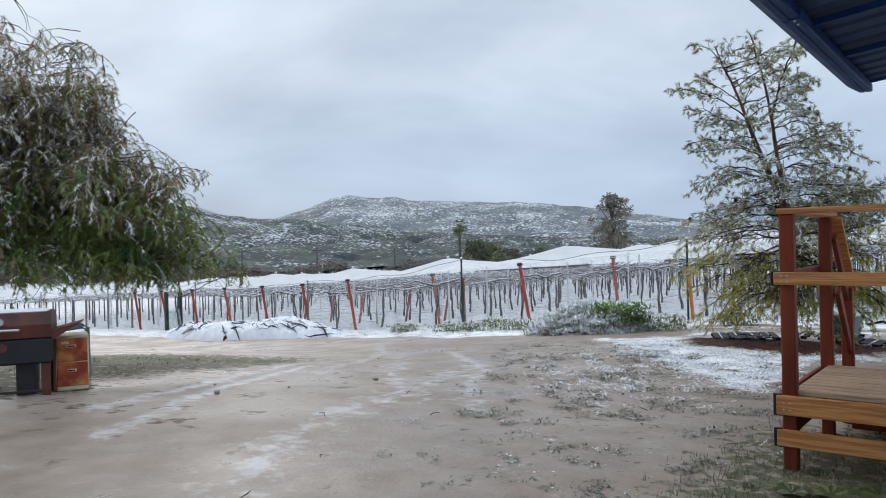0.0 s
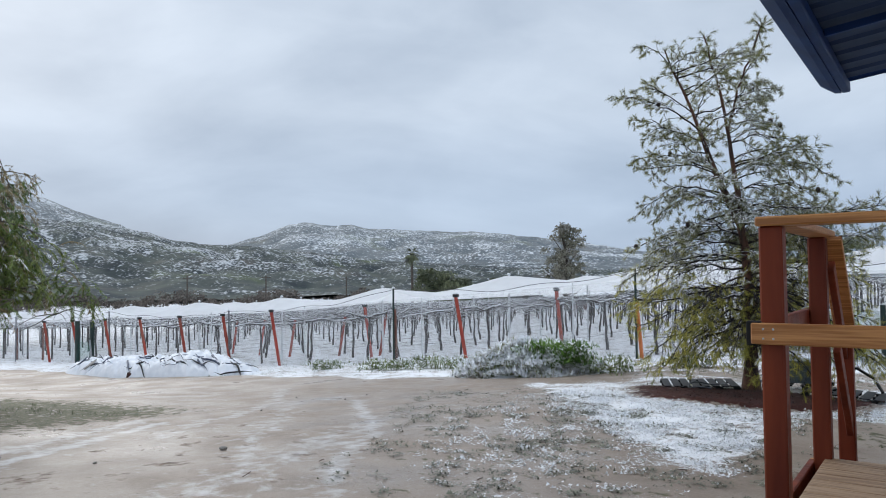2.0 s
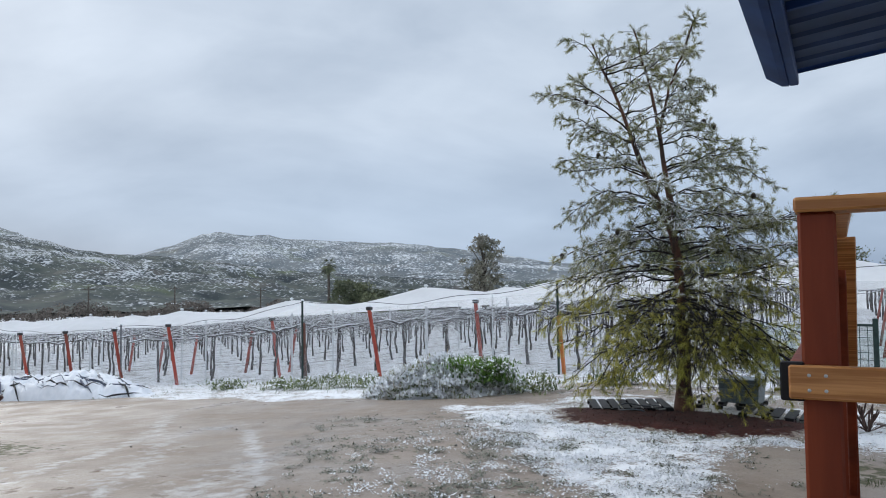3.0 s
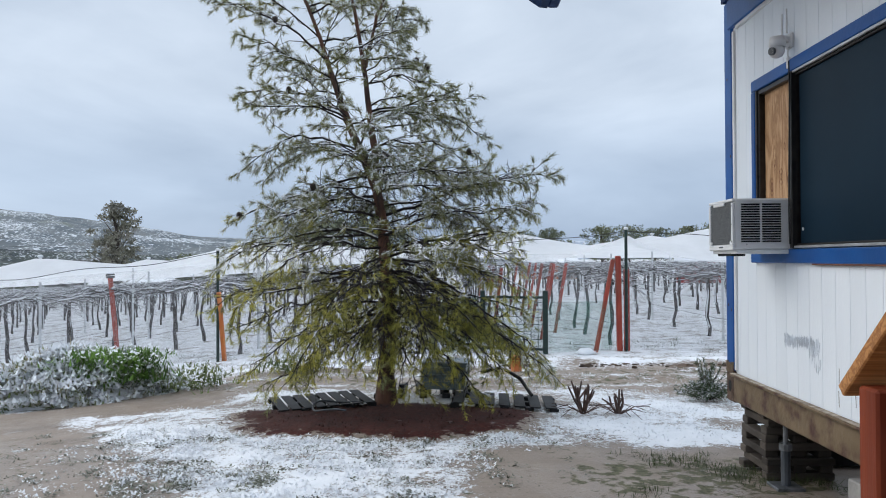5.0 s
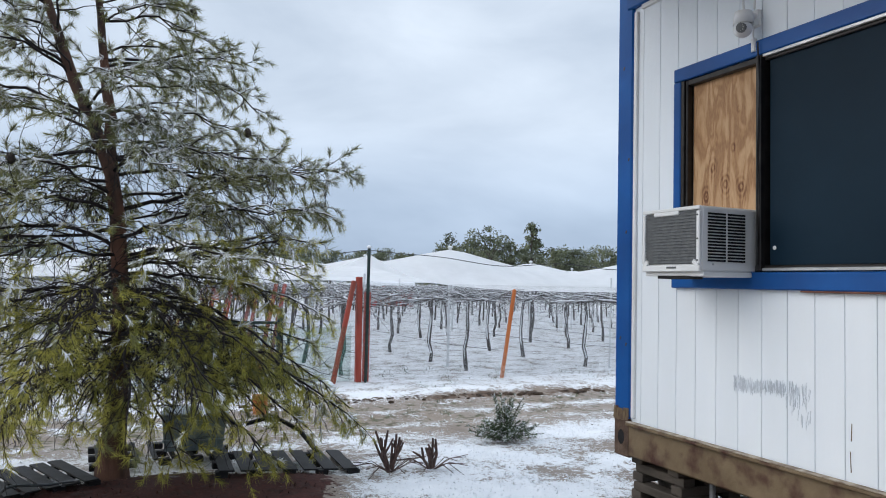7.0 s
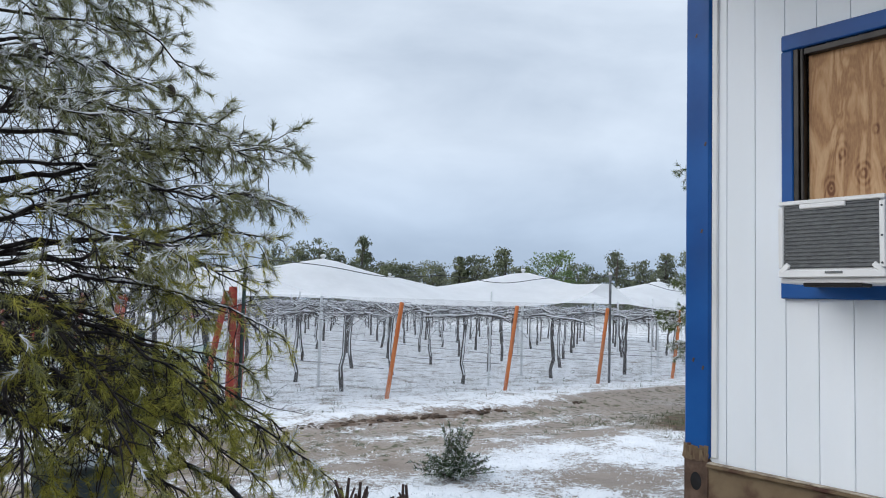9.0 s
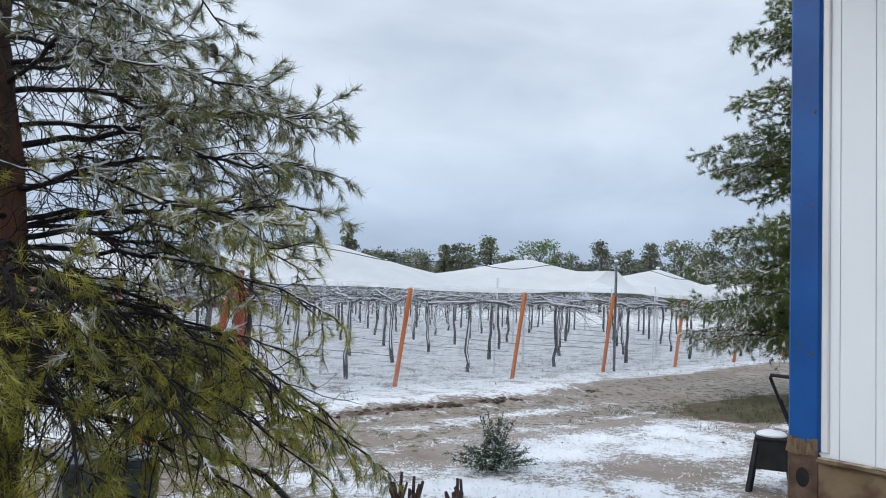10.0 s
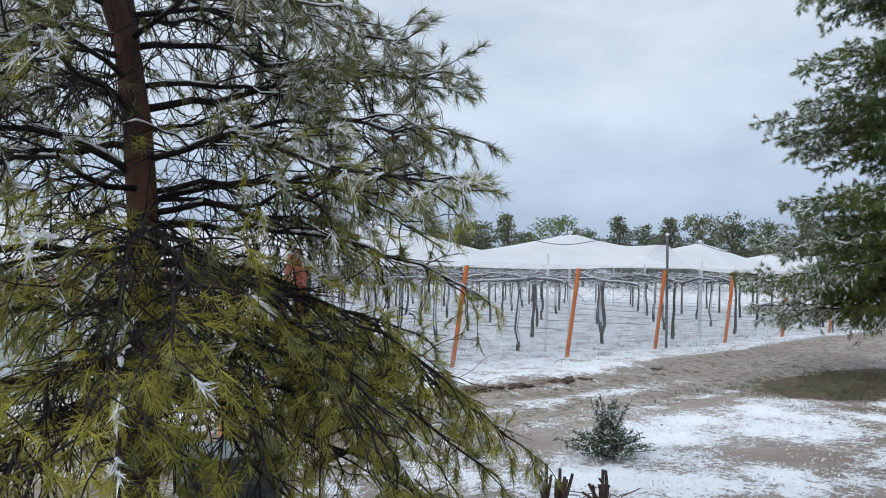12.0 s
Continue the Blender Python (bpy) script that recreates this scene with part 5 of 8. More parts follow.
def conifer(name, label, loc, stems, limbs, seed, mats, trunk_r=0.115, needle=0.075, width=0.0019, per=44, gap=0.095, twig_gap=0.062, low_split=1.9,
            snow=0.6, snow_low=0.9, snow_high=2.4, tangle=0.0, leafless=0.30, cones=16, fine=True, shade=0.25, outer=(1.5, 2.0), thin=0.16, lee=-99.0, shoots=0):
    """A pine. limbs: root height, azimuth, reach, tip height, lift of the arch."""
    rng = np.random.default_rng(seed)
    t = thing(name, label, "tree", loc)
    paths = []
    for k, st in enumerate(stems):
        st = np.array(st, float)
        zz = np.linspace(st[0][2], st[-1][2], 16)
        pts = np.stack([np.interp(zz, st[:, 2], st[:, 0]), np.interp(zz, st[:, 2], st[:, 1]), zz], 1)
        pts[1:-1, :2] += rng.normal(0, 0.012, (14, 2))
        r0 = trunk_r if k == 0 else trunk_r * (0.50 if k == 1 else 0.22)
        rad = r0 + (0.010 - r0) * ((zz - zz[0]) / (zz[-1] - zz[0])) ** 0.8
        if k == 0:
            rad[0] *= 1.35
        part("trunk" if k == 0 else "stem", Geo().tube(pts, rad * (1 + rng.normal(0, 0.05, 16)), 10 if k == 0 else 7), M_BARK, t, smooth=True)
        paths.append(pts)
    tips = []
    twigs, drift = Geo(), Geo()
    cone_spots = []

    def brush(tw, white):
        d = unit(tw[-1] - tw[-2])
        tips.append((*tw[-1], *d, white))

    for hz, az, reach, z1, lift in limbs:
        fit_ = [s for s in paths if s[0][2] <= hz <= s[-1][2]]
        side_x = math.sin(radians(az))
        st = min(fit_, key=lambda s: -side_x * np.interp(hz, s[:, 2], s[:, 0])) if len(fit_) > 1 and abs(side_x) > 0.5 else fit_[0]
        p0 = np.array([np.interp(hz, st[:, 2], st[:, k]) for k in (0, 1)] + [hz])
        a = radians(az)
        end = np.array((math.sin(a) * reach, math.cos(a) * reach, z1))
        span = float(np.linalg.norm(end - p0))
        n = max(6, int(span / 0.13))
        limb = bough(p0, end, lift * rng.uniform(0.5, 1.4), n, rng, 0.030)
        r0 = 0.005 + 0.0080 * span
        part("limb", Geo().tube(limb, r0 + (0.0045 - r0) * np.linspace(0, 1, n + 1) ** 0.75, 6, False), M_TWIG, t, smooth=True)
        load = rng.choice([0.4, 0.7, 1.0, 1.6]) * snow
        high = float(sstep(snow_low, snow_high, hz))
        if load * high > 0.35:
            for k in range(1, n):
                if rng.random() < 0.6 and abs(limb[k + 1][2] - limb[k][2]) < 0.5 * np.linalg.norm(limb[k + 1] - limb[k]):
                    rk = r0 + (0.0045 - r0) * k / n
                    seg = np.linspace(limb[k], limb[k + 1], 4) + (0, 0, rk * 0.75) + rng.normal(0, 0.003, (4, 3))
                    drift.tube(seg, rng.uniform(0.4, 1.0, 4) * (rk * 0.7 + 0.004), 4, False)
        steps = int(span * (1 - 0.16) / gap)
        for k in range(steps):
            u = 0.16 + 0.84 * (k + rng.random()) / steps
            f = u * n
            i = min(int(f), n - 1)
            root = limb[i] + (limb[i + 1] - limb[i]) * (f - i)
            v = unit(limb[i + 1] - limb[i])
            side = unit(np.cross(v, (0, 0, 1.0))) * (1 if k % 2 else -1)
            L = (0.20 + 0.52 * (1 - u) ** 0.8) * min(1.0, 0.35 + 0.38 * span) * rng.uniform(0.7, 1.25)
            low = hz < 1.9
            d = v * rng.uniform(0.6, 1.0) + side * rng.uniform(0.45, 0.95) + np.array((0, 0, rng.uniform(-0.35, 0.35) if low else rng.uniform(-0.15, 0.55)))
            m = max(4, int(L / 0.065))
            br = grow(root, d, L, m, rng, 0.20, 0.75 if low else 0.55)
            twigs.tube(br, np.linspace(0.0060 if L > 0.3 else 0.0042, 0.0016, m + 1), 4, False)
            z = br[-1][2]
            rad = math.hypot(br[-1][0], br[-1][1])
            ex = load * max(float(sstep(snow_low, snow_high, z)) * (0.45 + 0.7 * u), 0.75 * float(sstep(outer[0], outer[1], rad)) * (u > 0.5) * (br[-1][0] > lee))
            if ex > 0.45 and rng.random() < 0.5 and abs(br[-1][2] - br[0][2]) < 0.45 * L:
                drift.tube(br + (0, 0, 0.006), np.linspace(0.007, 0.004, m + 1) * rng.uniform(0.2, 1.1, m + 1), 4, False)
            if u > leafless or rng.random() < shade:
                brush(br, rng.random() < ex)
                for q in range(1, m + 1):
                    if u < leafless + 0.12 and q < m * 0.6:
                        continue
                    for s in range(max(1, round(0.065 / twig_gap))):
                        if rng.random() < (0.16 if z > low_split else thin):
                            continue
                        v2 = unit(br[q] - br[q - 1])
                        d2 = v2 * 0.65 + rng.normal(0, 0.60, 3) + np.array((0, 0, -0.20 if low else 0.05))
                        tw = grow(br[q] - (br[q] - br[q - 1]) * rng.random(), d2, rng.uniform(0.06, 0.17), 3, rng, 0.14, 0.40)
                        if fine:
                            twigs.tube(tw, np.linspace(0.0027, 0.0012, 4), 3, False)
                        brush(tw, rng.random() < ex)
            if 0.45 < u and rng.random() < 0.035 and hz > 2.2:
                cone_spots.append(root)
        brush(limb, False)
        brush(limb - (limb[-1] - limb[-2]) * 0.4, rng.random() < load)
        # bare hanging twigs in the shade of the lower crown
        if tangle and hz < 2.9:
            for k in range(int(span * tangle)):
                u = rng.uniform(0.08, 0.85)
                i = min(int(u * n), n - 1)
                v = unit(limb[i + 1] - limb[i])
                tw = grow(limb[i], v * 0.5 + rng.normal(0, 0.6, 3) + (0, 0, -0.35), rng.uniform(0.22, 0.60), 7, rng, 0.24, 0.45)
                twigs.tube(tw, np.linspace(0.0042, 0.0015, 8), 3, False)
                for q in (2, 4, 5):
                    sub = grow(tw[q], unit(tw[q] - tw[q - 1]) + rng.normal(0, 0.6, 3), rng.uniform(0.08, 0.24), 4, rng, 0.25, 0.4)
                    twigs.tube(sub, np.linspace(0.0026, 0.0011, 5), 3, False)
    # leaders end in short leafy shoots
    for st in paths:
        for k in range(34):
            u = rng.random() ** 0.7
            i = int(np.clip(12 + u * 3, 12, 14))
            root = st[i] + (st[i + 1] - st[i]) * rng.random()
            tw = grow(root, rng.normal(0, 0.8, 3) + (0, 0, 0.75), rng.uniform(0.08, 0.24), 4, rng, 0.15, 0.5)
            twigs.tube(tw, np.linspace(0.004, 0.0015, 5), 3, False)
            brush(tw, rng.random() < 0.25)
        brush(st, False)
    # short shoots on the bare trunk
    for k in range(shoots):
        z = rng.uniform(0.5, 2.9)
        a = rng.uniform(0, 2 * math.pi)
        root = np.array([np.interp(z, paths[0][:, 2], paths[0][:, 0]) + 0.07 * math.cos(a), np.interp(z, paths[0][:, 2], paths[0][:, 1]) + 0.07 * math.sin(a), z])
        tw = grow(root, (math.cos(a), math.sin(a), 0.2), rng.uniform(0.05, 0.22), 4, rng, 0.15, 0.7)
        twigs.tube(tw, np.linspace(0.004, 0.0015, 5), 3, False)
        brush(tw, rng.random() < 0.12)
    tagged(part("brushwood", twigs, M_TWIG, t), kind="stuff")
    T = np.array(tips)
    P, D, W = T[:, :3], T[:, 3:6], T[:, 6] > 0.5
    N = len(P)
    yellow = (P[:, 2] < low_split) & (rng.random(N) < 0.25 + 0.65 * sstep(low_split, low_split - 1.0, P[:, 2]))

    def needles(nm, mat, pick, count, length, wid, spread, back, lab="", lift=0.0):
        if not pick.any():
            return
        b, d = np.repeat(P[pick], count, axis=0), np.repeat(D[pick], count, axis=0)
        b = b - d * (rng.random(len(b)) * back)[:, None] + (0, 0, lift)
        d = d + rng.normal(0, spread, b.shape) + (0, 0, -0.06)
        d /= np.linalg.norm(d, axis=1)[:, None]
        ln = length * (0.6 + 0.6 * rng.random(len(b)))[:, None]
        side = np.cross(d, rng.normal(size=b.shape))
        side /= np.linalg.norm(side, axis=1)[:, None] + 1e-9
        w = wid * (0.7 + 0.6 * rng.random(len(b)))[:, None]
        part(nm, tri_mesh(nm, np.stack([b - side * w, b + side * w, b + d * ln], 1), mat), mat, t, lab)

    needles("crown", mats[0], ~yellow, per, needle, width, 0.52, 0.070)
    needles("lower_crown", mats[1], yellow, int(per * 0.85), needle * 0.98, width * 0.78, 0.62, 0.080, "yellow-green needles of the lower boughs")
    needles("snowy_needles", M_SNOW, W, max(5, int(per * 0.55)), needle * 0.66, width * 2.0, 0.45, 0.09, "snow clinging to the needles", 0.010)
    tagged(part("snow", drift, M_SNOW, t, "snow on the boughs"), kind="stuff")
    for q in cone_spots[:cones]:
        ob = part("cone", Geo().blob((0, 0, 0), 0.036, (1, 1, 1.3), 6, 9, 0.08, rng), M_CONE, t, "dark pine cone", True)
        ob.location = Vector(q) + Vector((0, 0, 0.03))
    return t


def side_reach(z, az, west, east):
    """Reach of the crown between its west and east outlines, rounder in front and behind."""
    a = np.interp(z, [p for p, _ in west], [r for _, r in west])
    b = np.interp(z, [p for p, _ in east], [r for _, r in east])
    s = math.sin(radians(az))
    return float(a + (b - a) * (s + 1) / 2)


rng_l = np.random.default_rng(17)
WEST_LINE = [(0.3, 1.5), (0.9, 2.0), (1.6, 2.0), (2.2, 1.75), (2.9, 1.55), (3.4, 1.35), (3.9, 1.55), (4.4, 1.35), (4.8, 1.5), (5.3, 1.25), (5.7, 0.9)]
EAST_LINE = [(0.3, 1.85), (0.9, 1.85), (1.4, 1.75), (1.9, 1.65), (2.4, 1.55), (2.9, 1.15), (3.3, 1.0), (3.8, 0.70), (4.3, 0.42), (5.0, 0.25), (5.7, 0.25)]
main_limbs = []
for k in range(66):
    f = (k + rng_l.random()) / 66
    root = 0.85 + 4.45 * f ** 1.25
    az = (k * 137.5 + rng_l.normal(0, 14)) % 360
    fall = float(np.interp(root, [0.8, 1.3, 2.0, 2.8, 4.0, 5.3], [-0.50, -0.42, -0.22, -0.05, 0.30, 0.35])) + rng_l.normal(0, 0.12)
    tip_z = max(0.22, root + fall)
    main_limbs.append((root, az, side_reach(tip_z, az, WEST_LINE, EAST_LINE) * rng_l.uniform(0.62, 1.0), tip_z, float(np.interp(root, [0.8, 2.5, 5], [0.34, 0.30, 0.06]))))
# the long boughs that break the outline
main_limbs += [(4.15, -96, 2.0, 4.82, 0.20), (4.45, -92, 1.65, 5.0, 0.2), (3.95, -100, 1.72, 4.42, 0.15), (3.75, -90, 1.5, 4.15, 0.1), (5.3, -94, 1.62, 5.70, 0.14), (5.0, -80, 1.2, 5.3, 0.1),
               (3.45, -94, 1.78, 3.76, 0.30), (3.3, -102, 1.6, 3.55, 0.25), (3.05, -92, 1.75, 2.82, 0.42), (2.9, -84, 1.5, 2.75, 0.30), (2.72, -96, 1.85, 2.18, 0.40), (2.5, -90, 1.6, 2.1, 0.3),
               (1.9, -92, 2.08, 1.62, 0.36), (1.55, -95, 2.15, 1.08, 0.36), (1.3, -88, 2.0, 0.85, 0.25), (1.1, -100, 1.6, 0.40, 0.2),
               (3.55, 84, 1.22, 3.22, 0.26), (3.5, 96, 0.95, 3.65, 0.12), (3.9, 88, 0.80, 3.78, 0.1), (4.2, 86, 0.55, 4.05, 0.1), (4.6, 80, 0.45, 4.7, 0.1), (3.1, 92, 1.05, 3.0, 0.2), (2.85, 76, 1.1, 2.55, 0.25),
               (2.25, 88, 2.10, 2.78, 0.10), (2.55, 94, 1.70, 2.62, 0.22), (1.80, 84, 1.85, 2.45, 0.10), (2.0, 104, 1.75, 2.30, 0.2), (1.75, 112, 1.75, 2.02, 0.22), (2.7, 110, 1.35, 2.70, 0.2),
               (1.85, 100, 1.65, 1.65, 0.32), (1.7, 110, 1.80, 1.35, 0.34), (1.55, 92, 1.75, 1.05, 0.38), (1.45, 106, 2.0, 0.55, 0.50), (1.3, 98, 1.90, 0.48, 0.42), (1.2, 114, 2.1, 0.45, 0.40), (1.1, 86, 1.75, 0.55, 0.3),
               (1.4, 126, 1.75, 0.50, 0.42), (1.6, 134, 1.6, 0.9, 0.4), (1.5, 152, 1.55, 0.75, 0.4), (1.35, 178, 1.5, 0.55, 0.36), (1.7, 200, 1.5, 1.1, 0.36), (1.2, 214, 1.6, 0.45, 0.3), (1.0, 160, 1.3, 0.30, 0.24), (0.95, 236, 1.5, 0.35, 0.2)]
pine = conifer("pine_tree", "young pine with three leaders and snow-dusted boughs, in red mulch", (TREE[0], TREE[1], gz(*TREE) + 0.06),
               [[(0, 0, -0.1), (0.02, 0, 1.3), (-0.10, 0, 2.6), (-0.42, 0, 3.3), (-0.65, 0, 4.0), (-0.88, 0, 4.7), (-1.10, 0, 5.2), (-1.25, 0, 5.6)],
                [(-0.08, 0.02, 2.4), (-0.13, 0.04, 3.0), (-0.24, 0.05, 4.0), (-0.38, 0.05, 4.8), (-0.52, 0.02, 5.3), (-0.60, 0, 5.72)],
                [(-0.25, 0.05, 4.1), (-0.12, 0.05, 4.7), (0.10, 0, 5.2), (0.30, 0, 5.72)]],
               main_limbs, 31, (M_NEEDLE, M_NEEDLE_LOW), snow=0.95, tangle=13.0, lee=-0.2, shoots=60, per=46, needle=0.088, width=0.0019, gap=0.092, twig_gap=0.062, leafless=0.24, thin=0.28, low_split=2.25)

rng_l = np.random.default_rng(5)
LINE2 = [(0.6, 3.0), (1.0, 3.65), (1.7, 3.9), (2.3, 3.5), (3.0, 3.1), (3.6, 2.6), (4.4, 3.3), (4.9, 2.5), (5.5, 2.75), (6.1, 2.2), (6.7, 2.65), (7.3, 2.1), (8.3, 0.8)]
pine2_limbs = []
WHORLS = (0.85, 1.25, 1.65, 2.15, 2.6, 3.05, 3.75, 4.35, 4.6, 5.3, 5.6, 6.5, 6.75, 7.3, 8.2)
for k in range(126):
    tip_z = WHORLS[k % 15] + rng_l.normal(0, 0.10)
    root = min(8.3, max(1.1, tip_z - float(np.interp(tip_z, [0.8, 2.5, 5, 8], [-0.75, -0.1, 0.45, 0.3]))))
    az = 235 + (k * 137.5 + rng_l.normal(0, 12)) % 190
    pine2_limbs.append((root, az, float(np.interp(tip_z, [p for p, _ in LINE2], [r for _, r in LINE2])) * rng_l.uniform(0.60, 1.0), tip_z, 0.22))
for z, r in ((4.15, 3.3), (3.85, 3.0), (4.48, 3.55), (5.45, 2.9), (6.65, 2.85), (7.25, 2.25), (1.62, 4.0), (2.2, 3.6), (2.9, 3.2), (1.0, 3.7)):
    pine2_limbs += [(max(1.2, z - 0.25), az, r * q, z - 0.12 * n_, 0.22) for n_, (az, q) in enumerate(((-20, 1.0), (-32, 0.94), (-8, 0.9)))]
conifer("pine_tree", "dense dark green pine with snow on its outer boughs", (PINE2[0], PINE2[1], gz(*PINE2)), [[(0, 0, -0.1), (0.05, 0, 4.0), (0, 0, 8.5)]],
        pine2_limbs, 77, (M_NEEDLE_DARK, M_NEEDLE_DARK), trunk_r=0.15, needle=0.115, width=0.0042, per=30, gap=0.10, twig_gap=0.065, snow=1.15, snow_low=2.0, snow_high=13.0, leafless=0.16, cones=5, fine=False, shade=0.7, outer=(2.1, 3.1))


def pepper_tree(loc, seed):
    """A pepper tree: arching limbs and curtains of hanging fronds."""
    rng = np.random.default_rng(seed)
    t = thing("pepper_tree", "large pepper tree with weeping dark green fronds and snow-tipped brown tops", "tree", loc)
    part("trunk", Geo().tube([(-1.9, -1.3, -0.2), (-1.7, -1.2, 0.9), (-1.1, -0.7, 1.8), (-0.2, 0.0, 2.6), (0.2, 0.2, 3.6)], [0.42, 0.32, 0.26, 0.20, 0.08], 10), M_FARBARK, t, smooth=True)
    fr_green, fr_brown, fr_snow = [], [], []
    twigs = Geo()

    starts = []
    LOBES = ((2.1, 2.25, 1.85, 1.05), (1.4, 1.9, 2.4, 0.85), (2.35, 1.1, 2.3, 0.95), (1.2, 0.9, 4.4, 0.9), (-0.3, -0.8, 5.2, 1.0))

    def fronds():
        """Hanging fronds: a curving midrib with leaflets on both sides."""
        P = np.array(starts)
        n = len(P)
        v = np.column_stack([rng.normal(0, 0.6, (n, 2)), rng.uniform(-0.6, 0.25, n)])
        L = rng.uniform(0.22, 0.48, n)[:, None]
        hi = sstep(1.9, 3.9, P[:, 2])
        kind = np.where(rng.random(n) < 0.05 + 0.32 * hi, 2, np.where(rng.random(n) < 0.08 + 0.66 * hi, 1, 0))
        q, steps = P.copy(), 15
        for k in range(steps):
            v = v / np.linalg.norm(v, axis=1)[:, None]
            side = np.cross(v, np.column_stack([rng.normal(0, 0.3, (n, 2)), np.ones(n)]))
            side /= np.linalg.norm(side, axis=1)[:, None] + 1e-9
            for s in (-1, 1):
                tip = q + side * s * rng.uniform(0.026, 0.048, n)[:, None] + v * 0.030 + (0, 0, -0.022)
                tri = np.stack([q - v * 0.010, q + v * 0.012, tip], 1)
                white = (kind == 2) & (rng.random(n) < 0.6)
                fr_snow.append(tri[white])
                fr_brown.append(tri[~white & (kind >= 1)])
                fr_green.append(tri[~white & (kind == 0)])
            q = q + v * L / steps
            v = v + rng.normal(0, 0.06, (n, 3)) + (0, 0, -0.10)

    def inside(p):
        """The crown's own outline: broad and low, narrowing to the top."""
        r = math.hypot(p[0], p[1]) * (1 + 0.75 * noise.noise(Vector((p[0] * 0.75, p[1] * 0.75, p[2] * 0.9)) + Vector((4.1, 0, 0))))
        for lx, ly, lz, lr in LOBES:
            if (p[0] - lx) ** 2 + (p[1] - ly) ** 2 + 1.4 * (p[2] - lz) ** 2 < lr * lr:
                return True
        return 1.45 < p[2] < 6.6 and r < np.interp(p[2], [1.4, 1.7, 2.3, 2.7, 3.5, 4.5, 5.5, 6.6], [4.2, 4.7, 4.3, 3.25, 2.8, 2.35, 1.5, 0.4])

    for k in range(104):
        a = rng.uniform(0, 360)
        up = rng.random()
        hz = rng.uniform(1.8, 4.0)
        reach = rng.uniform(2.6, 5.0) * (1.0 if up < 0.6 else 0.75)
        e = radians(rng.uniform(2, 30) if up < 0.6 else rng.uniform(30, 66))
        d0 = (math.sin(radians(a)) * math.cos(e), math.cos(radians(a)) * math.cos(e), math.sin(e))
        limb = grow((0.1, 0.15, hz), d0, reach, 10, rng, 0.10, 0.55 if up < 0.6 else 0.3)
        if k % 4 == 0:
            lx, ly, lz, lr = LOBES[(k // 4) % 5]
            aim = np.array((lx - 0.1, ly - 0.15, lz + 0.35 - hz)) + rng.normal(0, 0.35, 3)
            limb = grow((0.1, 0.15, hz), aim, np.linalg.norm(aim) * 1.15, 10, rng, 0.07, 0.15)
            a = 90
        ok = [inside(q) for q in limb]
        last = next((j for j in range(3, 11) if not ok[j]), 11)
        if last < 6:
            continue
        limb = limb[:last]
        part("limb", Geo().tube(limb[:max(4, int(0.50 * len(limb)))], np.linspace(0.060, 0.012, max(4, int(0.50 * len(limb)))), 6, False), M_FARBARK, t, smooth=True)
        if math.sin(radians(a)) < -0.55:
            continue
        for j in range(3, len(limb)):
            for rep in range(3):
                d = rng.normal(0, 1, 3) * (1, 1, 0.5)
                tw = grow(limb[j], d + (0, 0, 0.15), rng.uniform(0.5, 1.2), 5, rng, 0.15, 0.7)
                if not inside(tw[-1] + (0, 0, 0.2)):
                    continue
                twigs.tube(tw, np.linspace(0.010, 0.003, 6), 3, False)
                if noise.noise(Vector(tw[3]) * 1.15) < -0.2:
                    continue
                for q in range(1, 6):
                    for f in range(3 if inside(tw[q]) else 0):
                        starts.append(tw[q] + rng.normal(0, 0.05, 3))
    fronds()
    tagged(part("brushwood", twigs, M_FARBARK, t), kind="stuff")
    part("crown", tri_mesh("crown", np.concatenate(fr_green), M_PEPPER), M_PEPPER, t)
    part("brown_fronds", tri_mesh("brown_fronds", np.concatenate(fr_brown), M_PEPPER_DRY), M_PEPPER_DRY, t, "brownish upper fronds")
    part("snowy_fronds", tri_mesh("snowy_fronds", np.concatenate(fr_snow), M_SNOW), M_SNOW, t, "snow on the fronds")


pepper_tree((-13.6, 5.2, gz(-13.6, 5.2)), 9)


# ---- office trailer ----
WX, YN, YS, YE = -0.12, 11.70, 3.6, 3.0
Z_SILL, Z_TOP = 0.46, 3.30
OPEN = (8.55, 11.09, 1.47, 2.67)


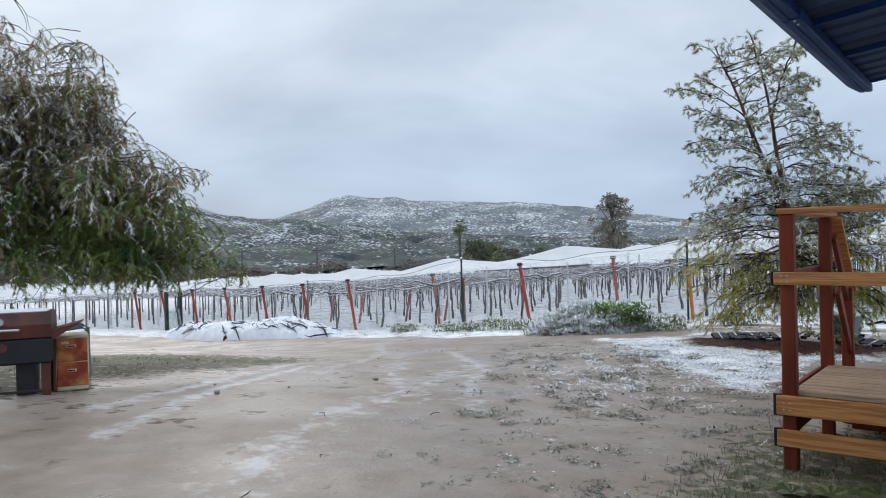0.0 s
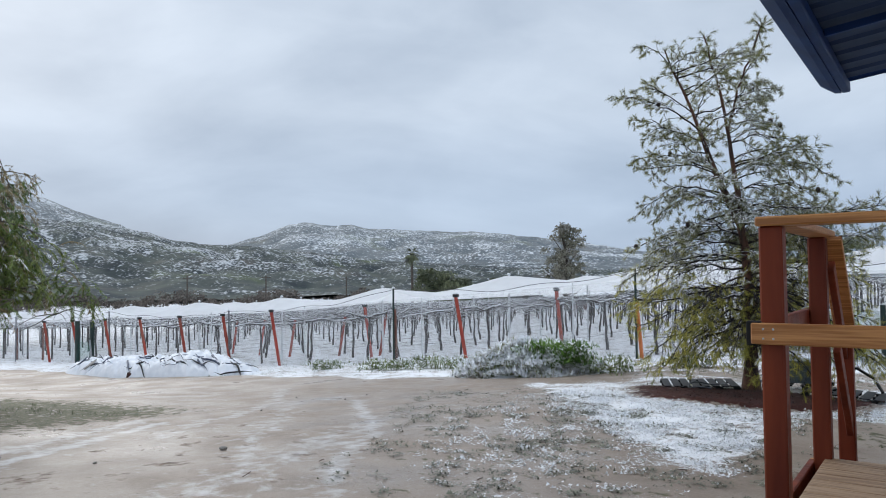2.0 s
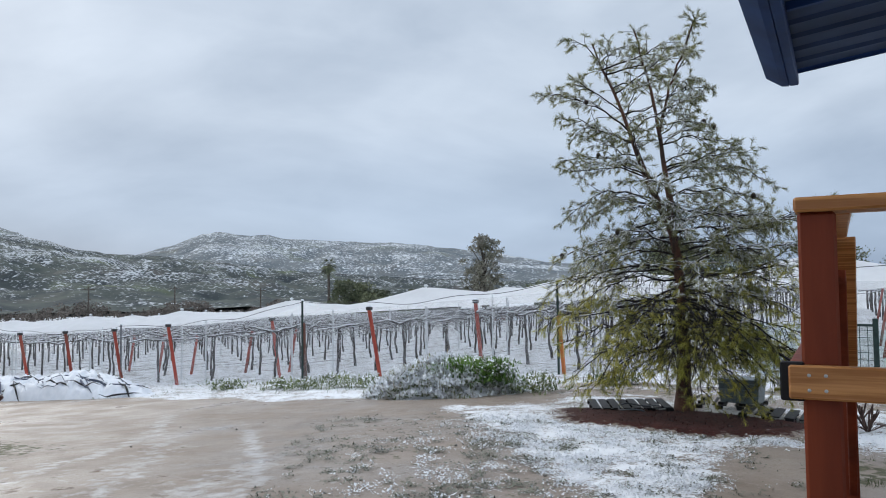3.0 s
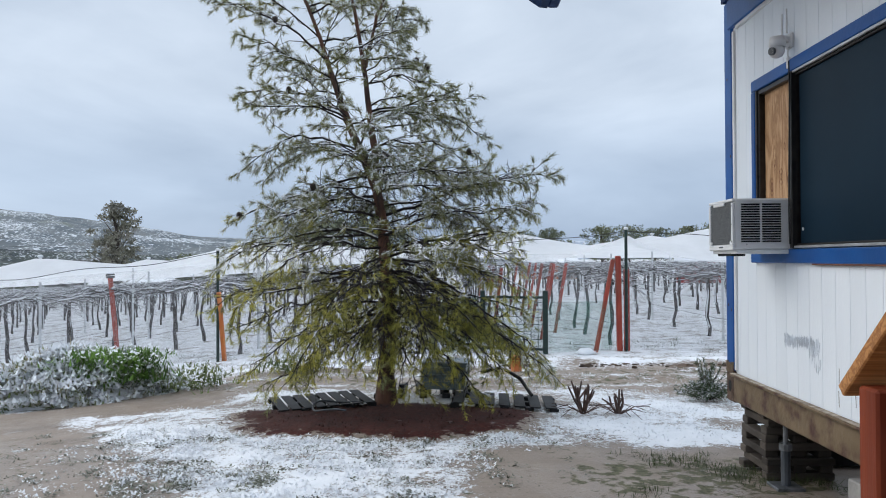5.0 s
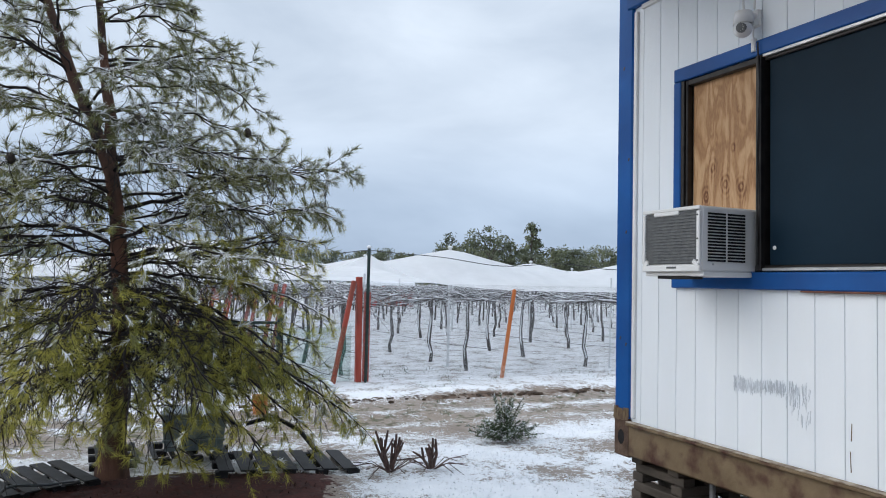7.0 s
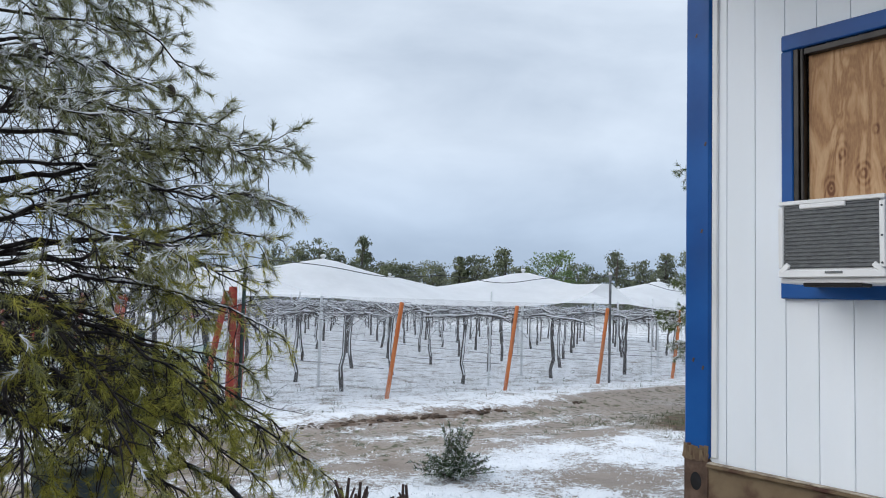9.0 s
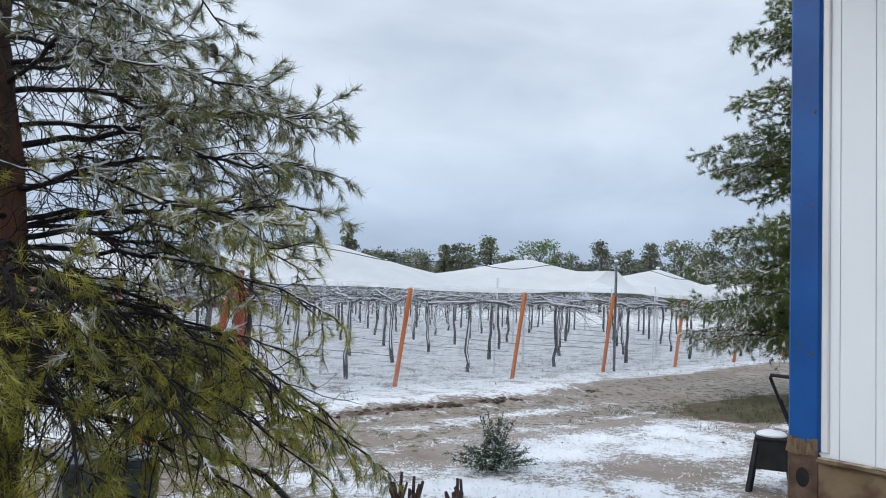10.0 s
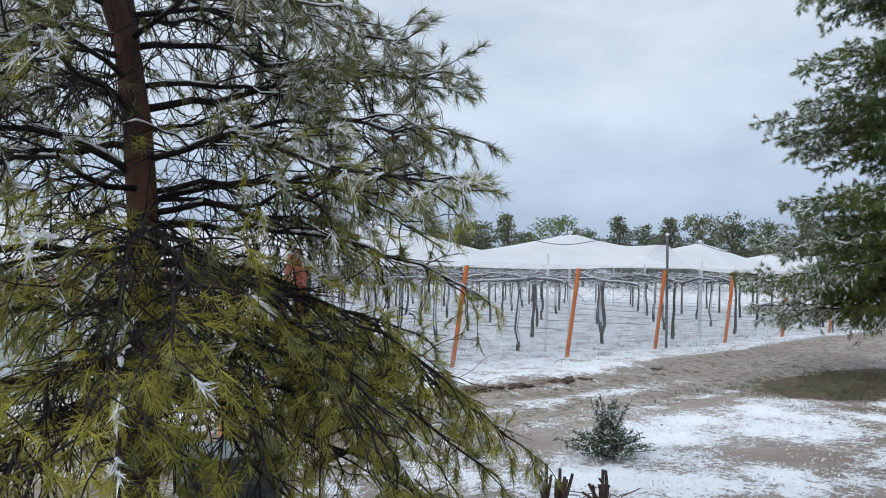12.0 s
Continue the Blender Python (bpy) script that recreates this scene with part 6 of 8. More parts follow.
def build_trailer():
    t = thing("office_trailer", "white panelled site trailer with blue corner trim on steel beams", "trailer", (0, 0, 0))
    w, d = WX, 3.05
    y0, y1 = YS, YN
    # outer wall pieces round the window, each with thickness
    oy0, oy1, oz0, oz1 = OPEN
    cols = []
    y = y1 - 0.10
    step = 0.165
    grooves = list(np.arange(y1 - 0.20, y0, -step))
    edges = [y1 - 0.06] + grooves + [y0 + 0.06]
    for a, b in zip(edges[:-1], edges[1:]):
        lo, hi = b + 0.0014, a - 0.0014
        spans = [(Z_SILL, Z_TOP)]
        if lo < oy1 and hi > oy0:
            spans = [(Z_SILL, oz0), (oz1, Z_TOP)]
            if hi > oy1 > lo:
                cols.append((oy1, hi, oz0, oz1))
            if hi > oy0 > lo:
                cols.append((lo, oy0, oz0, oz1))
        for s in spans:
            cols.append((lo, hi, *s))
    for lo, hi, za, zb in cols:
        if hi - lo > 0.004:
            part("siding_panel", Geo().box(w + 0.009, (lo + hi) / 2, (za + zb) / 2, 0.018, hi - lo, zb - za, None, 0.002), M_SIDING, t)
    back = Geo()
    for a, b, za, zb in ((y0, oy0, Z_SILL, Z_TOP), (oy1, y1, Z_SILL, Z_TOP), (oy0, oy1, Z_SILL, oz0), (oy0, oy1, oz1, Z_TOP)):
        back.box(w + 0.016 + 0.05, (a + b) / 2, (za + zb) / 2, 0.10, b - a - 0.01, zb - za)
    part("wall", back, M_SIDING, t, "white side wall with a window opening")
    part("wall", Geo().box(w + d / 2, y1 - 0.05, (Z_SILL + Z_TOP) / 2, d - 0.3, 0.10, Z_TOP - Z_SILL), M_SIDING, t, "white end wall")
    part("wall", Geo().box(w + d / 2, y0 + 0.05, (Z_SILL + Z_TOP) / 2, d - 0.3, 0.10, Z_TOP - Z_SILL), M_SIDING, t, "white end wall")
    part("wall", Geo().box(w + d - 0.06, (y0 + y1) / 2, (Z_SILL + Z_TOP) / 2, 0.10, y1 - y0 - 0.05, Z_TOP - Z_SILL), M_SIDING, t, "white rear wall")
    part("floor", Geo().box(w + d / 2, (y0 + y1) / 2, Z_SILL - 0.03, d - 0.2, y1 - y0 - 0.2, 0.06), M_PALLETWOOD, t)
    part("roof", Geo().box(w + d / 2, (y0 + y1) / 2, Z_TOP + 0.30, d + 0.1, y1 - y0 + 0.06, 0.10), M_NAVY, t)
    # blue corner posts and top band
    for cx, cy in ((w - 0.006, y1), (w - 0.006, y0), (w + d, y1), (w + d, y0)):
        part("corner_post", Geo().box(cx + 0.05, cy - 0.03 if cy == y1 else cy + 0.03, (0.48 + Z_TOP + 0.25) / 2, 0.13, 0.16, Z_TOP + 0.25 - 0.48, None, 0.012), M_BLUE, t, "scuffed blue corner post")
        part("corner_foot", Geo().box(cx + 0.05, cy - 0.03 if cy == y1 else cy + 0.03, 0.35, 0.134, 0.164, 0.26, None, 0.012), M_RUSTFOOT, t, "rusty brown corner casting")
    part("top_band", Geo().box(w - 0.008, (y0 + y1) / 2, Z_TOP + 0.125, 0.05, y1 - y0 - 0.1, 0.25, None, 0.01), M_BLUE, t)
    part("top_band", Geo().box(w + d / 2, y1 - 0.005, Z_TOP + 0.125, d - 0.1, 0.05, 0.25, None, 0.01), M_BLUE, t)
    part("white_trim", Geo().box(w - 0.004, (y0 + y1) / 2 - 0.06, Z_TOP - 0.012, 0.03, y1 - y0 - 0.26, 0.035, None, 0.005), M_ACWHITE, t)
    part("white_trim", Geo().box(w - 0.004, y1 - 0.135, (Z_SILL + Z_TOP) / 2, 0.03, 0.035, Z_TOP - Z_SILL - 0.06, None, 0.005), M_ACWHITE, t)
    # steel floor beam
    part("beam_edge", Geo().box(w - 0.036, (y0 + y1) / 2, 0.466, 0.046, y1 - y0 - 0.23, 0.006, None, 0.002), M_BEAMEDGE, t, "chipped pale top edge")
    part("floor_beam", Geo().box(w + 0.02, (y0 + y1) / 2, 0.345, 0.09, y1 - y0 - 0.2, 0.225, None, 0.012), M_BEAM, t, "brown steel floor beam with rust")
    part("beam_flange", Geo().box(w - 0.035, (y0 + y1) / 2, 0.452, 0.05, y1 - y0 - 0.22, 0.022, None, 0.006), M_BEAM, t)
    part("floor_beam", Geo().box(w + d - 0.05, (y0 + y1) / 2, 0.345, 0.09, y1 - y0 - 0.2, 0.225, None, 0.012), M_BEAM, t)
    part("floor_beam", Geo().box(w + d / 2, y1 - 0.07, 0.345, d - 0.2, 0.09, 0.225, None, 0.012), M_BEAM, t)
    # Flat black oval: the shade inside the casting's hole is painted.
    g = Geo()
    an = np.linspace(0, 2 * math.pi, 21)[:-1]
    g.add([(w - 0.0245, y1 - 0.03 + 0.034 * math.sin(a), 0.35 + 0.050 * math.cos(a)) for a in an], [tuple(range(20))])
    part("casting_hole", g, M_BLACK, t, "flat black oval painted as the corner casting's dark hole")
    rng = np.random.default_rng(9)
    for k in range(26):
        h = rng.uniform(0.02, 0.09)
        yy = y1 - 0.03 + rng.uniform(-0.075, 0.075)
        part("rust_chip", Geo().box(w - 0.0222 - 0.00012 * k, yy, 0.46 + h * 0.6, 0.003, rng.uniform(0.012, 0.045), h, pose(0, 0, 0, rng.uniform(-14, 14))), M_BEAM, t, "rust showing through the blue paint")
    for zz, yy in ((0.98, y1 - 0.07), (1.02, y1 - 0.01), (1.75, y1 - 0.06), (2.25, y1 - 0.08), (2.9, y1 - 0.02)):
        part("paint_chip", Geo().box(w - 0.0225, yy, zz, 0.003, 0.010, 0.022, pose(0, 0, 0, 20)), M_RUSTFOOT, t, "dark chip in the blue paint")
    # paint scuffs, a few strokes of grey showing through
    rng = np.random.default_rng(4)
    g = Geo()
    for k in range(230):
        u = rng.random()
        yy = 10.70 - 0.50 * u
        zz = 0.835 + 0.03 * u + rng.normal(0, 0.012) if u < 0.7 else 0.87 - 0.22 * rng.random() ** 1.3 * (u - 0.5) / 0.5
        h = rng.uniform(0.02, 0.07)
        g.box(w - 0.0008 - 0.000012 * k, yy, zz, 0.0012, rng.uniform(0.0012, 0.0036), h, pose(0, 0, 0, rng.uniform(-12, 12)))
    part("scuff", g, M_GREYPAINT, t, "grey scuff marks on the white paint")
    for yy, zz, h in ((9.98, 0.70, 0.12), (9.985, 0.56, 0.14), (9.80, 0.60, 0.16), (9.62, 0.75, 0.10)):
        g = Geo().box(w - 0.0012, yy, zz, 0.0012, 0.004, h * 0.7, pose(0, 0, 0, rng.uniform(-4, 4)))
        part("rust_streak", g, M_BEAM, t, "thin brown rust streak")
    return t


trailer = build_trailer()


def build_window():
    oy0, oy1, oz0, oz1 = OPEN
    t = thing("window_1", "wide window with blue wooden trim, half boarded with plywood", "window", (0, 0, 0), kind="structure")
    x = WX - 0.012
    part("window_frame", Geo().box(x, (oy0 + oy1) / 2, oz1 + 0.045, 0.035, oy1 - oy0 + 0.175, 0.085, None, 0.006), M_BLUE, t, "blue painted head trim")
    part("window_sill", Geo().box(x - 0.006, (oy0 + oy1) / 2, oz0 - 0.05, 0.045, oy1 - oy0 + 0.175, 0.095, None, 0.006), M_BLUE, t, "chipped blue sill board")
    part("sill_edge", Geo().box(x - 0.004, (oy0 + oy1) / 2 - 0.45, oz0 - 0.102, 0.035, oy1 - oy0 - 0.8, 0.012, None, 0.003), M_POST_BR, t, "bare rusty edge under the sill")
    for y, s in ((oy1, 1), (oy0, -1)):
        part("window_frame", Geo().box(x, y + s * 0.057, (oz0 + oz1) / 2, 0.035, 0.062, oz1 - oz0, None, 0.006), M_BLUE, t, "blue painted side trim")
        part("jamb", Geo().box(x + 0.004, y + s * 0.012, (oz0 + oz1) / 2, 0.032, 0.026, oz1 - oz0, None, 0.003), M_ALU_DK, t, "dark bronze jamb")
    xi = WX + 0.012
    for y0, y1 in ((10.50, oy1 - 0.004), (oy0, 10.50)):
        g = Geo()
        g.box(xi, y1 - 0.009, (oz0 + oz1) / 2, 0.05, 0.018, oz1 - oz0, None, 0.004)
        g.box(xi, y0 + 0.009, (oz0 + oz1) / 2, 0.05, 0.018, oz1 - oz0, None, 0.004)
        g.box(xi, (y0 + y1) / 2, oz1 - 0.018, 0.05, y1 - y0 - 0.038, 0.034, None, 0.004)
        g.box(xi, (y0 + y1) / 2, oz0 + 0.018, 0.05, y1 - y0 - 0.038, 0.034, None, 0.004)
        part("sash", g, M_ALU_DK, t, "dark bronze sliding sash")
    part("plywood_panel", Geo().box(WX + 0.035, 10.785, 2.225, 0.014, 0.55, 0.85, None, 0.002), M_PLY, t, "knotty plywood sheet filling the open half")
    part("pane", Geo().box(WX + 0.010, (oy0 + 10.47) / 2, (oz0 + oz1) / 2 + 0.002, 0.008, 10.47 - oy0 - 0.02, oz1 - oz0 - 0.07), M_SCREEN, t, "dark tinted screen pane")
    part("pane_edge", Geo().box(WX - 0.022, (oy0 + 10.48) / 2, oz1 - 0.01, 0.02, 10.48 - oy0, 0.018, None, 0.003), M_ALU, t, "bare aluminium top track")
    part("pane_edge", Geo().box(WX - 0.022, (oy0 + 10.48) / 2, oz0 + 0.012, 0.02, 10.48 - oy0, 0.018, None, 0.003), M_ALU, t, "bare aluminium bottom track")
    part("mullion", Geo().box(WX - 0.022, 10.50, (oz0 + oz1) / 2, 0.04, 0.035, oz1 - oz0 - 0.01, None, 0.004), M_ALU_DK, t)
    rng = np.random.default_rng(2)
    for yy, zz in ((10.43, 1.60),):
        part("paint_fleck", Geo().blob((WX + 0.005, yy, zz), 0.012, (0.15, 1, 1)), M_ACWHITE, t)
    # Added black sheet that blacks out the unseen room behind the window.
    part("inner_wall", Geo().box(WX + 0.30, 9.8, 2.07, 0.02, 2.9, 1.5), M_BLACK, t, "added black sheet behind the window")
    part("cable", Geo().tube([(WX - 0.045, 10.50, 2.74), (WX - 0.05, 10.485, 2.5), (WX - 0.05, 10.50, 2.1), (WX - 0.06, 10.49, 1.7), (WX - 0.05, 10.50, 1.5)], 0.005, 5), M_CABLE, t, "black cable down the frame", True)


build_window()


def build_air_conditioner():
    y0, y1, x0, x1, z0, z1 = 10.545, 11.00, WX - 0.40, WX + 0.05, 1.462, 1.815
    t = thing("air_conditioner", "white window air conditioner with a dented coil, snow on top", "air conditioner", (0, 0, 0))
    cx, cy, cz = (x0 + x1) / 2, (y0 + y1) / 2, (z0 + z1) / 2
    part("case", Geo().box(cx, cy, cz, x1 - x0, y1 - y0, z1 - z0, None, 0.012), M_ACWHITE, t)
    part("coil", Geo().box(x0 - 0.002, cy, cz + 0.012, 0.012, y1 - y0 - 0.05, z1 - z0 - 0.06, None, 0.003), M_COIL, t, "grey finned coil")
    for k in range(17):
        part("fin", Geo().box(x0 - 0.010, cy, z0 + 0.050 + k * 0.0172, 0.006, y1 - y0 - 0.05, 0.006), M_COIL, t)
    # Black bars paint the shade inside the louvre slots; the case is not cut.
    for b in range(2):
        for k in range(16):
            part("louver", Geo().box(x0 + 0.105 + b * 0.142, y0 - 0.002, z0 + 0.060 + k * 0.0168, 0.125, 0.006, 0.0100), M_BLACK, t, "black bar painted as a shaded louvre slot")
    part("rim", Geo().box(x0 - 0.008, cy, z1 - 0.010, 0.02, y1 - y0, 0.02, None, 0.004), M_ACWHITE, t)
    part("rim", Geo().box(x0 - 0.008, cy, z0 + 0.017, 0.02, y1 - y0, 0.034, None, 0.004), M_ACWHITE, t)
    for yy in (y0 + 0.012, y1 - 0.012):
        part("rim", Geo().box(x0 - 0.008, yy, cz + 0.007, 0.02, 0.024, z1 - z0 - 0.07, None, 0.004), M_ACWHITE, t)
    part("rim", Geo().box(x0 - 0.0085, cy + 0.03, z1 - 0.030, 0.021, 0.20, 0.022, None, 0.004), M_ACWHITE, t)
    for yy, tilt in ((y0 + 0.030, 45), (y1 - 0.030, -45)):
        part("rim", Geo().box(x0 - 0.009, yy, z0 + 0.042, 0.020, 0.050, 0.024, pose(0, 0, 0, tilt), 0.003), M_ACWHITE, t)
    for k, zz in enumerate((z0 + 0.06, cz, z1 - 0.05)):
        part("screw", Geo().blob((x0 - 0.019, y0 + 0.012, zz), 0.005, (1, 1, 1), 4, 6), M_STEEL, t)
    part("base_pan", Geo().box(cx - 0.02, cy, z0 - 0.012, x1 - x0 - 0.06, y1 - y0 + 0.006, 0.026, None, 0.004), M_ACWHITE, t)
    part("name_bar", Geo().box(x0 - 0.0195, cy - 0.02, z0 + 0.022, 0.003, 0.075, 0.010), M_COIL, t)
    part("drip_edge", Geo().box(x0 + 0.06, cy, z0 - 0.03, 0.10, y1 - y0 - 0.2, 0.02, None, 0.004), M_BLACK, t)
    part("screw", Geo().blob((x0 + 0.08, y0 - 0.001, z0 + 0.04), 0.006), M_ALU, t)


build_air_conditioner()


def build_camera():
    t = thing("security_camera", "white dome security camera with two antennas on the wall", "security camera", (WX, 10.55, 2.86))
    t.scale = (0.90, 0.90, 0.90)
    part("mount", Geo().box(-0.015, 0, 0.03, 0.03, 0.09, 0.11, None, 0.008), M_ACWHITE, t)
    part("arm", Geo().tube([(-0.01, 0, 0.04), (-0.08, 0, 0.05), (-0.11, 0, 0.02)], [0.028, 0.028, 0.034], 10), M_ACWHITE, t, smooth=True)
    part("body", Geo().tube([(-0.11, 0, 0.06), (-0.11, 0, 0.02), (-0.11, 0, -0.02)], [0.052, 0.060, 0.060], 14), M_ACWHITE, t, smooth=True)
    part("dome", Geo().blob((-0.115, 0, -0.045), 0.058, (1, 1, 0.95), 8, 14), M_ACWHITE, t, smooth=True)
    part("lens", Geo().tube([(-0.155, -0.03, -0.055), (-0.172, -0.037, -0.058)], 0.030, 12), M_COIL, t, "grey lens ring")
    for k in range(8):
        a = k * math.pi / 4
        part("led", Geo().blob((-0.165 - 0.002, -0.0345 + 0.018 * math.cos(a), -0.0565 + 0.018 * math.sin(a)), 0.0045, (1, 1, 1), 4, 6), M_ALU, t)
    for s in (-0.03, 0.05):
        part("antenna", Geo().tube([(-0.05, s, 0.08), (-0.05 + s * 0.3, s * 1.6, 0.26)], [0.008, 0.006], 6), M_ACWHITE, t)
    part("plug", Geo().tube([(-0.03, -0.01, -0.10), (-0.03, -0.01, -0.18)], 0.018, 8), M_ACWHITE, t, "white cable joint")
    part("lead", Geo().tube([(-0.02, 0, 0.0), (-0.035, -0.005, -0.06), (-0.03, -0.01, -0.12)], 0.006, 6), M_ACWHITE, t)


build_camera()


def build_supports():
    y0 = YN - 0.30
    x0 = WX + 0.35
    zg, zt = gz(0.2, 11.4), 0.232
    t = thing("crib_stack", "stack of weathered pallet wood holding up the trailer corner", "timber stack", (0.20, 11.42, zg))
    n = 9
    h = (zt - zg) / n
    rng = np.random.default_rng(6)
    for k in range(n):
        if k % 2:
            for s in (-0.20, 0, 0.20):
                part("board", Geo().box(s + rng.normal(0, 0.01), rng.normal(0, 0.01), h * (k + 0.5), 0.10, 0.46, h * 0.98, None, 0.006), M_PALLETWOOD, t)
        else:
            for s in (-0.19, 0.19):
                part("board", Geo().box(rng.normal(0, 0.01), s + rng.normal(0, 0.01), h * (k + 0.5), 0.52, 0.10, h * 0.98, None, 0.006), M_PALLETWOOD, t)
    zj = gz(-0.05, 10.95)
    j = thing("screw_jack", "grey steel screw jack under the floor beam", "jack", (0.0, 10.98, zj))
    part("base", Geo().box(0, 0, 0.012, 0.20, 0.20, 0.024, None, 0.004), M_GALV, j)
    part("tube", Geo().tube([(0, 0, 0.02), (0, 0, 0.30)], 0.034, 10), M_STEEL, j)
    part("screw", Geo().tube([(0, 0, 0.28), (0, 0, 0.235 - zj)], 0.018, 8), M_GALV, j)
    part("collar", Geo().tube([(0, 0, 0.28), (0, 0, 0.33)], 0.045, 10), M_GALV, j)
    zc = gz(0.0, 9.55)
    b = thing("block_pier", "concrete block pier with red bricks on top", "pier", (0.02, 9.60, zc))
    part("block", Geo().box(0, 0, 0.10, 0.40, 0.40, 0.20, None, 0.008), M_CONC, b)
    part("block", Geo().box(0, 0, 0.30, 0.40, 0.38, 0.19, None, 0.008), M_CONC, b)
    part("brick", Geo().box(0, 0.06, 0.43, 0.30, 0.10, 0.065, None, 0.006), M_BRICK, b)
    part("brick", Geo().box(0, -0.06, 0.43, 0.30, 0.10, 0.065, None, 0.006), M_BRICK, b)
    part("shim", Geo().box(0, 0, (0.4625 + 0.232 - zc) / 2, 0.26, 0.24, max(0.01, 0.232 - zc - 0.4625)), M_PALLETWOOD, b)
    for yy in (6.6, 4.2):
        zc = gz(0.0, yy)
        b = thing("block_pier", "concrete block pier under the trailer", "pier", (0.05, yy, zc))
        hh = (0.232 - zc) / 2
        for k in range(2):
            part("block", Geo().box(0, 0, hh * (k + 0.5), 0.40, 0.40, hh, None, 0.008), M_CONC, b)
    for yy in (11.3, 7.8, 4.2):
        zc = gz(2.7, yy)
        b = thing("block_pier", "concrete block pier under the trailer", "pier", (2.75, yy, zc))
        hh = (0.232 - zc) / 2
        for k in range(2):
            part("block", Geo().box(0, 0, hh * (k + 0.5), 0.40, 0.40, hh, None, 0.008), M_CONC, b)
    for k, (x, y, w, d, h_) in enumerate(((0.75, 11.75, 0.55, 0.25, 0.14), (0.62, 10.6, 0.4, 0.3, 0.10))):
        bx = thing("black_crate", "low black plastic crate with snow on top under the trailer", "crate", (x, y, gz(x, y)), rz=8 * k)
        part("body", Geo().box(0, 0, h_ / 2, w, d, h_, None, 0.01), M_BLACK, bx)
        if k == 0:
            part("snow", Geo().box(0, 0, h_ + 0.008, w * 0.9, d * 0.8, 0.022, None, 0.01), M_SNOW, bx)


build_supports()


def build_bin():
    x, y = -0.52, 9.35
    t = thing("metal_bin", "grey metal bin with a wire-handled lid beside the trailer", "bin", (x, y, gz(x, y)))
    part("drum", Geo().tube([(0, 0, 0), (0, 0, 0.10), (0, 0, 0.20), (0, 0, 0.34)], [0.145, 0.150, 0.155, 0.158], 20), M_STEEL, t, smooth=True)
    lid = part("lid", Geo().tube([(0, 0, 0.335), (0, 0, 0.355), (0, 0, 0.365)], [0.168, 0.168, 0.14], 20), M_STEEL, t, "flat steel lid")
    for s in (-0.05, 0.06):
        part("handle", Geo().tube([(s - 0.03, 0, 0.36), (s - 0.03, 0.0, 0.40), (s + 0.03, 0.02, 0.40), (s + 0.03, 0.02, 0.36)], 0.005, 5), M_ALU, lid, "wire handle")


build_bin()


# ---- porch roof ----
def build_porch_roof():
    t = thing("porch_roof", "navy corrugated metal awning with an eave beam", "awning", (0, 0, 0))
    xe, xi, ye, ys = -1.60, WX - 0.01, 11.74, 3.4
    ze, zi = 3.69, 3.86
    g = Geo()
    n = int((ye - ys) / 0.05)
    v = []
    for k in range(n + 1):
        y = ye - (ye - ys) * k / n
        dz = 0.014 * (1 if (k % 8) in (0, 1, 2, 3, 4, 5) else -1)
        v += [(xe, y, ze + dz), (xi, y, zi + dz), (xe, y, ze + dz + 0.008), (xi, y, zi + dz + 0.008)]
    f = []
    for k in range(n):
        a, b = 4 * k, 4 * k + 4
        f += [(a, a + 1, b + 1, b), (a + 2, b + 2, b + 3, a + 3)]
    g.add(v, f)
    part("sheeting", g, M_SHEET, t, "ribbed navy sheet metal")
    ysp = 7.45
    for a, b in ((ysp + 0.02, ye + 0.03), (ys, ysp - 0.02)):
        part("eave_beam", Geo().box(xe + 0.02, (a + b) / 2, ze - 0.085, 0.09, b - a, 0.115, None, 0.012), M_NAVY, t)
        lip = Geo()
        prof = [(-0.22, 0.07), (-0.255, 0.06), (-0.245, -0.03), (-0.095, -0.135), (-0.028, -0.142), (-0.028, 0.06)]
        m = len(prof)
        lip.add([(xe + px_, yy, ze + pz_) for yy in (a, b) for px_, pz_ in prof], [tuple(range(m - 1, -1, -1)), tuple(range(m, 2 * m))] + [(k, (k + 1) % m, m + (k + 1) % m, m + k) for k in range(m)])
        part("gutter", lip, M_NAVY, t, "folded navy gutter along the eave")
    part("splice_plate", Geo().box(xe + 0.02, ysp, ze - 0.09, 0.11, 0.22, 0.13, None, 0.006), M_NAVY, t, "bolted splice plate")
    for s in (-0.07, 0.07):
        part("bolt", Geo().blob((xe + 0.02, ysp + s, ze - 0.158), 0.014), M_ALU, t)
    part("end_trim", Geo().beam((xe, ye + 0.025, ze + 0.005), (xi, ye + 0.025, zi + 0.005), 0.03, 0.06), M_NAVY, t)
    for y in (9.6, 8.0, 6.2, 4.5):
        part("rafter", Geo().beam((xe + 0.07, y, ze - 0.045), (xi, y, zi - 0.055), 0.05, 0.07), M_NAVY, t)
    part("snow", Geo().beam((xe + 0.02, (ye + ys) / 2, ze + 0.035), (xi - 0.05, (ye + ys) / 2, zi + 0.035), ye - ys - 0.1, 0.03), M_SNOW, t, "thin snow on the roof")


build_porch_roof()


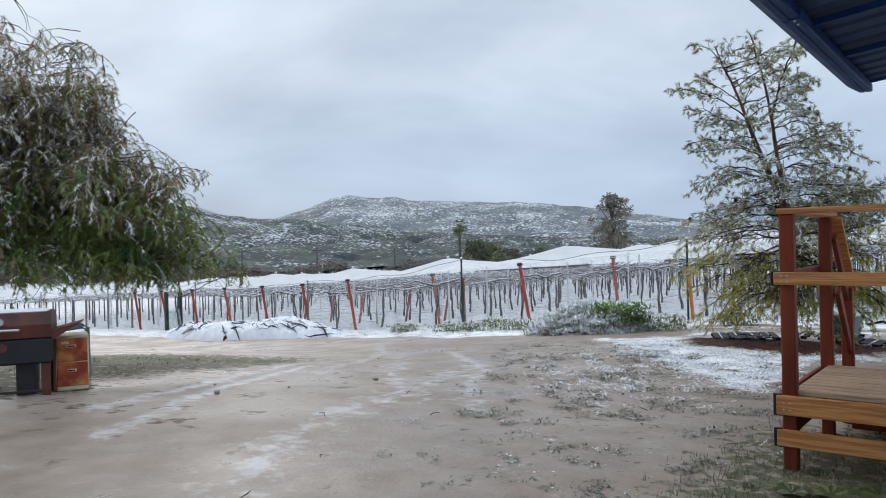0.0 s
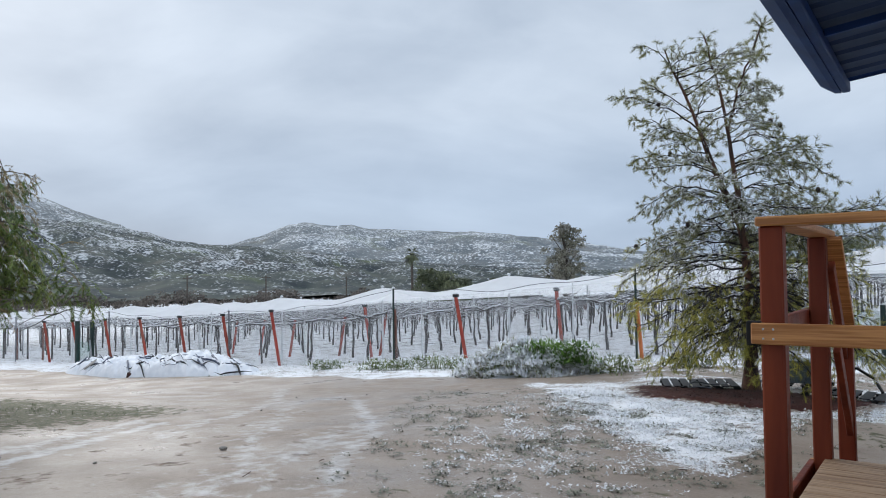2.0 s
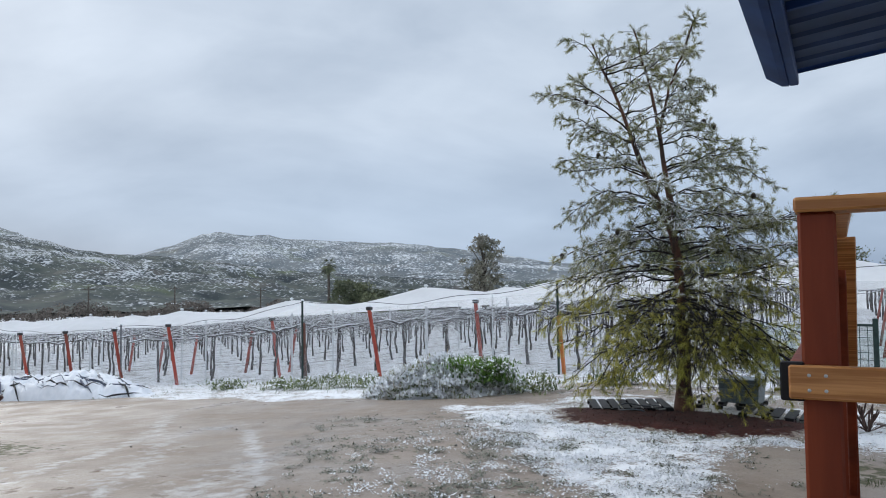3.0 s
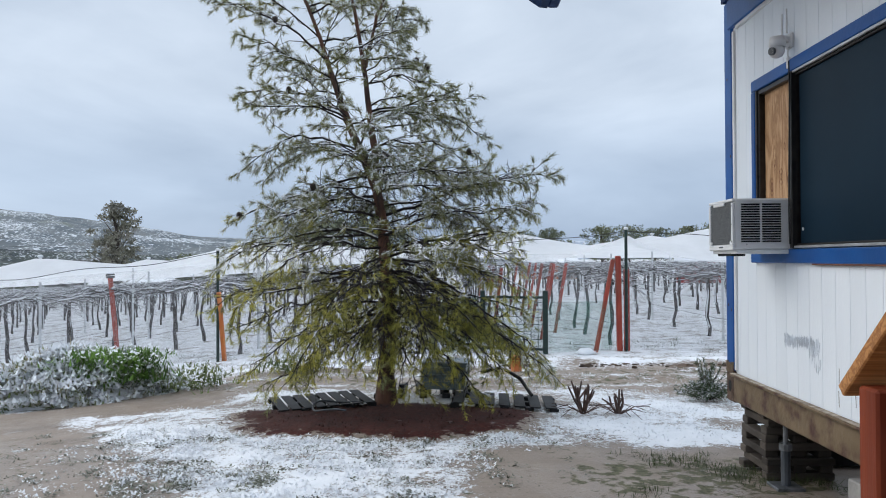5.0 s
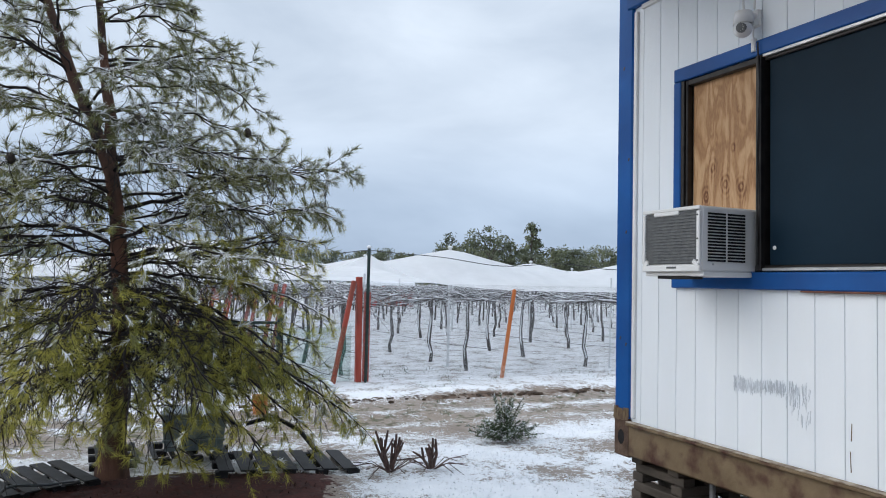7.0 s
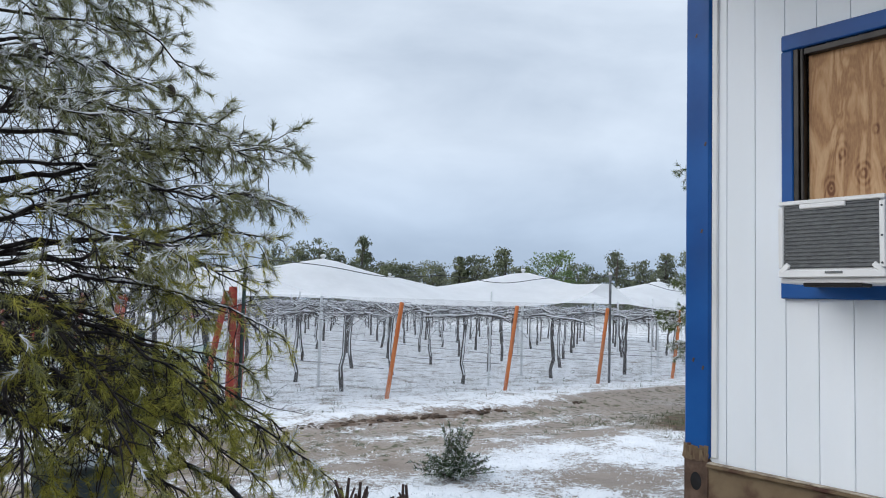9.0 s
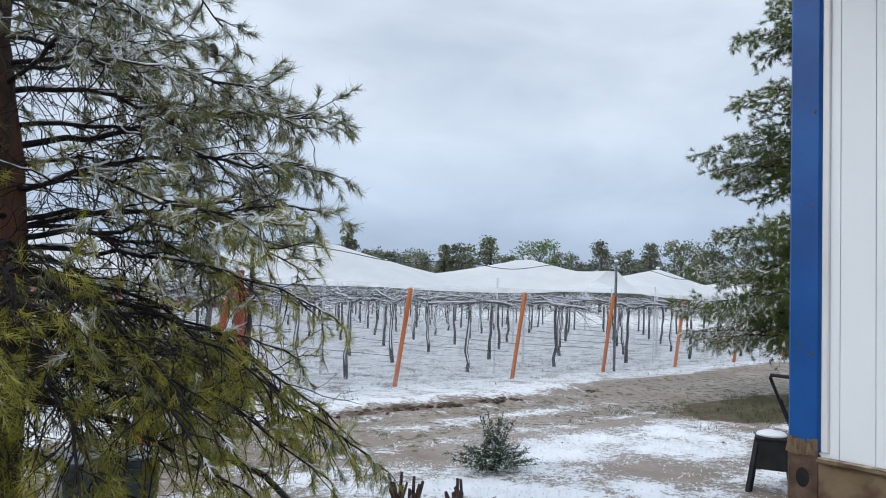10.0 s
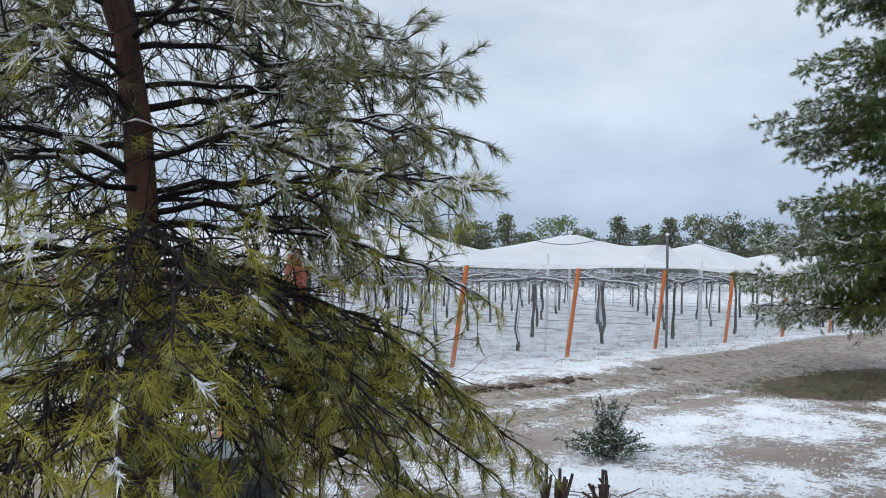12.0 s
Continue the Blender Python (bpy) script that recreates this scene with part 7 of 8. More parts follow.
# ---- deck ----
def build_deck():
    t = thing("deck", "small raised wooden deck with red posts and cedar rails", "deck", (0, 0, 0))
    xa, xb, ya, yb, zf = -1.30, -0.30, 5.66, 6.98, 0.42
    n = 10
    bw = (yb - ya) / n
    rng = np.random.default_rng(14)
    for k in range(n):
        part("deck_board", Geo().box((xa + xb) / 2 + 0.02, ya + bw * (k + 0.5), zf - 0.019, xb - xa + 0.0, bw - 0.006, 0.038, None, 0.005), M_DECKING, t)
    for y, lab in ((ya - 0.06, "cedar rim board"), (yb + 0.06, "cedar rim board")):
        part("rim_board", Geo().box((xa + xb) / 2 - 0.02, y, zf - 0.10, xb - xa + 0.10, 0.038, 0.14, None, 0.005), M_CEDAR, t, lab)
        part("rim_board", Geo().box((xa + xb) / 2 - 0.02, y, zf - 0.335, xb - xa + 0.10, 0.038, 0.12, None, 0.005), M_CEDAR, t, "lower cedar board")
    for z, h in ((zf - 0.10, 0.14), (zf - 0.335, 0.12), (1.225, 0.09)):
        part("side_board", Geo().box(xa - 0.055, (ya + yb) / 2, z, 0.038, yb - ya + 0.10, h, None, 0.005), M_REDWOOD, t, "red stained side board")
        part("end_cap", Geo().box(xa - 0.062, ya - 0.055, z, 0.06, 0.03, h + 0.015, None, 0.004), M_BLACK, t, "black bracket at the board end")
    for x in (-1.0, -0.6):
        part("joist", Geo().box(x, (ya + yb) / 2, zf - 0.11, 0.04, yb - ya, 0.13), M_REDWOOD, t)
    posts = [(xa + 0.01, ya, 1.685), (xa + 0.01, yb, 1.685), (xb, ya, 1.685), (xb, yb, 1.685)]
    for x, y, zt in posts:
        zg = gz(x, y) - 0.05
        part("post", Geo().box(x, y, (zg + zt) / 2, 0.095, 0.095, zt - zg, None, 0.008), M_REDWOOD, t, "red stained timber post")
    part("top_rail", Geo().box((xa + xb) / 2 + 0.01, ya - 0.01, 1.705, xb - xa + 0.11, 0.135, 0.04, None, 0.006), M_CEDAR, t)
    part("top_rail", Geo().box(xa + 0.03, (ya + yb) / 2 + 0.08, 1.705, 0.135, yb - ya - 0.05, 0.036, None, 0.006), M_CEDAR, t)
    part("mid_rail", Geo().box((xa + xb) / 2 - 0.02, ya - 0.068, 1.225, xb - xa + 0.10, 0.038, 0.09, None, 0.005), M_CEDAR, t)
    for x in (xa - 0.02, xa + 0.02):
        for z in (1.205, 1.245, zf - 0.13, zf - 0.08):
            part("screw", Geo().blob((x, ya - 0.088 if z > 1 else ya - 0.08, z), 0.005, (1, 0.4, 1), 4, 6), M_ALU, t)
    # stairs down to the yard on the far side
    s = thing("deck_stairs", "short wooden steps with a sloping red handrail", "stairs", (0, 0, 0))
    zg = gz(-0.9, 8.0)
    rise = (zf - zg) / 3
    for k in range(2):
        zt = zf - rise * (k + 1)
        part("tread", Geo().box((xa + xb) / 2 + 0.03, yb + 0.09 + 0.28 * (k + 0.5), zt - 0.019, xb - xa - 0.16, 0.27, 0.038, None, 0.005), M_DECKING, s)
        part("riser", Geo().box((xa + xb) / 2 + 0.03, yb + 0.09 + 0.28 * (k + 1) - 0.02, (zt - 0.038 + zg - 0.03) / 2, xb - xa - 0.20, 0.03, zt - 0.038 - zg + 0.03, None, 0.004), M_REDWOOD, s)
    for x in (xa + 0.07, xb - 0.02):
        part("newel", Geo().box(x, yb + 0.62, (zg - 0.06 + 1.05) / 2, 0.095, 0.095, 1.05 - zg + 0.06, None, 0.008), M_REDWOOD, s, "red newel post")
        part("handrail", Geo().beam((x, yb + 0.06, 1.68), (x, yb + 0.74, 1.02), 0.12, 0.04), M_CEDAR, s, "sloping cedar handrail")
        part("brace", Geo().beam((x, yb + 0.05, 1.52), (x, yb + 0.60, 0.955), 0.038, 0.085), M_REDWOOD, s)
        part("brace", Geo().beam((x + 0.02, yb + 0.05, 1.05), (x + 0.02, yb + 0.60, 0.47), 0.038, 0.085), M_REDWOOD, s)
        part("stringer", Geo().beam((x, yb + 0.10, zf - 0.12), (x, yb + 0.62, zg + 0.08), 0.04, 0.18), M_REDWOOD, s)


build_deck()


# ---- smoker, cabinet and frame by the pepper tree ----
def build_smoker():
    x, y = -9.46, 4.02
    t = thing("barbecue_smoker", "large black and rust-brown offset smoker on steel legs", "barbecue", (x, y, gz(x, y)), rz=60)
    part("firebox", Geo().box(-0.62, 0, 0.545, 1.5, 0.60, 0.31, None, 0.025), M_SMOKER, t)
    g = Geo()
    prof = [(-0.30, 0.705), (-0.31, 0.86), (-0.25, 1.00), (0.25, 1.00), (0.31, 0.86), (0.30, 0.705)]
    v = [(xx, a, b) for xx in (-1.37, 0.13) for a, b in prof]
    m = len(prof)
    g.add(v, [tuple(range(m)), tuple(range(2 * m - 1, m - 1, -1))] + [(k, m + k, m + (k + 1) % m, (k + 1) % m) for k in range(m)])
    part("lid", g, M_SMOKER_RUST, t, "rust-brown hinged lid")
    part("lid_snow", Geo().box(-0.62, 0, 1.012, 1.4, 0.44, 0.03, None, 0.012), M_SNOW, t)
    part("thermometer", Geo().tube([(-0.40, -0.29, 0.905), (-0.40, -0.33, 0.905)], 0.042, 14), M_ALU, t, "round chrome thermometer")
    part("handle", Geo().tube([(-0.52, -0.30, 0.80), (-0.52, -0.36, 0.81), (-0.20, -0.36, 0.81), (-0.20, -0.30, 0.80)], 0.016, 6), M_ALU, t, "bent steel handle")
    part("vent", Geo().tube([(-0.38, -0.298, 0.60), (-0.38, -0.312, 0.60)], 0.05, 14), M_SMOKER_RUST, t)
    g = Geo()
    g.add([(0.13, -0.28, 0.78), (0.46, -0.24, 0.86), (0.46, 0.24, 0.86), (0.13, 0.28, 0.78), (0.13, -0.28, 0.66), (0.13, 0.28, 0.66)], [(0, 1, 2, 3), (4, 1, 0), (3, 2, 5), (4, 5, 2, 1), (0, 3, 5, 4)])
    part("side_shelf", g, M_SMOKER_RUST, t, "flared rusty side shelf")
    for lx in (-1.30, 0.06):
        for ly in (-0.24, 0.24):
            part("leg", Geo().box(lx, ly, 0.19, 0.08 if ly > 0 else 0.10, 0.05, 0.44, None, 0.006), M_SMOKER_RUST if lx > 0 else M_SMOKER, t)
    part("plinth", Geo().box(-0.17, 0.02, 0.19, 0.20, 0.34, 0.42, None, 0.01), M_SMOKER, t)
    for k in range(4):
        part("strut", Geo().tube([(-0.52 - k * 0.11, -0.12, 0.40), (-0.50 - k * 0.12, -0.12, 0.01)], 0.018, 6), M_STEEL, t)
    part("lower_bar", Geo().box(-0.62, -0.22, 0.06, 1.3, 0.03, 0.03, None, 0.004), M_SMOKER, t)


build_smoker()


def build_cabinet():
    x, y = -9.38, 4.34
    t = thing("filing_cabinet", "rusted orange two-drawer filing cabinet with cream edges", "filing cabinet", (x, y, gz(x, y)), rz=66)
    part("body", Geo().box(0, 0.26, 0.335, 0.38, 0.52, 0.69, None, 0.008), M_CREAM, t, "cream enamel body with rust")
    for k in range(2):
        z = 0.20 + 0.305 * k
        d = part("drawer", Geo().box(0, -0.008, z, 0.345, 0.02, 0.29, None, 0.006), M_RUST, t, "rusty orange drawer front")
        part("handle", Geo().box(-0.01, -0.024, z + 0.05, 0.11, 0.016, 0.035, None, 0.004), M_CREAM, d, "pressed cream pull")
        # Black bar on the pull, painted shade of its slot.
        part("pull_slot", Geo().box(-0.01, -0.033, z + 0.05, 0.08, 0.004, 0.014), M_BLACK, d)
    part("label_holder", Geo().box(-0.08, -0.021, 0.60, 0.09, 0.008, 0.035, None, 0.002), M_CREAM, t)
    part("kick_plate", Geo().box(0, -0.006, 0.025, 0.36, 0.016, 0.045, None, 0.003), M_CREAM, t)
    part("side_panel", Geo().box(-0.2, 0.02, 0.345, 0.035, 0.12, 0.69, None, 0.004), M_SMOKER_RUST, t, "brown side edge")
    g = thing("tube_frame", "bent grey steel tube frame behind the cabinet", "metal frame", (-9.90, 4.60, gz(-9.90, 4.60)), rz=62)
    for yy in (0.0, 0.35):
        part("hoop", Geo().tube([(-0.45, yy, 0.02), (-0.45, yy, 0.64), (-0.40, yy, 0.70), (0.10, yy, 0.76), (0.16, yy, 0.72), (0.17, yy, 0.02)], 0.024, 8), M_STEEL, g, smooth=True)
    part("crossbar", Geo().tube([(0.17, 0, 0.48), (0.17, 0.35, 0.48)], 0.018, 6), M_STEEL, g)
    part("crossbar", Geo().tube([(-0.45, 0, 0.45), (-0.45, 0.35, 0.45)], 0.018, 6), M_STEEL, g)


build_cabinet()


# ---- tarp heap and weed pile ----
def heap(name, label, cat, cx, cy, rx, ry, h, rz, mat, seed, fold, res=0.09, sharp=3.6, lobes=()):
    rng = np.random.default_rng(seed)
    xs, ys = np.arange(-rx, rx + 0.01, res), np.arange(-ry, ry + 0.01, res)
    X, Y = np.meshgrid(xs, ys)
    d = np.hypot(X / rx, Y / ry)
    Z = h * np.clip(1 - d ** sharp, 0, 1) ** 0.75
    for lx, lw, lh in lobes:
        Z += lh * np.exp(-((X - lx) / lw) ** 2) * np.clip(1 - d ** 2, 0, 1)
    for i in range(Z.shape[0]):
        for j in range(Z.shape[1]):
            p = Vector((X[i, j] + seed, Y[i, j], 0))
            q = Vector((X[i, j] * 1.1 + seed, Y[i, j] * 1.9 + X[i, j] * 0.9, 0))
            edge = min(1.0, 6 * max(0.0, 1 - d[i, j]))
            crease = abs(noise.noise(q * 1.5)) + 0.55 * abs(noise.noise(Vector((q.x * 2.2 + q.y * 3.1, q.y * 1.2 - q.x * 0.8, 5.0)))) + 0.30 * abs(noise.noise(q * 6.5))
            Z[i, j] += edge * (fold * (0.75 - crease) * 1.5 + 0.3 * fold * noise.noise(p * 6))
    t = thing(name, label, cat, (cx, cy, gz(cx, cy)), rz)
    n, m = len(xs), len(ys)
    keep = (d < 1.0)
    c, s = math.cos(radians(rz)), math.sin(radians(rz))
    G0 = ground_z(cx + X * c - Y * s, cy + X * s + Y * c) - gz(cx, cy)
    idx = np.arange(n * m).reshape(m, n)
    g = Geo()
    g.v, g.n = [np.stack([X, Y, Z - 0.30 * d ** 6 + G0], -1).reshape(-1, 3)], n * m
    q = np.stack([idx[:-1, :-1], idx[:-1, 1:], idx[1:, 1:], idx[1:, :-1]], -1).reshape(-1, 4)
    ok = keep.ravel()[q].all(1)
    g.f = q[ok].tolist()
    return t, g, X, Y, Z - 0.10 * d ** 6 + G0


t, g, X, Y, Z = heap("tarp_pile", "long heap of crumpled white tarps with dark blue folds and snow", "tarp", -23.8, 17.6, 6.2, 1.3, 0.36, -2, M_TARP, 3, 0.20, lobes=((-3.4, 1.2, 0.20), (-0.6, 1.0, 0.16), (2.6, 1.4, 0.30)), res=0.055)
part("tarp", g, M_TARP, t, smooth=True)
rng_t = np.random.default_rng(19)
for k in range(48):
    x, y = rng_t.uniform(-4.9, 5.0), rng_t.uniform(-1.0, 0.2)
    if (x / 5.9) ** 2 + (y / 1.25) ** 2 > 0.8:
        continue
    pts = []
    for q in range(6):
        xx, yy = x + q * 0.24, y + 0.03 * math.sin(q + k) + (q - 2) * (0.10 * math.sin(k * 2.3))
        i, j = int(np.clip(round((yy + 1.3) / 0.055), 0, Z.shape[0] - 1)), int(np.clip(round((xx + 6.2) / 0.055), 0, Z.shape[1] - 1))
        pts.append((xx, yy, Z[i, j] + 0.004))
    part("fold", Geo().tube(pts, np.array((0.006, 0.03, 0.05, 0.045, 0.03, 0.006)) * rng_t.uniform(0.15, 0.8), 5), M_TARP_BLUE if k % 3 else M_BLACK, t, "dark blue fold of tarp", True)
part("scrap", Geo().box(0.6, -1.0, 0.10, 0.45, 0.3, 0.22, pose(0, 0, 0, 10, 20, 30), 0.02), M_SMOKER_RUST, t, "brown scrap under the tarp")
part("scrap", Geo().box(-2.6, -0.85, 0.28, 0.5, 0.25, 0.05, pose(0, 0, 0, 30, -30, 20), 0.01), M_CONC, t, "grey board on the tarp")


def leaves_at(P, rng, per, size, up=0.5, wide=0.5, spread=0.05, rise=0.1):
    """Leaf triangles sprouting from the points P."""
    b = np.repeat(P, per, axis=0) + rng.normal(0, spread, (len(P) * per, 3)) * (1, 1, 0.3)
    d = rng.normal(size=b.shape)
    d[:, 2] = np.abs(d[:, 2]) * up + rise
    d /= np.linalg.norm(d, axis=1)[:, None]
    side = np.cross(d, (0, 0, 1.0))
    side /= np.linalg.norm(side, axis=1)[:, None] + 1e-9
    s = size * (0.5 + rng.random(len(b)))[:, None]
    return np.stack([b - side * s * wide * 0.5, b + side * s * wide * 0.5, b + d * s], 1)


def snow_caps(tris, rng, size):
    """Small level patches of snow lying on leaves."""
    c = tris.mean(1) * 0.35 + tris[:, 2] * 0.65 + (0, 0, 0.016)
    a = rng.random(len(c))[:, None] * 2 * math.pi + np.array((0, 2.1, 4.2))
    s = size * (0.6 + 0.8 * rng.random(len(c)))[:, None]
    return np.stack([c[:, :1] + np.cos(a) * s, c[:, 1:2] + np.sin(a) * s, c[:, 2:] + rng.normal(0, 0.55, a.shape) * s], 2)


def weed_pile():
    cx, cy = -8.35, 16.6
    t, g, X, Y, Z = heap("weed_pile", "mound of pulled green weeds covered with snow", "weed pile", cx, cy, 1.75, 1.25, 0.50, 4, M_LITTER, 8, 0.12, sharp=1.5, lobes=((-0.25, 0.55, 0.14), (0.8, 0.3, 0.04)))
    tagged(part("mound", g, M_SNOW, t, smooth=True), kind="stuff")
    rng = np.random.default_rng(5)
    ok = np.argwhere(np.hypot(X / 1.75, Y / 1.25) < 0.99)
    pick = ok[rng.integers(len(ok), size=3600)]
    P = np.array([(X[i, j], Y[i, j], Z[i, j]) for i, j in pick]) + rng.normal(0, 0.04, (3600, 3)) * (1, 1, 0.5) + (0, 0, 0.01)
    grn = leaves_at(P, rng, 3, 0.080, 0.7, 0.30, 0.05)
    part("greenery", tri_mesh("greenery", grn, M_WEED), M_WEED, t)
    part("straw", tri_mesh("straw", leaves_at(P[:500], rng, 5, 0.16, 0.5, 0.07), M_STRAW), M_STRAW, t, "dry straw stalks")
    laden = np.array([noise.noise(Vector(p) * 2.6) for p in P]) > -0.34
    part("snow", tri_mesh("snow", leaves_at(P[laden] + (0, 0, 0.034), rng, 6, 0.080, 0.7, 0.60, 0.05, 0.10), M_SNOW), M_SNOW, t, "snow on the weeds")
    # fresh green clumps on the pile's edge
    for k, (x, y, h) in enumerate(((-7.80, 16.2, 0.44), (-7.10, 16.1, 0.40), (-6.3, 16.5, 0.30), (-11.6, 18.4, 0.26), (-12.6, 18.6, 0.30), (-14.4, 18.6, 0.22), (-5.2, 17.9, 0.22), (-10.4, 17.6, 0.2), (-13.4, 18.2, 0.24), (-16.4, 18.6, 0.24))):
        c = thing("weed_clump", "leafy green weed clump poking through the snow", "weeds", (x, y, gz(x, y) + (0.24 if k < 2 else 0.0)), group="weed clumps")
        wd = 0.19 if k < 2 else 0.26
        n = 330 if k < 2 else 110
        P = np.stack([rng.normal(0, wd, n), rng.normal(0, wd, n), rng.random(n) * h], 1)
        fol = leaves_at(P, rng, 5, 0.10, 1.4, 0.28)
        cov = snow_caps(fol[rng.random(len(fol)) < (0.28 if k < 2 else 0.55)], rng, 0.030)
        tagged(part("foliage", tri_mesh("foliage", fol, M_WEED_FRESH if k < 2 else M_WEED), M_WEED, c), kind="stuff")
        g = Geo()
        for q in range(12):
            a = rng.normal(0, 0.12, 2)
            g.tube([(a[0] * 0.4, a[1] * 0.4, -0.05), (a[0], a[1], h * 0.6), (a[0] * 1.5, a[1] * 1.5, h)], 0.005, 3, False)
        tagged(part("stalk", g, M_WEED, c), kind="stuff")
        tagged(part("snow", tri_mesh("snow", cov, M_SNOW), M_SNOW, c), kind="stuff")


weed_pile()


# ---- round the pine ----
def pallet(x, y, rz, tilt, label, n=8, w=1.15, d=0.95, dz=0.0, roll=0.0, slat=0.30):
    t = thing("plastic_pallet", label, "pallet", (x, y, gz(x, y) + 0.03 + dz), rz, group="black pallets", rx=roll, ry=tilt)
    for k in range(n):
        part("slat", Geo().box(-w / 2 + w * (k + 0.5) / n, 0, 0.062, w / n * slat, d, 0.014, None, 0.003), M_BLACK, t)
    for k in (-1, 0, 1):
        for j in range(5):
            part("block", Geo().box((j - 2) * (w - 0.10) / 4, k * (d / 2 - 0.05), 0.027, 0.10, 0.09, 0.056, None, 0.006), M_BLACK, t)
    return t


pallet(-1.85, 14.35, -3, 3, "black slatted pallet lying beside the pine, lightly snowed", 7, 1.25, 0.75, slat=0.72)
pallet(-4.05, 14.35, 22, -1, "black slatted pallet leaning at the mulch edge", 8, 1.15, 0.85, slat=0.78)
pallet(-2.85, 15.15, 2, 0, "black slatted pallet under the grey tote", 8, 1.25, 0.8, 0.02)


def build_tote():
    t = thing("storage_tote", "grey-green plastic tote standing on a pallet under the pine", "tote", (-2.55, 15.1, gz(-2.55, 15.1) + 0.03 + 0.10), rz=-8)
    g = Geo()
    a, b, h = (0.26, 0.19), (0.29, 0.215), 0.33
    v = [(sx * q[0], sy * q[1], z) for q, z in ((a, 0), (b, h)) for sx, sy in ((-1, -1), (1, -1), (1, 1), (-1, 1))]
    g.add(v, [(3, 2, 1, 0), (4, 5, 6, 7)] + [(k, (k + 1) % 4, 4 + (k + 1) % 4, 4 + k) for k in range(4)])
    part("bin", g, M_TOTE, t)
    part("lid", Geo().box(0, 0, h + 0.010, 0.61, 0.46, 0.026, None, 0.008), M_TOTE, t, "flat lid with a rim")
    for z in (0.10, 0.19, 0.28):
        part("rib", Geo().box(0, -0.205 - 0.03 * z / 0.4, z, 0.56, 0.016, 0.022, None, 0.004), M_TOTE, t)
    for s in (-0.2, 0, 0.2):
        part("rib", Geo().box(s, -0.20, 0.165, 0.018, 0.018, 0.27, pose(0, 0, 0, -4), 0.004), M_TOTE, t)


build_tote()


def garden_hose():
    single("garden_hose", Geo().tube([(-3.75 + 0.28 * math.cos(a), 13.75 + 0.30 * math.sin(a), gz(-3.7, 13.7) + 0.125 + 0.02 * math.sin(3 * a)) for a in np.linspace(0.6, 5.2, 24)], 0.011, 6),
           M_STEEL, "grey hose loop lying on the mulch", "hose", smooth=True)
    single("black_pipe", Geo().tube([(-2.1, 14.9, gz(-2, 15) + 0.35), (-1.85, 14.85, gz(-2, 15) + 0.42), (-1.62, 14.7, gz(-2, 15) + 0.30), (-1.50, 14.5, gz(-2, 15) + 0.13)], 0.022, 7),
           M_BLACK, "curved black poly pipe beside the tote", "pipe", smooth=True)


garden_hose()


def cut_shrub(x, y, n, seed, h):
    rng = np.random.default_rng(seed)
    t = thing("cut_shrub", "hard-pruned shrub of dark stubs in the snow", "shrub", (x, y, gz(x, y)), group="cut shrubs")
    for k in range(n):
        a, sp = rng.random() * 6.28, rng.uniform(0.1, 0.9)
        L = h * rng.uniform(0.6, 1.1)
        sp *= 0.6
        tip = (math.cos(a) * sp * L, math.sin(a) * sp * L, L * (1.1 - 0.4 * sp))
        mid = np.array((tip[0] * 0.45 + rng.normal(0, 0.02), tip[1] * 0.45, tip[2] * 0.5))
        part("stub", Geo().tube([(0, 0, -0.03), mid * 0.6, mid, tip], [0.018, 0.015, 0.013, 0.010], 6), M_STUB, t)
        fork = mid + np.array((rng.normal(0, 0.06), rng.normal(0, 0.05), L * rng.uniform(0.25, 0.42)))
        part("stub", Geo().tube([mid * 0.9, (mid + fork) / 2 + (0.01, 0, 0), fork], [0.011, 0.010, 0.008], 5), M_STUB, t)
    g = Geo()
    for k in range(16):
        a = rng.random() * 6.28
        g.tube([(0, 0, 0), (math.cos(a) * 0.18, math.sin(a) * 0.18, 0.1), (math.cos(a) * 0.36, math.sin(a) * 0.36, rng.uniform(0.0, 0.14))], 0.004, 3, False)
    tagged(part("brushwood", g, M_STUB, t), kind="stuff")


cut_shrub(-0.98, 13.88, 8, 2, 0.36)
cut_shrub(-0.60, 13.82, 6, 6, 0.27)


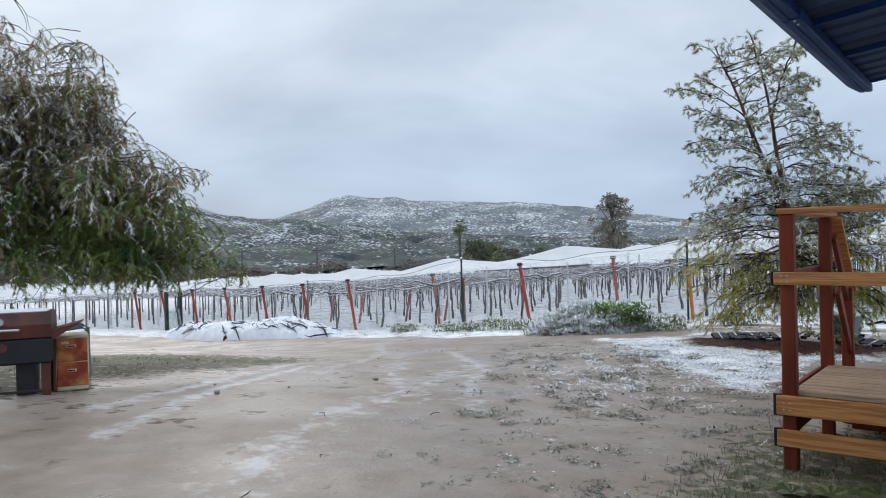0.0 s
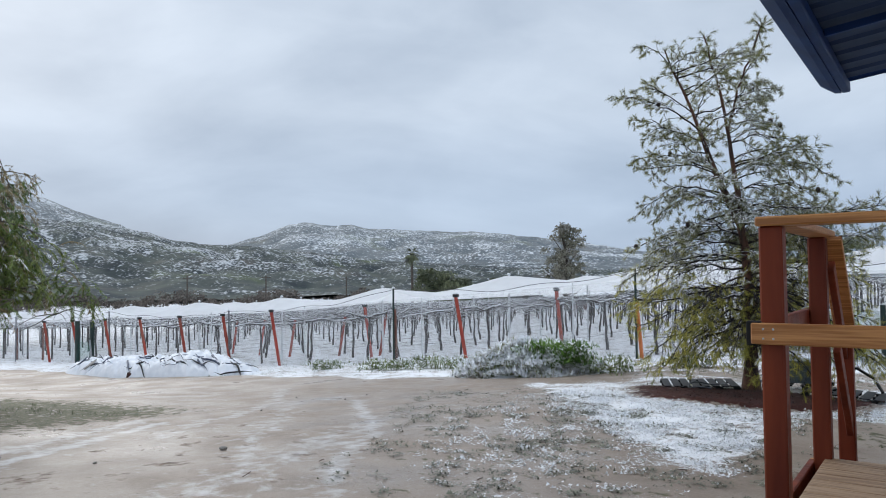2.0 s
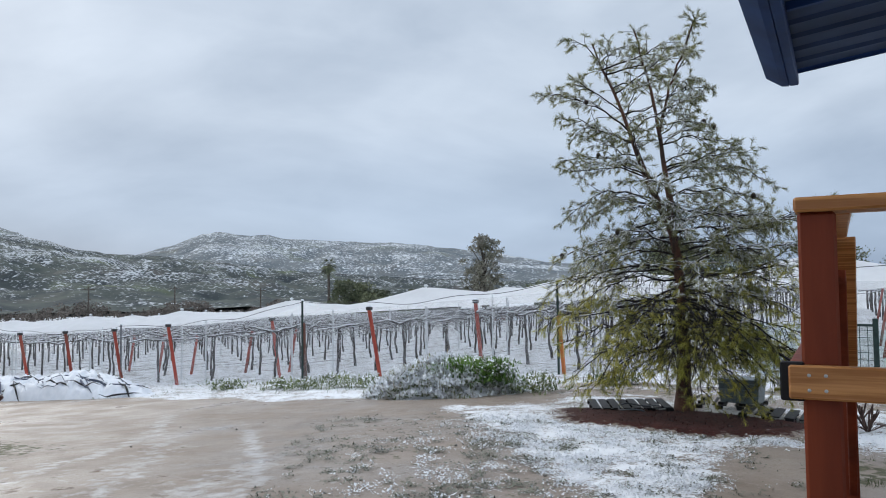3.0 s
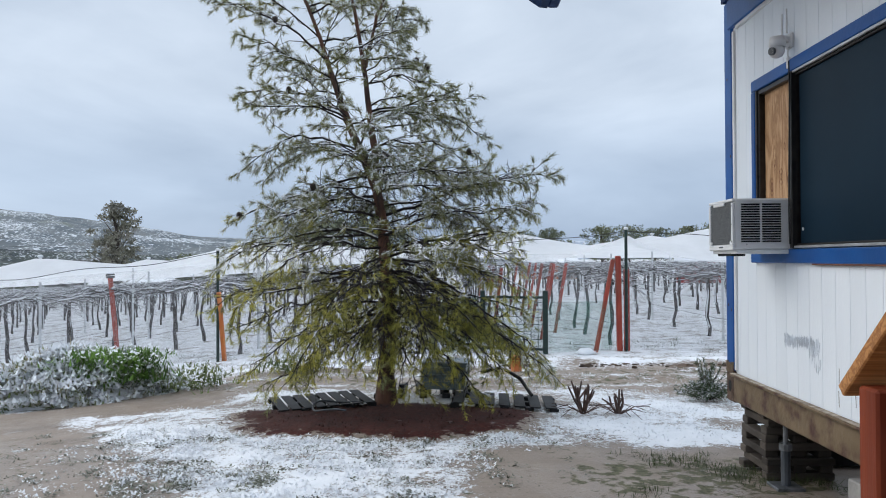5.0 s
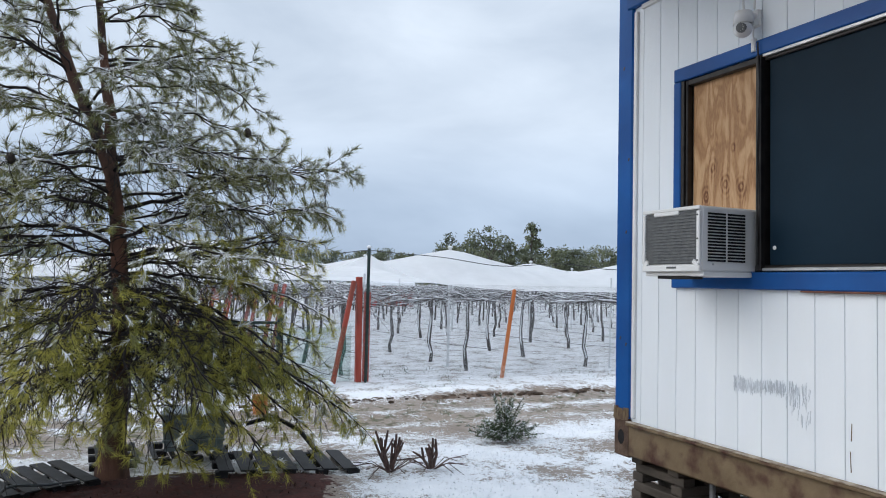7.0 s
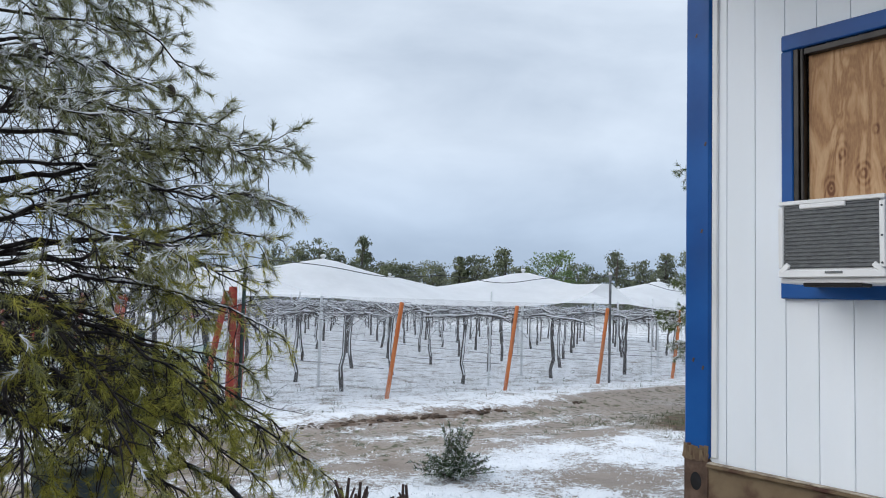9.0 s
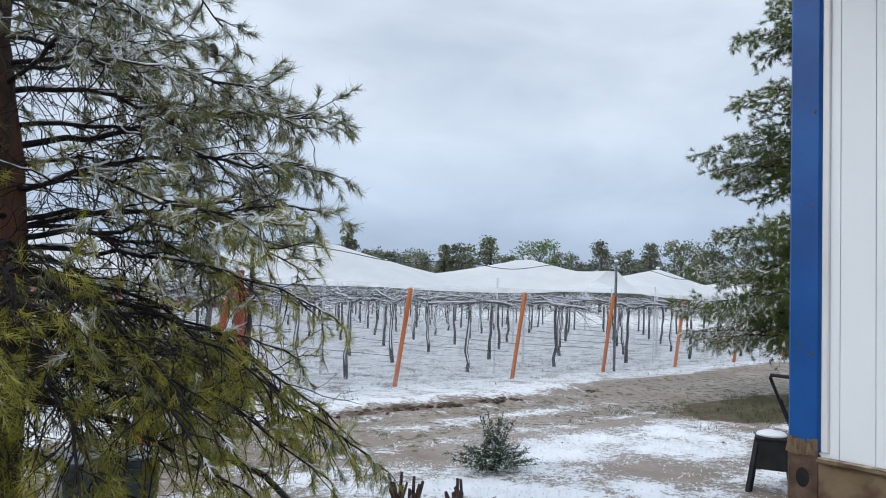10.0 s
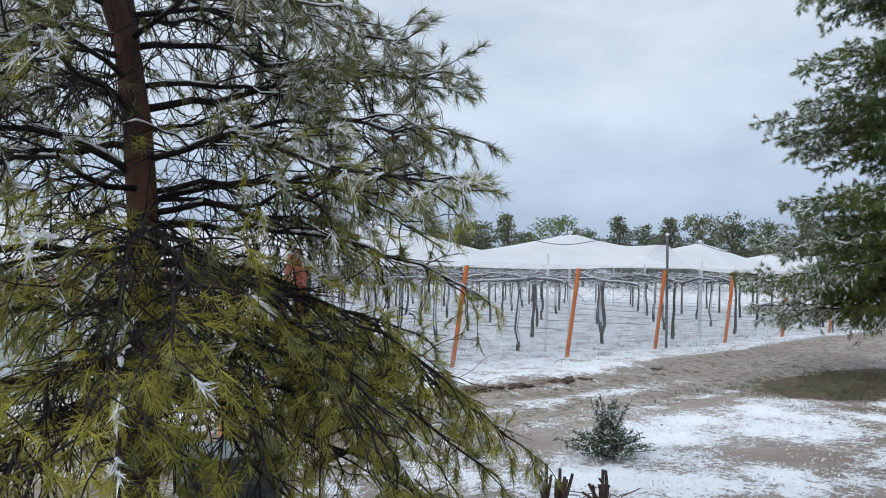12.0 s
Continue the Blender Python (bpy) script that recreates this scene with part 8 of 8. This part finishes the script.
def rosemary(x, y, h, seed):
    rng = np.random.default_rng(seed)
    t = thing("rosemary_bush", "small upright grey-green bush frosted with snow", "bush", (x, y, gz(x, y)))
    tr, sn, g = [], [], Geo()
    for k in range(120):
        a, sp = rng.random() * 6.28, rng.uniform(0.15, 1.0)
        if k < 26:
            tip = np.array((rng.normal(0.03, 0.11), rng.normal(0, 0.09), h * rng.uniform(0.65, 1.12)))
        else:
            tip = np.array((math.cos(a) * sp * 0.47, math.sin(a) * sp * 0.40, h * rng.uniform(0.3, 0.55) * (1.15 - 0.6 * sp)))
        pts = np.array([(0, 0, 0), tip * (0.45, 0.45, 0.55), tip])
        g.tube(pts, [0.006, 0.004, 0.002], 3, False)
        u = 0.2 + 0.8 * rng.random(70)
        b = np.where(u[:, None] < 0.5, pts[0] + (pts[1] - pts[0]) * (u[:, None] * 2), pts[1] + (pts[2] - pts[1]) * (u[:, None] * 2 - 1))
        d = rng.normal(size=b.shape) + unit(tip) * 1.2
        d /= np.linalg.norm(d, axis=1)[:, None]
        n = needle_tufts(b, d, rng, 1, 0.045, 0.1, 0.0055)
        w = rng.random(len(n)) < 0.20 + 0.1 * sp
        tr.append(n[~w])
        sn.append(n[w])
    tagged(part("brushwood", g, M_STUB, t), kind="stuff")
    tagged(part("foliage", tri_mesh("foliage", np.concatenate(tr), M_ROSEMARY), M_ROSEMARY, t), kind="stuff")
    part("snow", tri_mesh("snow", np.concatenate(sn), M_SNOW), M_SNOW, t, "frosting of snow")


rosemary(0.74, 14.84, 0.50, 12)


# ---- behind the trailer ----
def build_stool():
    t = thing("plastic_stool", "black plastic step stool with snow on its seat", "stool", (2.16, 12.93, gz(2.16, 12.93)), rz=25)
    for sx in (-1, 1):
        for sy in (-1, 1):
            part("leg", Geo().beam((sx * 0.21, sy * 0.17, 0.0), (sx * 0.13, sy * 0.11, 0.40), 0.045, 0.04), M_BLACK, t)
    g = Geo()
    v = [(sx * a, sy * b, z) for a, b, z in ((0.185, 0.15, 0.20), (0.14, 0.12, 0.43)) for sx, sy in ((-1, -1), (1, -1), (1, 1), (-1, 1))]
    g.add(v, [(3, 2, 1, 0), (4, 5, 6, 7)] + [(k, (k + 1) % 4, 4 + (k + 1) % 4, 4 + k) for k in range(4)])
    part("apron", g, M_BLACK, t)
    part("seat", Geo().box(0, 0, 0.44, 0.30, 0.26, 0.03, None, 0.008), M_BLACK, t)
    part("snow", Geo().blob((0, 0, 0.465), 0.15, (1, 0.85, 0.22), 6, 12, 0.06, np.random.default_rng(1)), M_SNOW, t, "cap of snow", True)
    m = thing("lawn_mower", "black and red push mower with a folding handle", "lawn mower", (2.80, 12.62, gz(2.80, 12.62)), rz=175)
    part("deck", Geo().box(0, 0, 0.18, 0.55, 0.46, 0.16, None, 0.05), M_BLACK, m, "black mower deck")
    part("engine", Geo().tube([(0, 0, 0.25), (0, 0, 0.36), (0, 0, 0.40)], [0.15, 0.15, 0.10], 12), M_BLACK, m)
    for sx in (-0.22, 0.24):
        for sy in (-0.26, 0.26):
            w = part("wheel", Geo().tube([(sx, sy - 0.025, 0.10), (sx, sy + 0.025, 0.10)], 0.10, 14), M_BLACK, m)
            part("hub", Geo().tube([(sx, sy - 0.03, 0.10), (sx, sy + 0.03, 0.10)], 0.045, 10), M_ACWHITE, w)
    for sy in (-0.20, 0.20):
        part("handle_tube", Geo().tube([(0.22, sy, 0.22), (0.55, sy, 0.62), (0.78, sy, 0.94)], 0.014, 7), M_BLACK, m, smooth=True)
        part("brace" if sy > 0 else "lower_tube", Geo().tube([(0.25, sy, 0.24), (0.66, sy * 0.9, 0.76)], 0.013, 7), M_REDPAINT if sy > 0 else M_BLACK, m, "red lower brace" if sy > 0 else "")
    part("handle_bar", Geo().tube([(0.78, -0.20, 0.94), (0.82, -0.17, 0.97), (0.82, 0.17, 0.97), (0.78, 0.20, 0.94)], 0.016, 7), M_BLACK, m, smooth=True)
    part("snow", Geo().blob((0, 0, 0.415), 0.10, (1, 1, 0.3)), M_SNOW, m, "", True)


build_stool()


# ---- loose growth and stones on the yard ----
def scatter():
    rng = np.random.default_rng(77)

    def points(n, x0, x1, y0, y1, weight):
        P = np.stack([rng.uniform(x0, x1, n), rng.uniform(y0, y1, n)], 1)
        w = weight(P[:, 0], P[:, 1])
        P = P[rng.random(n) < w]
        return np.column_stack([P, ground_z(P[:, 0], P[:, 1])])

    def clump_noise(x, y, s, cut):
        return np.array([1.0 if noise.noise(Vector((a * s, b * s, 3.3))) > cut else 0.0 for a, b in zip(x, y)])

    P = points(13000, -8.6, -1.4, 3.0, 13.4, lambda x, y: sstep(-0.9, 0.9, x - (-3.2 - (y - 4) * 0.55)) * box_zone(x, y, -9, -1.7, 3.4, 13, 0.6) * clump_noise(x, y * 1.5, 2.6, 0.10) * 0.9)
    P = P[rng.random(len(P)) < 0.62]
    lit = leaves_at(P + (0, 0, 0.003), rng, 26, 0.024, 0.30, 0.75, 0.042, 0.02)
    single("leaf_litter", tri_mesh("leaf_litter", lit, M_LITTER), M_LITTER, "scattered low weeds and wet leaves on the sand", "weeds", kind="stuff")
    Pf = P[rng.random(len(P)) < 0.22]
    single("frost_crumbs", tri_mesh("frost_crumbs", leaves_at(Pf + (0, 0, 0.016), rng, 9, 0.014, 0.6, 0.9, 0.028), M_SNOW), M_SNOW, "crumbs of snow on the low weeds", "snow", kind="stuff")
    P2 = points(26000, -6.2, -1.4, 7.4, 13.2, lambda x, y: np.clip(1.6 * (zones(x, y)["snow"] - 0.25), 0, 1) * clump_noise(x, y, 2.8, -0.05) * 0.8)
    single("snow_crumbs", tri_mesh("snow_crumbs", leaves_at(P2 + (0, 0, 0.006), rng, 10, 0.022, 0.65, 0.9, 0.04), M_SNOW), M_SNOW, "snow clinging to low leaves", "snow", kind="stuff")
    P3 = points(4200, -2.2, 1.2, 3.4, 7.6, lambda x, y: box_zone(x, y, -1.7, 0.6, 3.9, 7.2, 0.5) * (0.25 + 0.75 * clump_noise(x, y, 1.6, 0.0)))
    P3b = points(2600, -15, -9.4, 2.5, 9.5, lambda x, y: box_zone(x, y, -14, -10.2, 3.2, 8.5, 0.8) * clump_noise(x, y, 1.2, 0.05))
    P3c = points(900, -1.4, 0.4, 10.4, 12.0, lambda x, y: clump_noise(x, y, 1.8, 0.15))
    P3d = points(1500, 4.4, 9.0, 14.6, 16.6, lambda x, y: clump_noise(x, y, 1.5, -0.05))
    gr = leaves_at(np.concatenate([P3, P3b, P3c, P3d]), rng, 7, 0.050, 1.3, 0.10, 0.03)
    single("grass", tri_mesh("grass", gr, M_GRASS), M_GRASS, "short green grass tufts on bare soil", "grass", kind="stuff")
    P4 = points(12000, -40, 20, 15.0, 23.0, lambda x, y: np.clip(2.2 * (zones(x, y)["snow"] - 0.34), 0, 0.8))
    single("snowy_grass", tri_mesh("snowy_grass", leaves_at(P4, rng, 7, 0.030, 0.6, 0.6, 0.06), M_SNOW), M_SNOW, "snow-covered grass along the vineyard edge", "grass", kind="stuff")
    P5 = points(9000, -30, 16, 16.2, 24.0, lambda x, y: zones(x, y)["snow"] * 0.6 * (0.2 + 0.8 * clump_noise(x, y, 0.9, 0.05)))
    single("winter_grass", tri_mesh("winter_grass", leaves_at(P5, rng, 9, 0.050, 0.9, 0.22, 0.07), M_ROSEMARY), M_ROSEMARY, "grey-green winter grass poking through snow", "grass", kind="stuff")
    P6 = points(7000, -6, -0.8, 12.0, 15.0, lambda x, y: np.clip(zones(x, y)["mulch"], 0, 1))
    P6[:, 2] += 0.055 * np.clip(zones(P6[:, 0], P6[:, 1])["mulch"], 0, 1)
    single("mulch", tri_mesh("mulch", leaves_at(P6, rng, 5, 0.032, 0.16, 0.35, 0.02, 0.03), M_MULCH), M_MULCH, "red-brown bark mulch round the pine", "mulch", kind="stuff")
    P7 = points(12000, 0.0, 14, 12.0, 16.6, lambda x, y: np.clip(2.2 * (zones(x, y)["snow"] - 0.36), 0, 0.8))
    P7b = points(4000, -6, 0, 12.0, 16.0, lambda x, y: np.clip(2.2 * (zones(x, y)["snow"] - 0.36), 0, 0.8))
    single("snow_tufts", tri_mesh("snow_tufts", leaves_at(np.concatenate([P7, P7b]), rng, 14, 0.018, 0.8, 0.8, 0.05), M_SNOW), M_SNOW, "crumbly snow on low grass", "snow", kind="stuff")
    # broad-leaved weeds at the deck's foot
    for k, (x, y) in enumerate(((-0.95, 5.15), (-0.70, 5.30), (-0.80, 4.95), (-1.15, 5.05), (-0.55, 5.05))):
        c = thing("broadleaf_weed", "broad-leaved green weed at the foot of the deck", "weeds", (x, y, gz(x, y)), group="broad-leaved weeds")
        for q in range(9):
            a = q * 0.7 + rng.normal(0, 0.2)
            L = rng.uniform(0.09, 0.16)
            d, s = np.array((math.cos(a), math.sin(a), 0.35)), np.array((-math.sin(a), math.cos(a), 0))
            g = Geo()
            g.add([(0, 0, 0.01), d * L * 0.4 + s * L * 0.3, d * L * 0.8 + s * L * 0.33, d * L * 1.15 - (0, 0, 0.02), d * L * 0.8 - s * L * 0.33, d * L * 0.4 - s * L * 0.3, d * L * 0.6 + (0, 0, 0.015)],
                  [(0, 1, 6), (1, 2, 6), (2, 3, 6), (3, 4, 6), (4, 5, 6), (5, 0, 6)])
            part("leaf", g, M_GRASS, c)
    stone = [Geo().blob((0, 0, 0.3), 1.0, (1, 0.8, 0.55), 5, 7, 0.16, np.random.default_rng(50 + k)).mesh("stone", M_STONE, True) for k in range(4)]
    for k in range(70):
        x, y = rng.uniform(-11, 0.5), rng.uniform(2.2, 13)
        if k > 50:
            x, y = rng.uniform(1.5, 8), rng.uniform(12.6, 19)
        if -2 < x < 0.3 and y > 5:
            continue
        r = rng.uniform(0.008, 0.022) if k > 4 else rng.uniform(0.03, 0.05)
        ob = new("stone", stone[k % 4])
        ob.matrix_basis = Matrix.Translation((x, y, gz(x, y) + 0.004)) @ Matrix.Diagonal((r, r, r, 1)) @ pose(0, 0, 0, 0, 0, rng.uniform(0, 360))
        tagged(ob, "small grey stone lying on the wet sand", "stone", "stones on the yard")
    for k in range(14):
        x, y = rng.uniform(-7, -1.6), rng.uniform(2.8, 9)
        a, L = rng.random() * 6.28, rng.uniform(0.03, 0.09)
        z = gz(x, y) + 0.012
        single("stick", Geo().tube([(0, 0, 0), (math.cos(a) * L, math.sin(a) * L, 0.01), (math.cos(a + 0.3) * 2 * L, math.sin(a + 0.3) * 2 * L, 0.0)], 0.004, 5), M_STUB,
               "thin dark stick on the wet sand", "stick", (x, y, z), group="sticks on the yard")
    ob = single("feed_bucket", Geo().tube([(0, 0, 0), (0, 0, 0.12), (0, 0, 0.24), (0, 0, 0.25)], [0.09, 0.10, 0.11, 0.118], 14), M_POST_OR, "small orange bucket on the verge", "bucket", (-1.42, 17.76, gz(-1.42, 17.76)), smooth=True)
    ridge = Geo()
    for k in range(520):
        x = rng.uniform(-1.6, 8.0)
        if noise.noise(Vector((x * 1.1, 2.7, 0))) < 0.02:
            continue
        y = 18.42 + 0.10 * math.sin(x * 0.9) + rng.normal(0, 0.13)
        r = rng.uniform(0.012, 0.042)
        ridge.blob((x, y, gz(x, y) + 0.01), r, (1.5, 0.9, 0.8), 4, 6, 0.25, rng)
    single("soil_clods", ridge, M_CLOD, "broken edge of dark soil along the snowy verge", "soil", kind="stuff")
    single("snow_lump", Geo().blob((0, 0, 0.05), 0.14, (1.3, 0.8, 0.6), 6, 10, 0.12, np.random.default_rng(3)), M_SNOW, "lump of snow by the corner post", "snow", (0.18, 20.3, gz(0.18, 20.3)), smooth=True)


scatter()
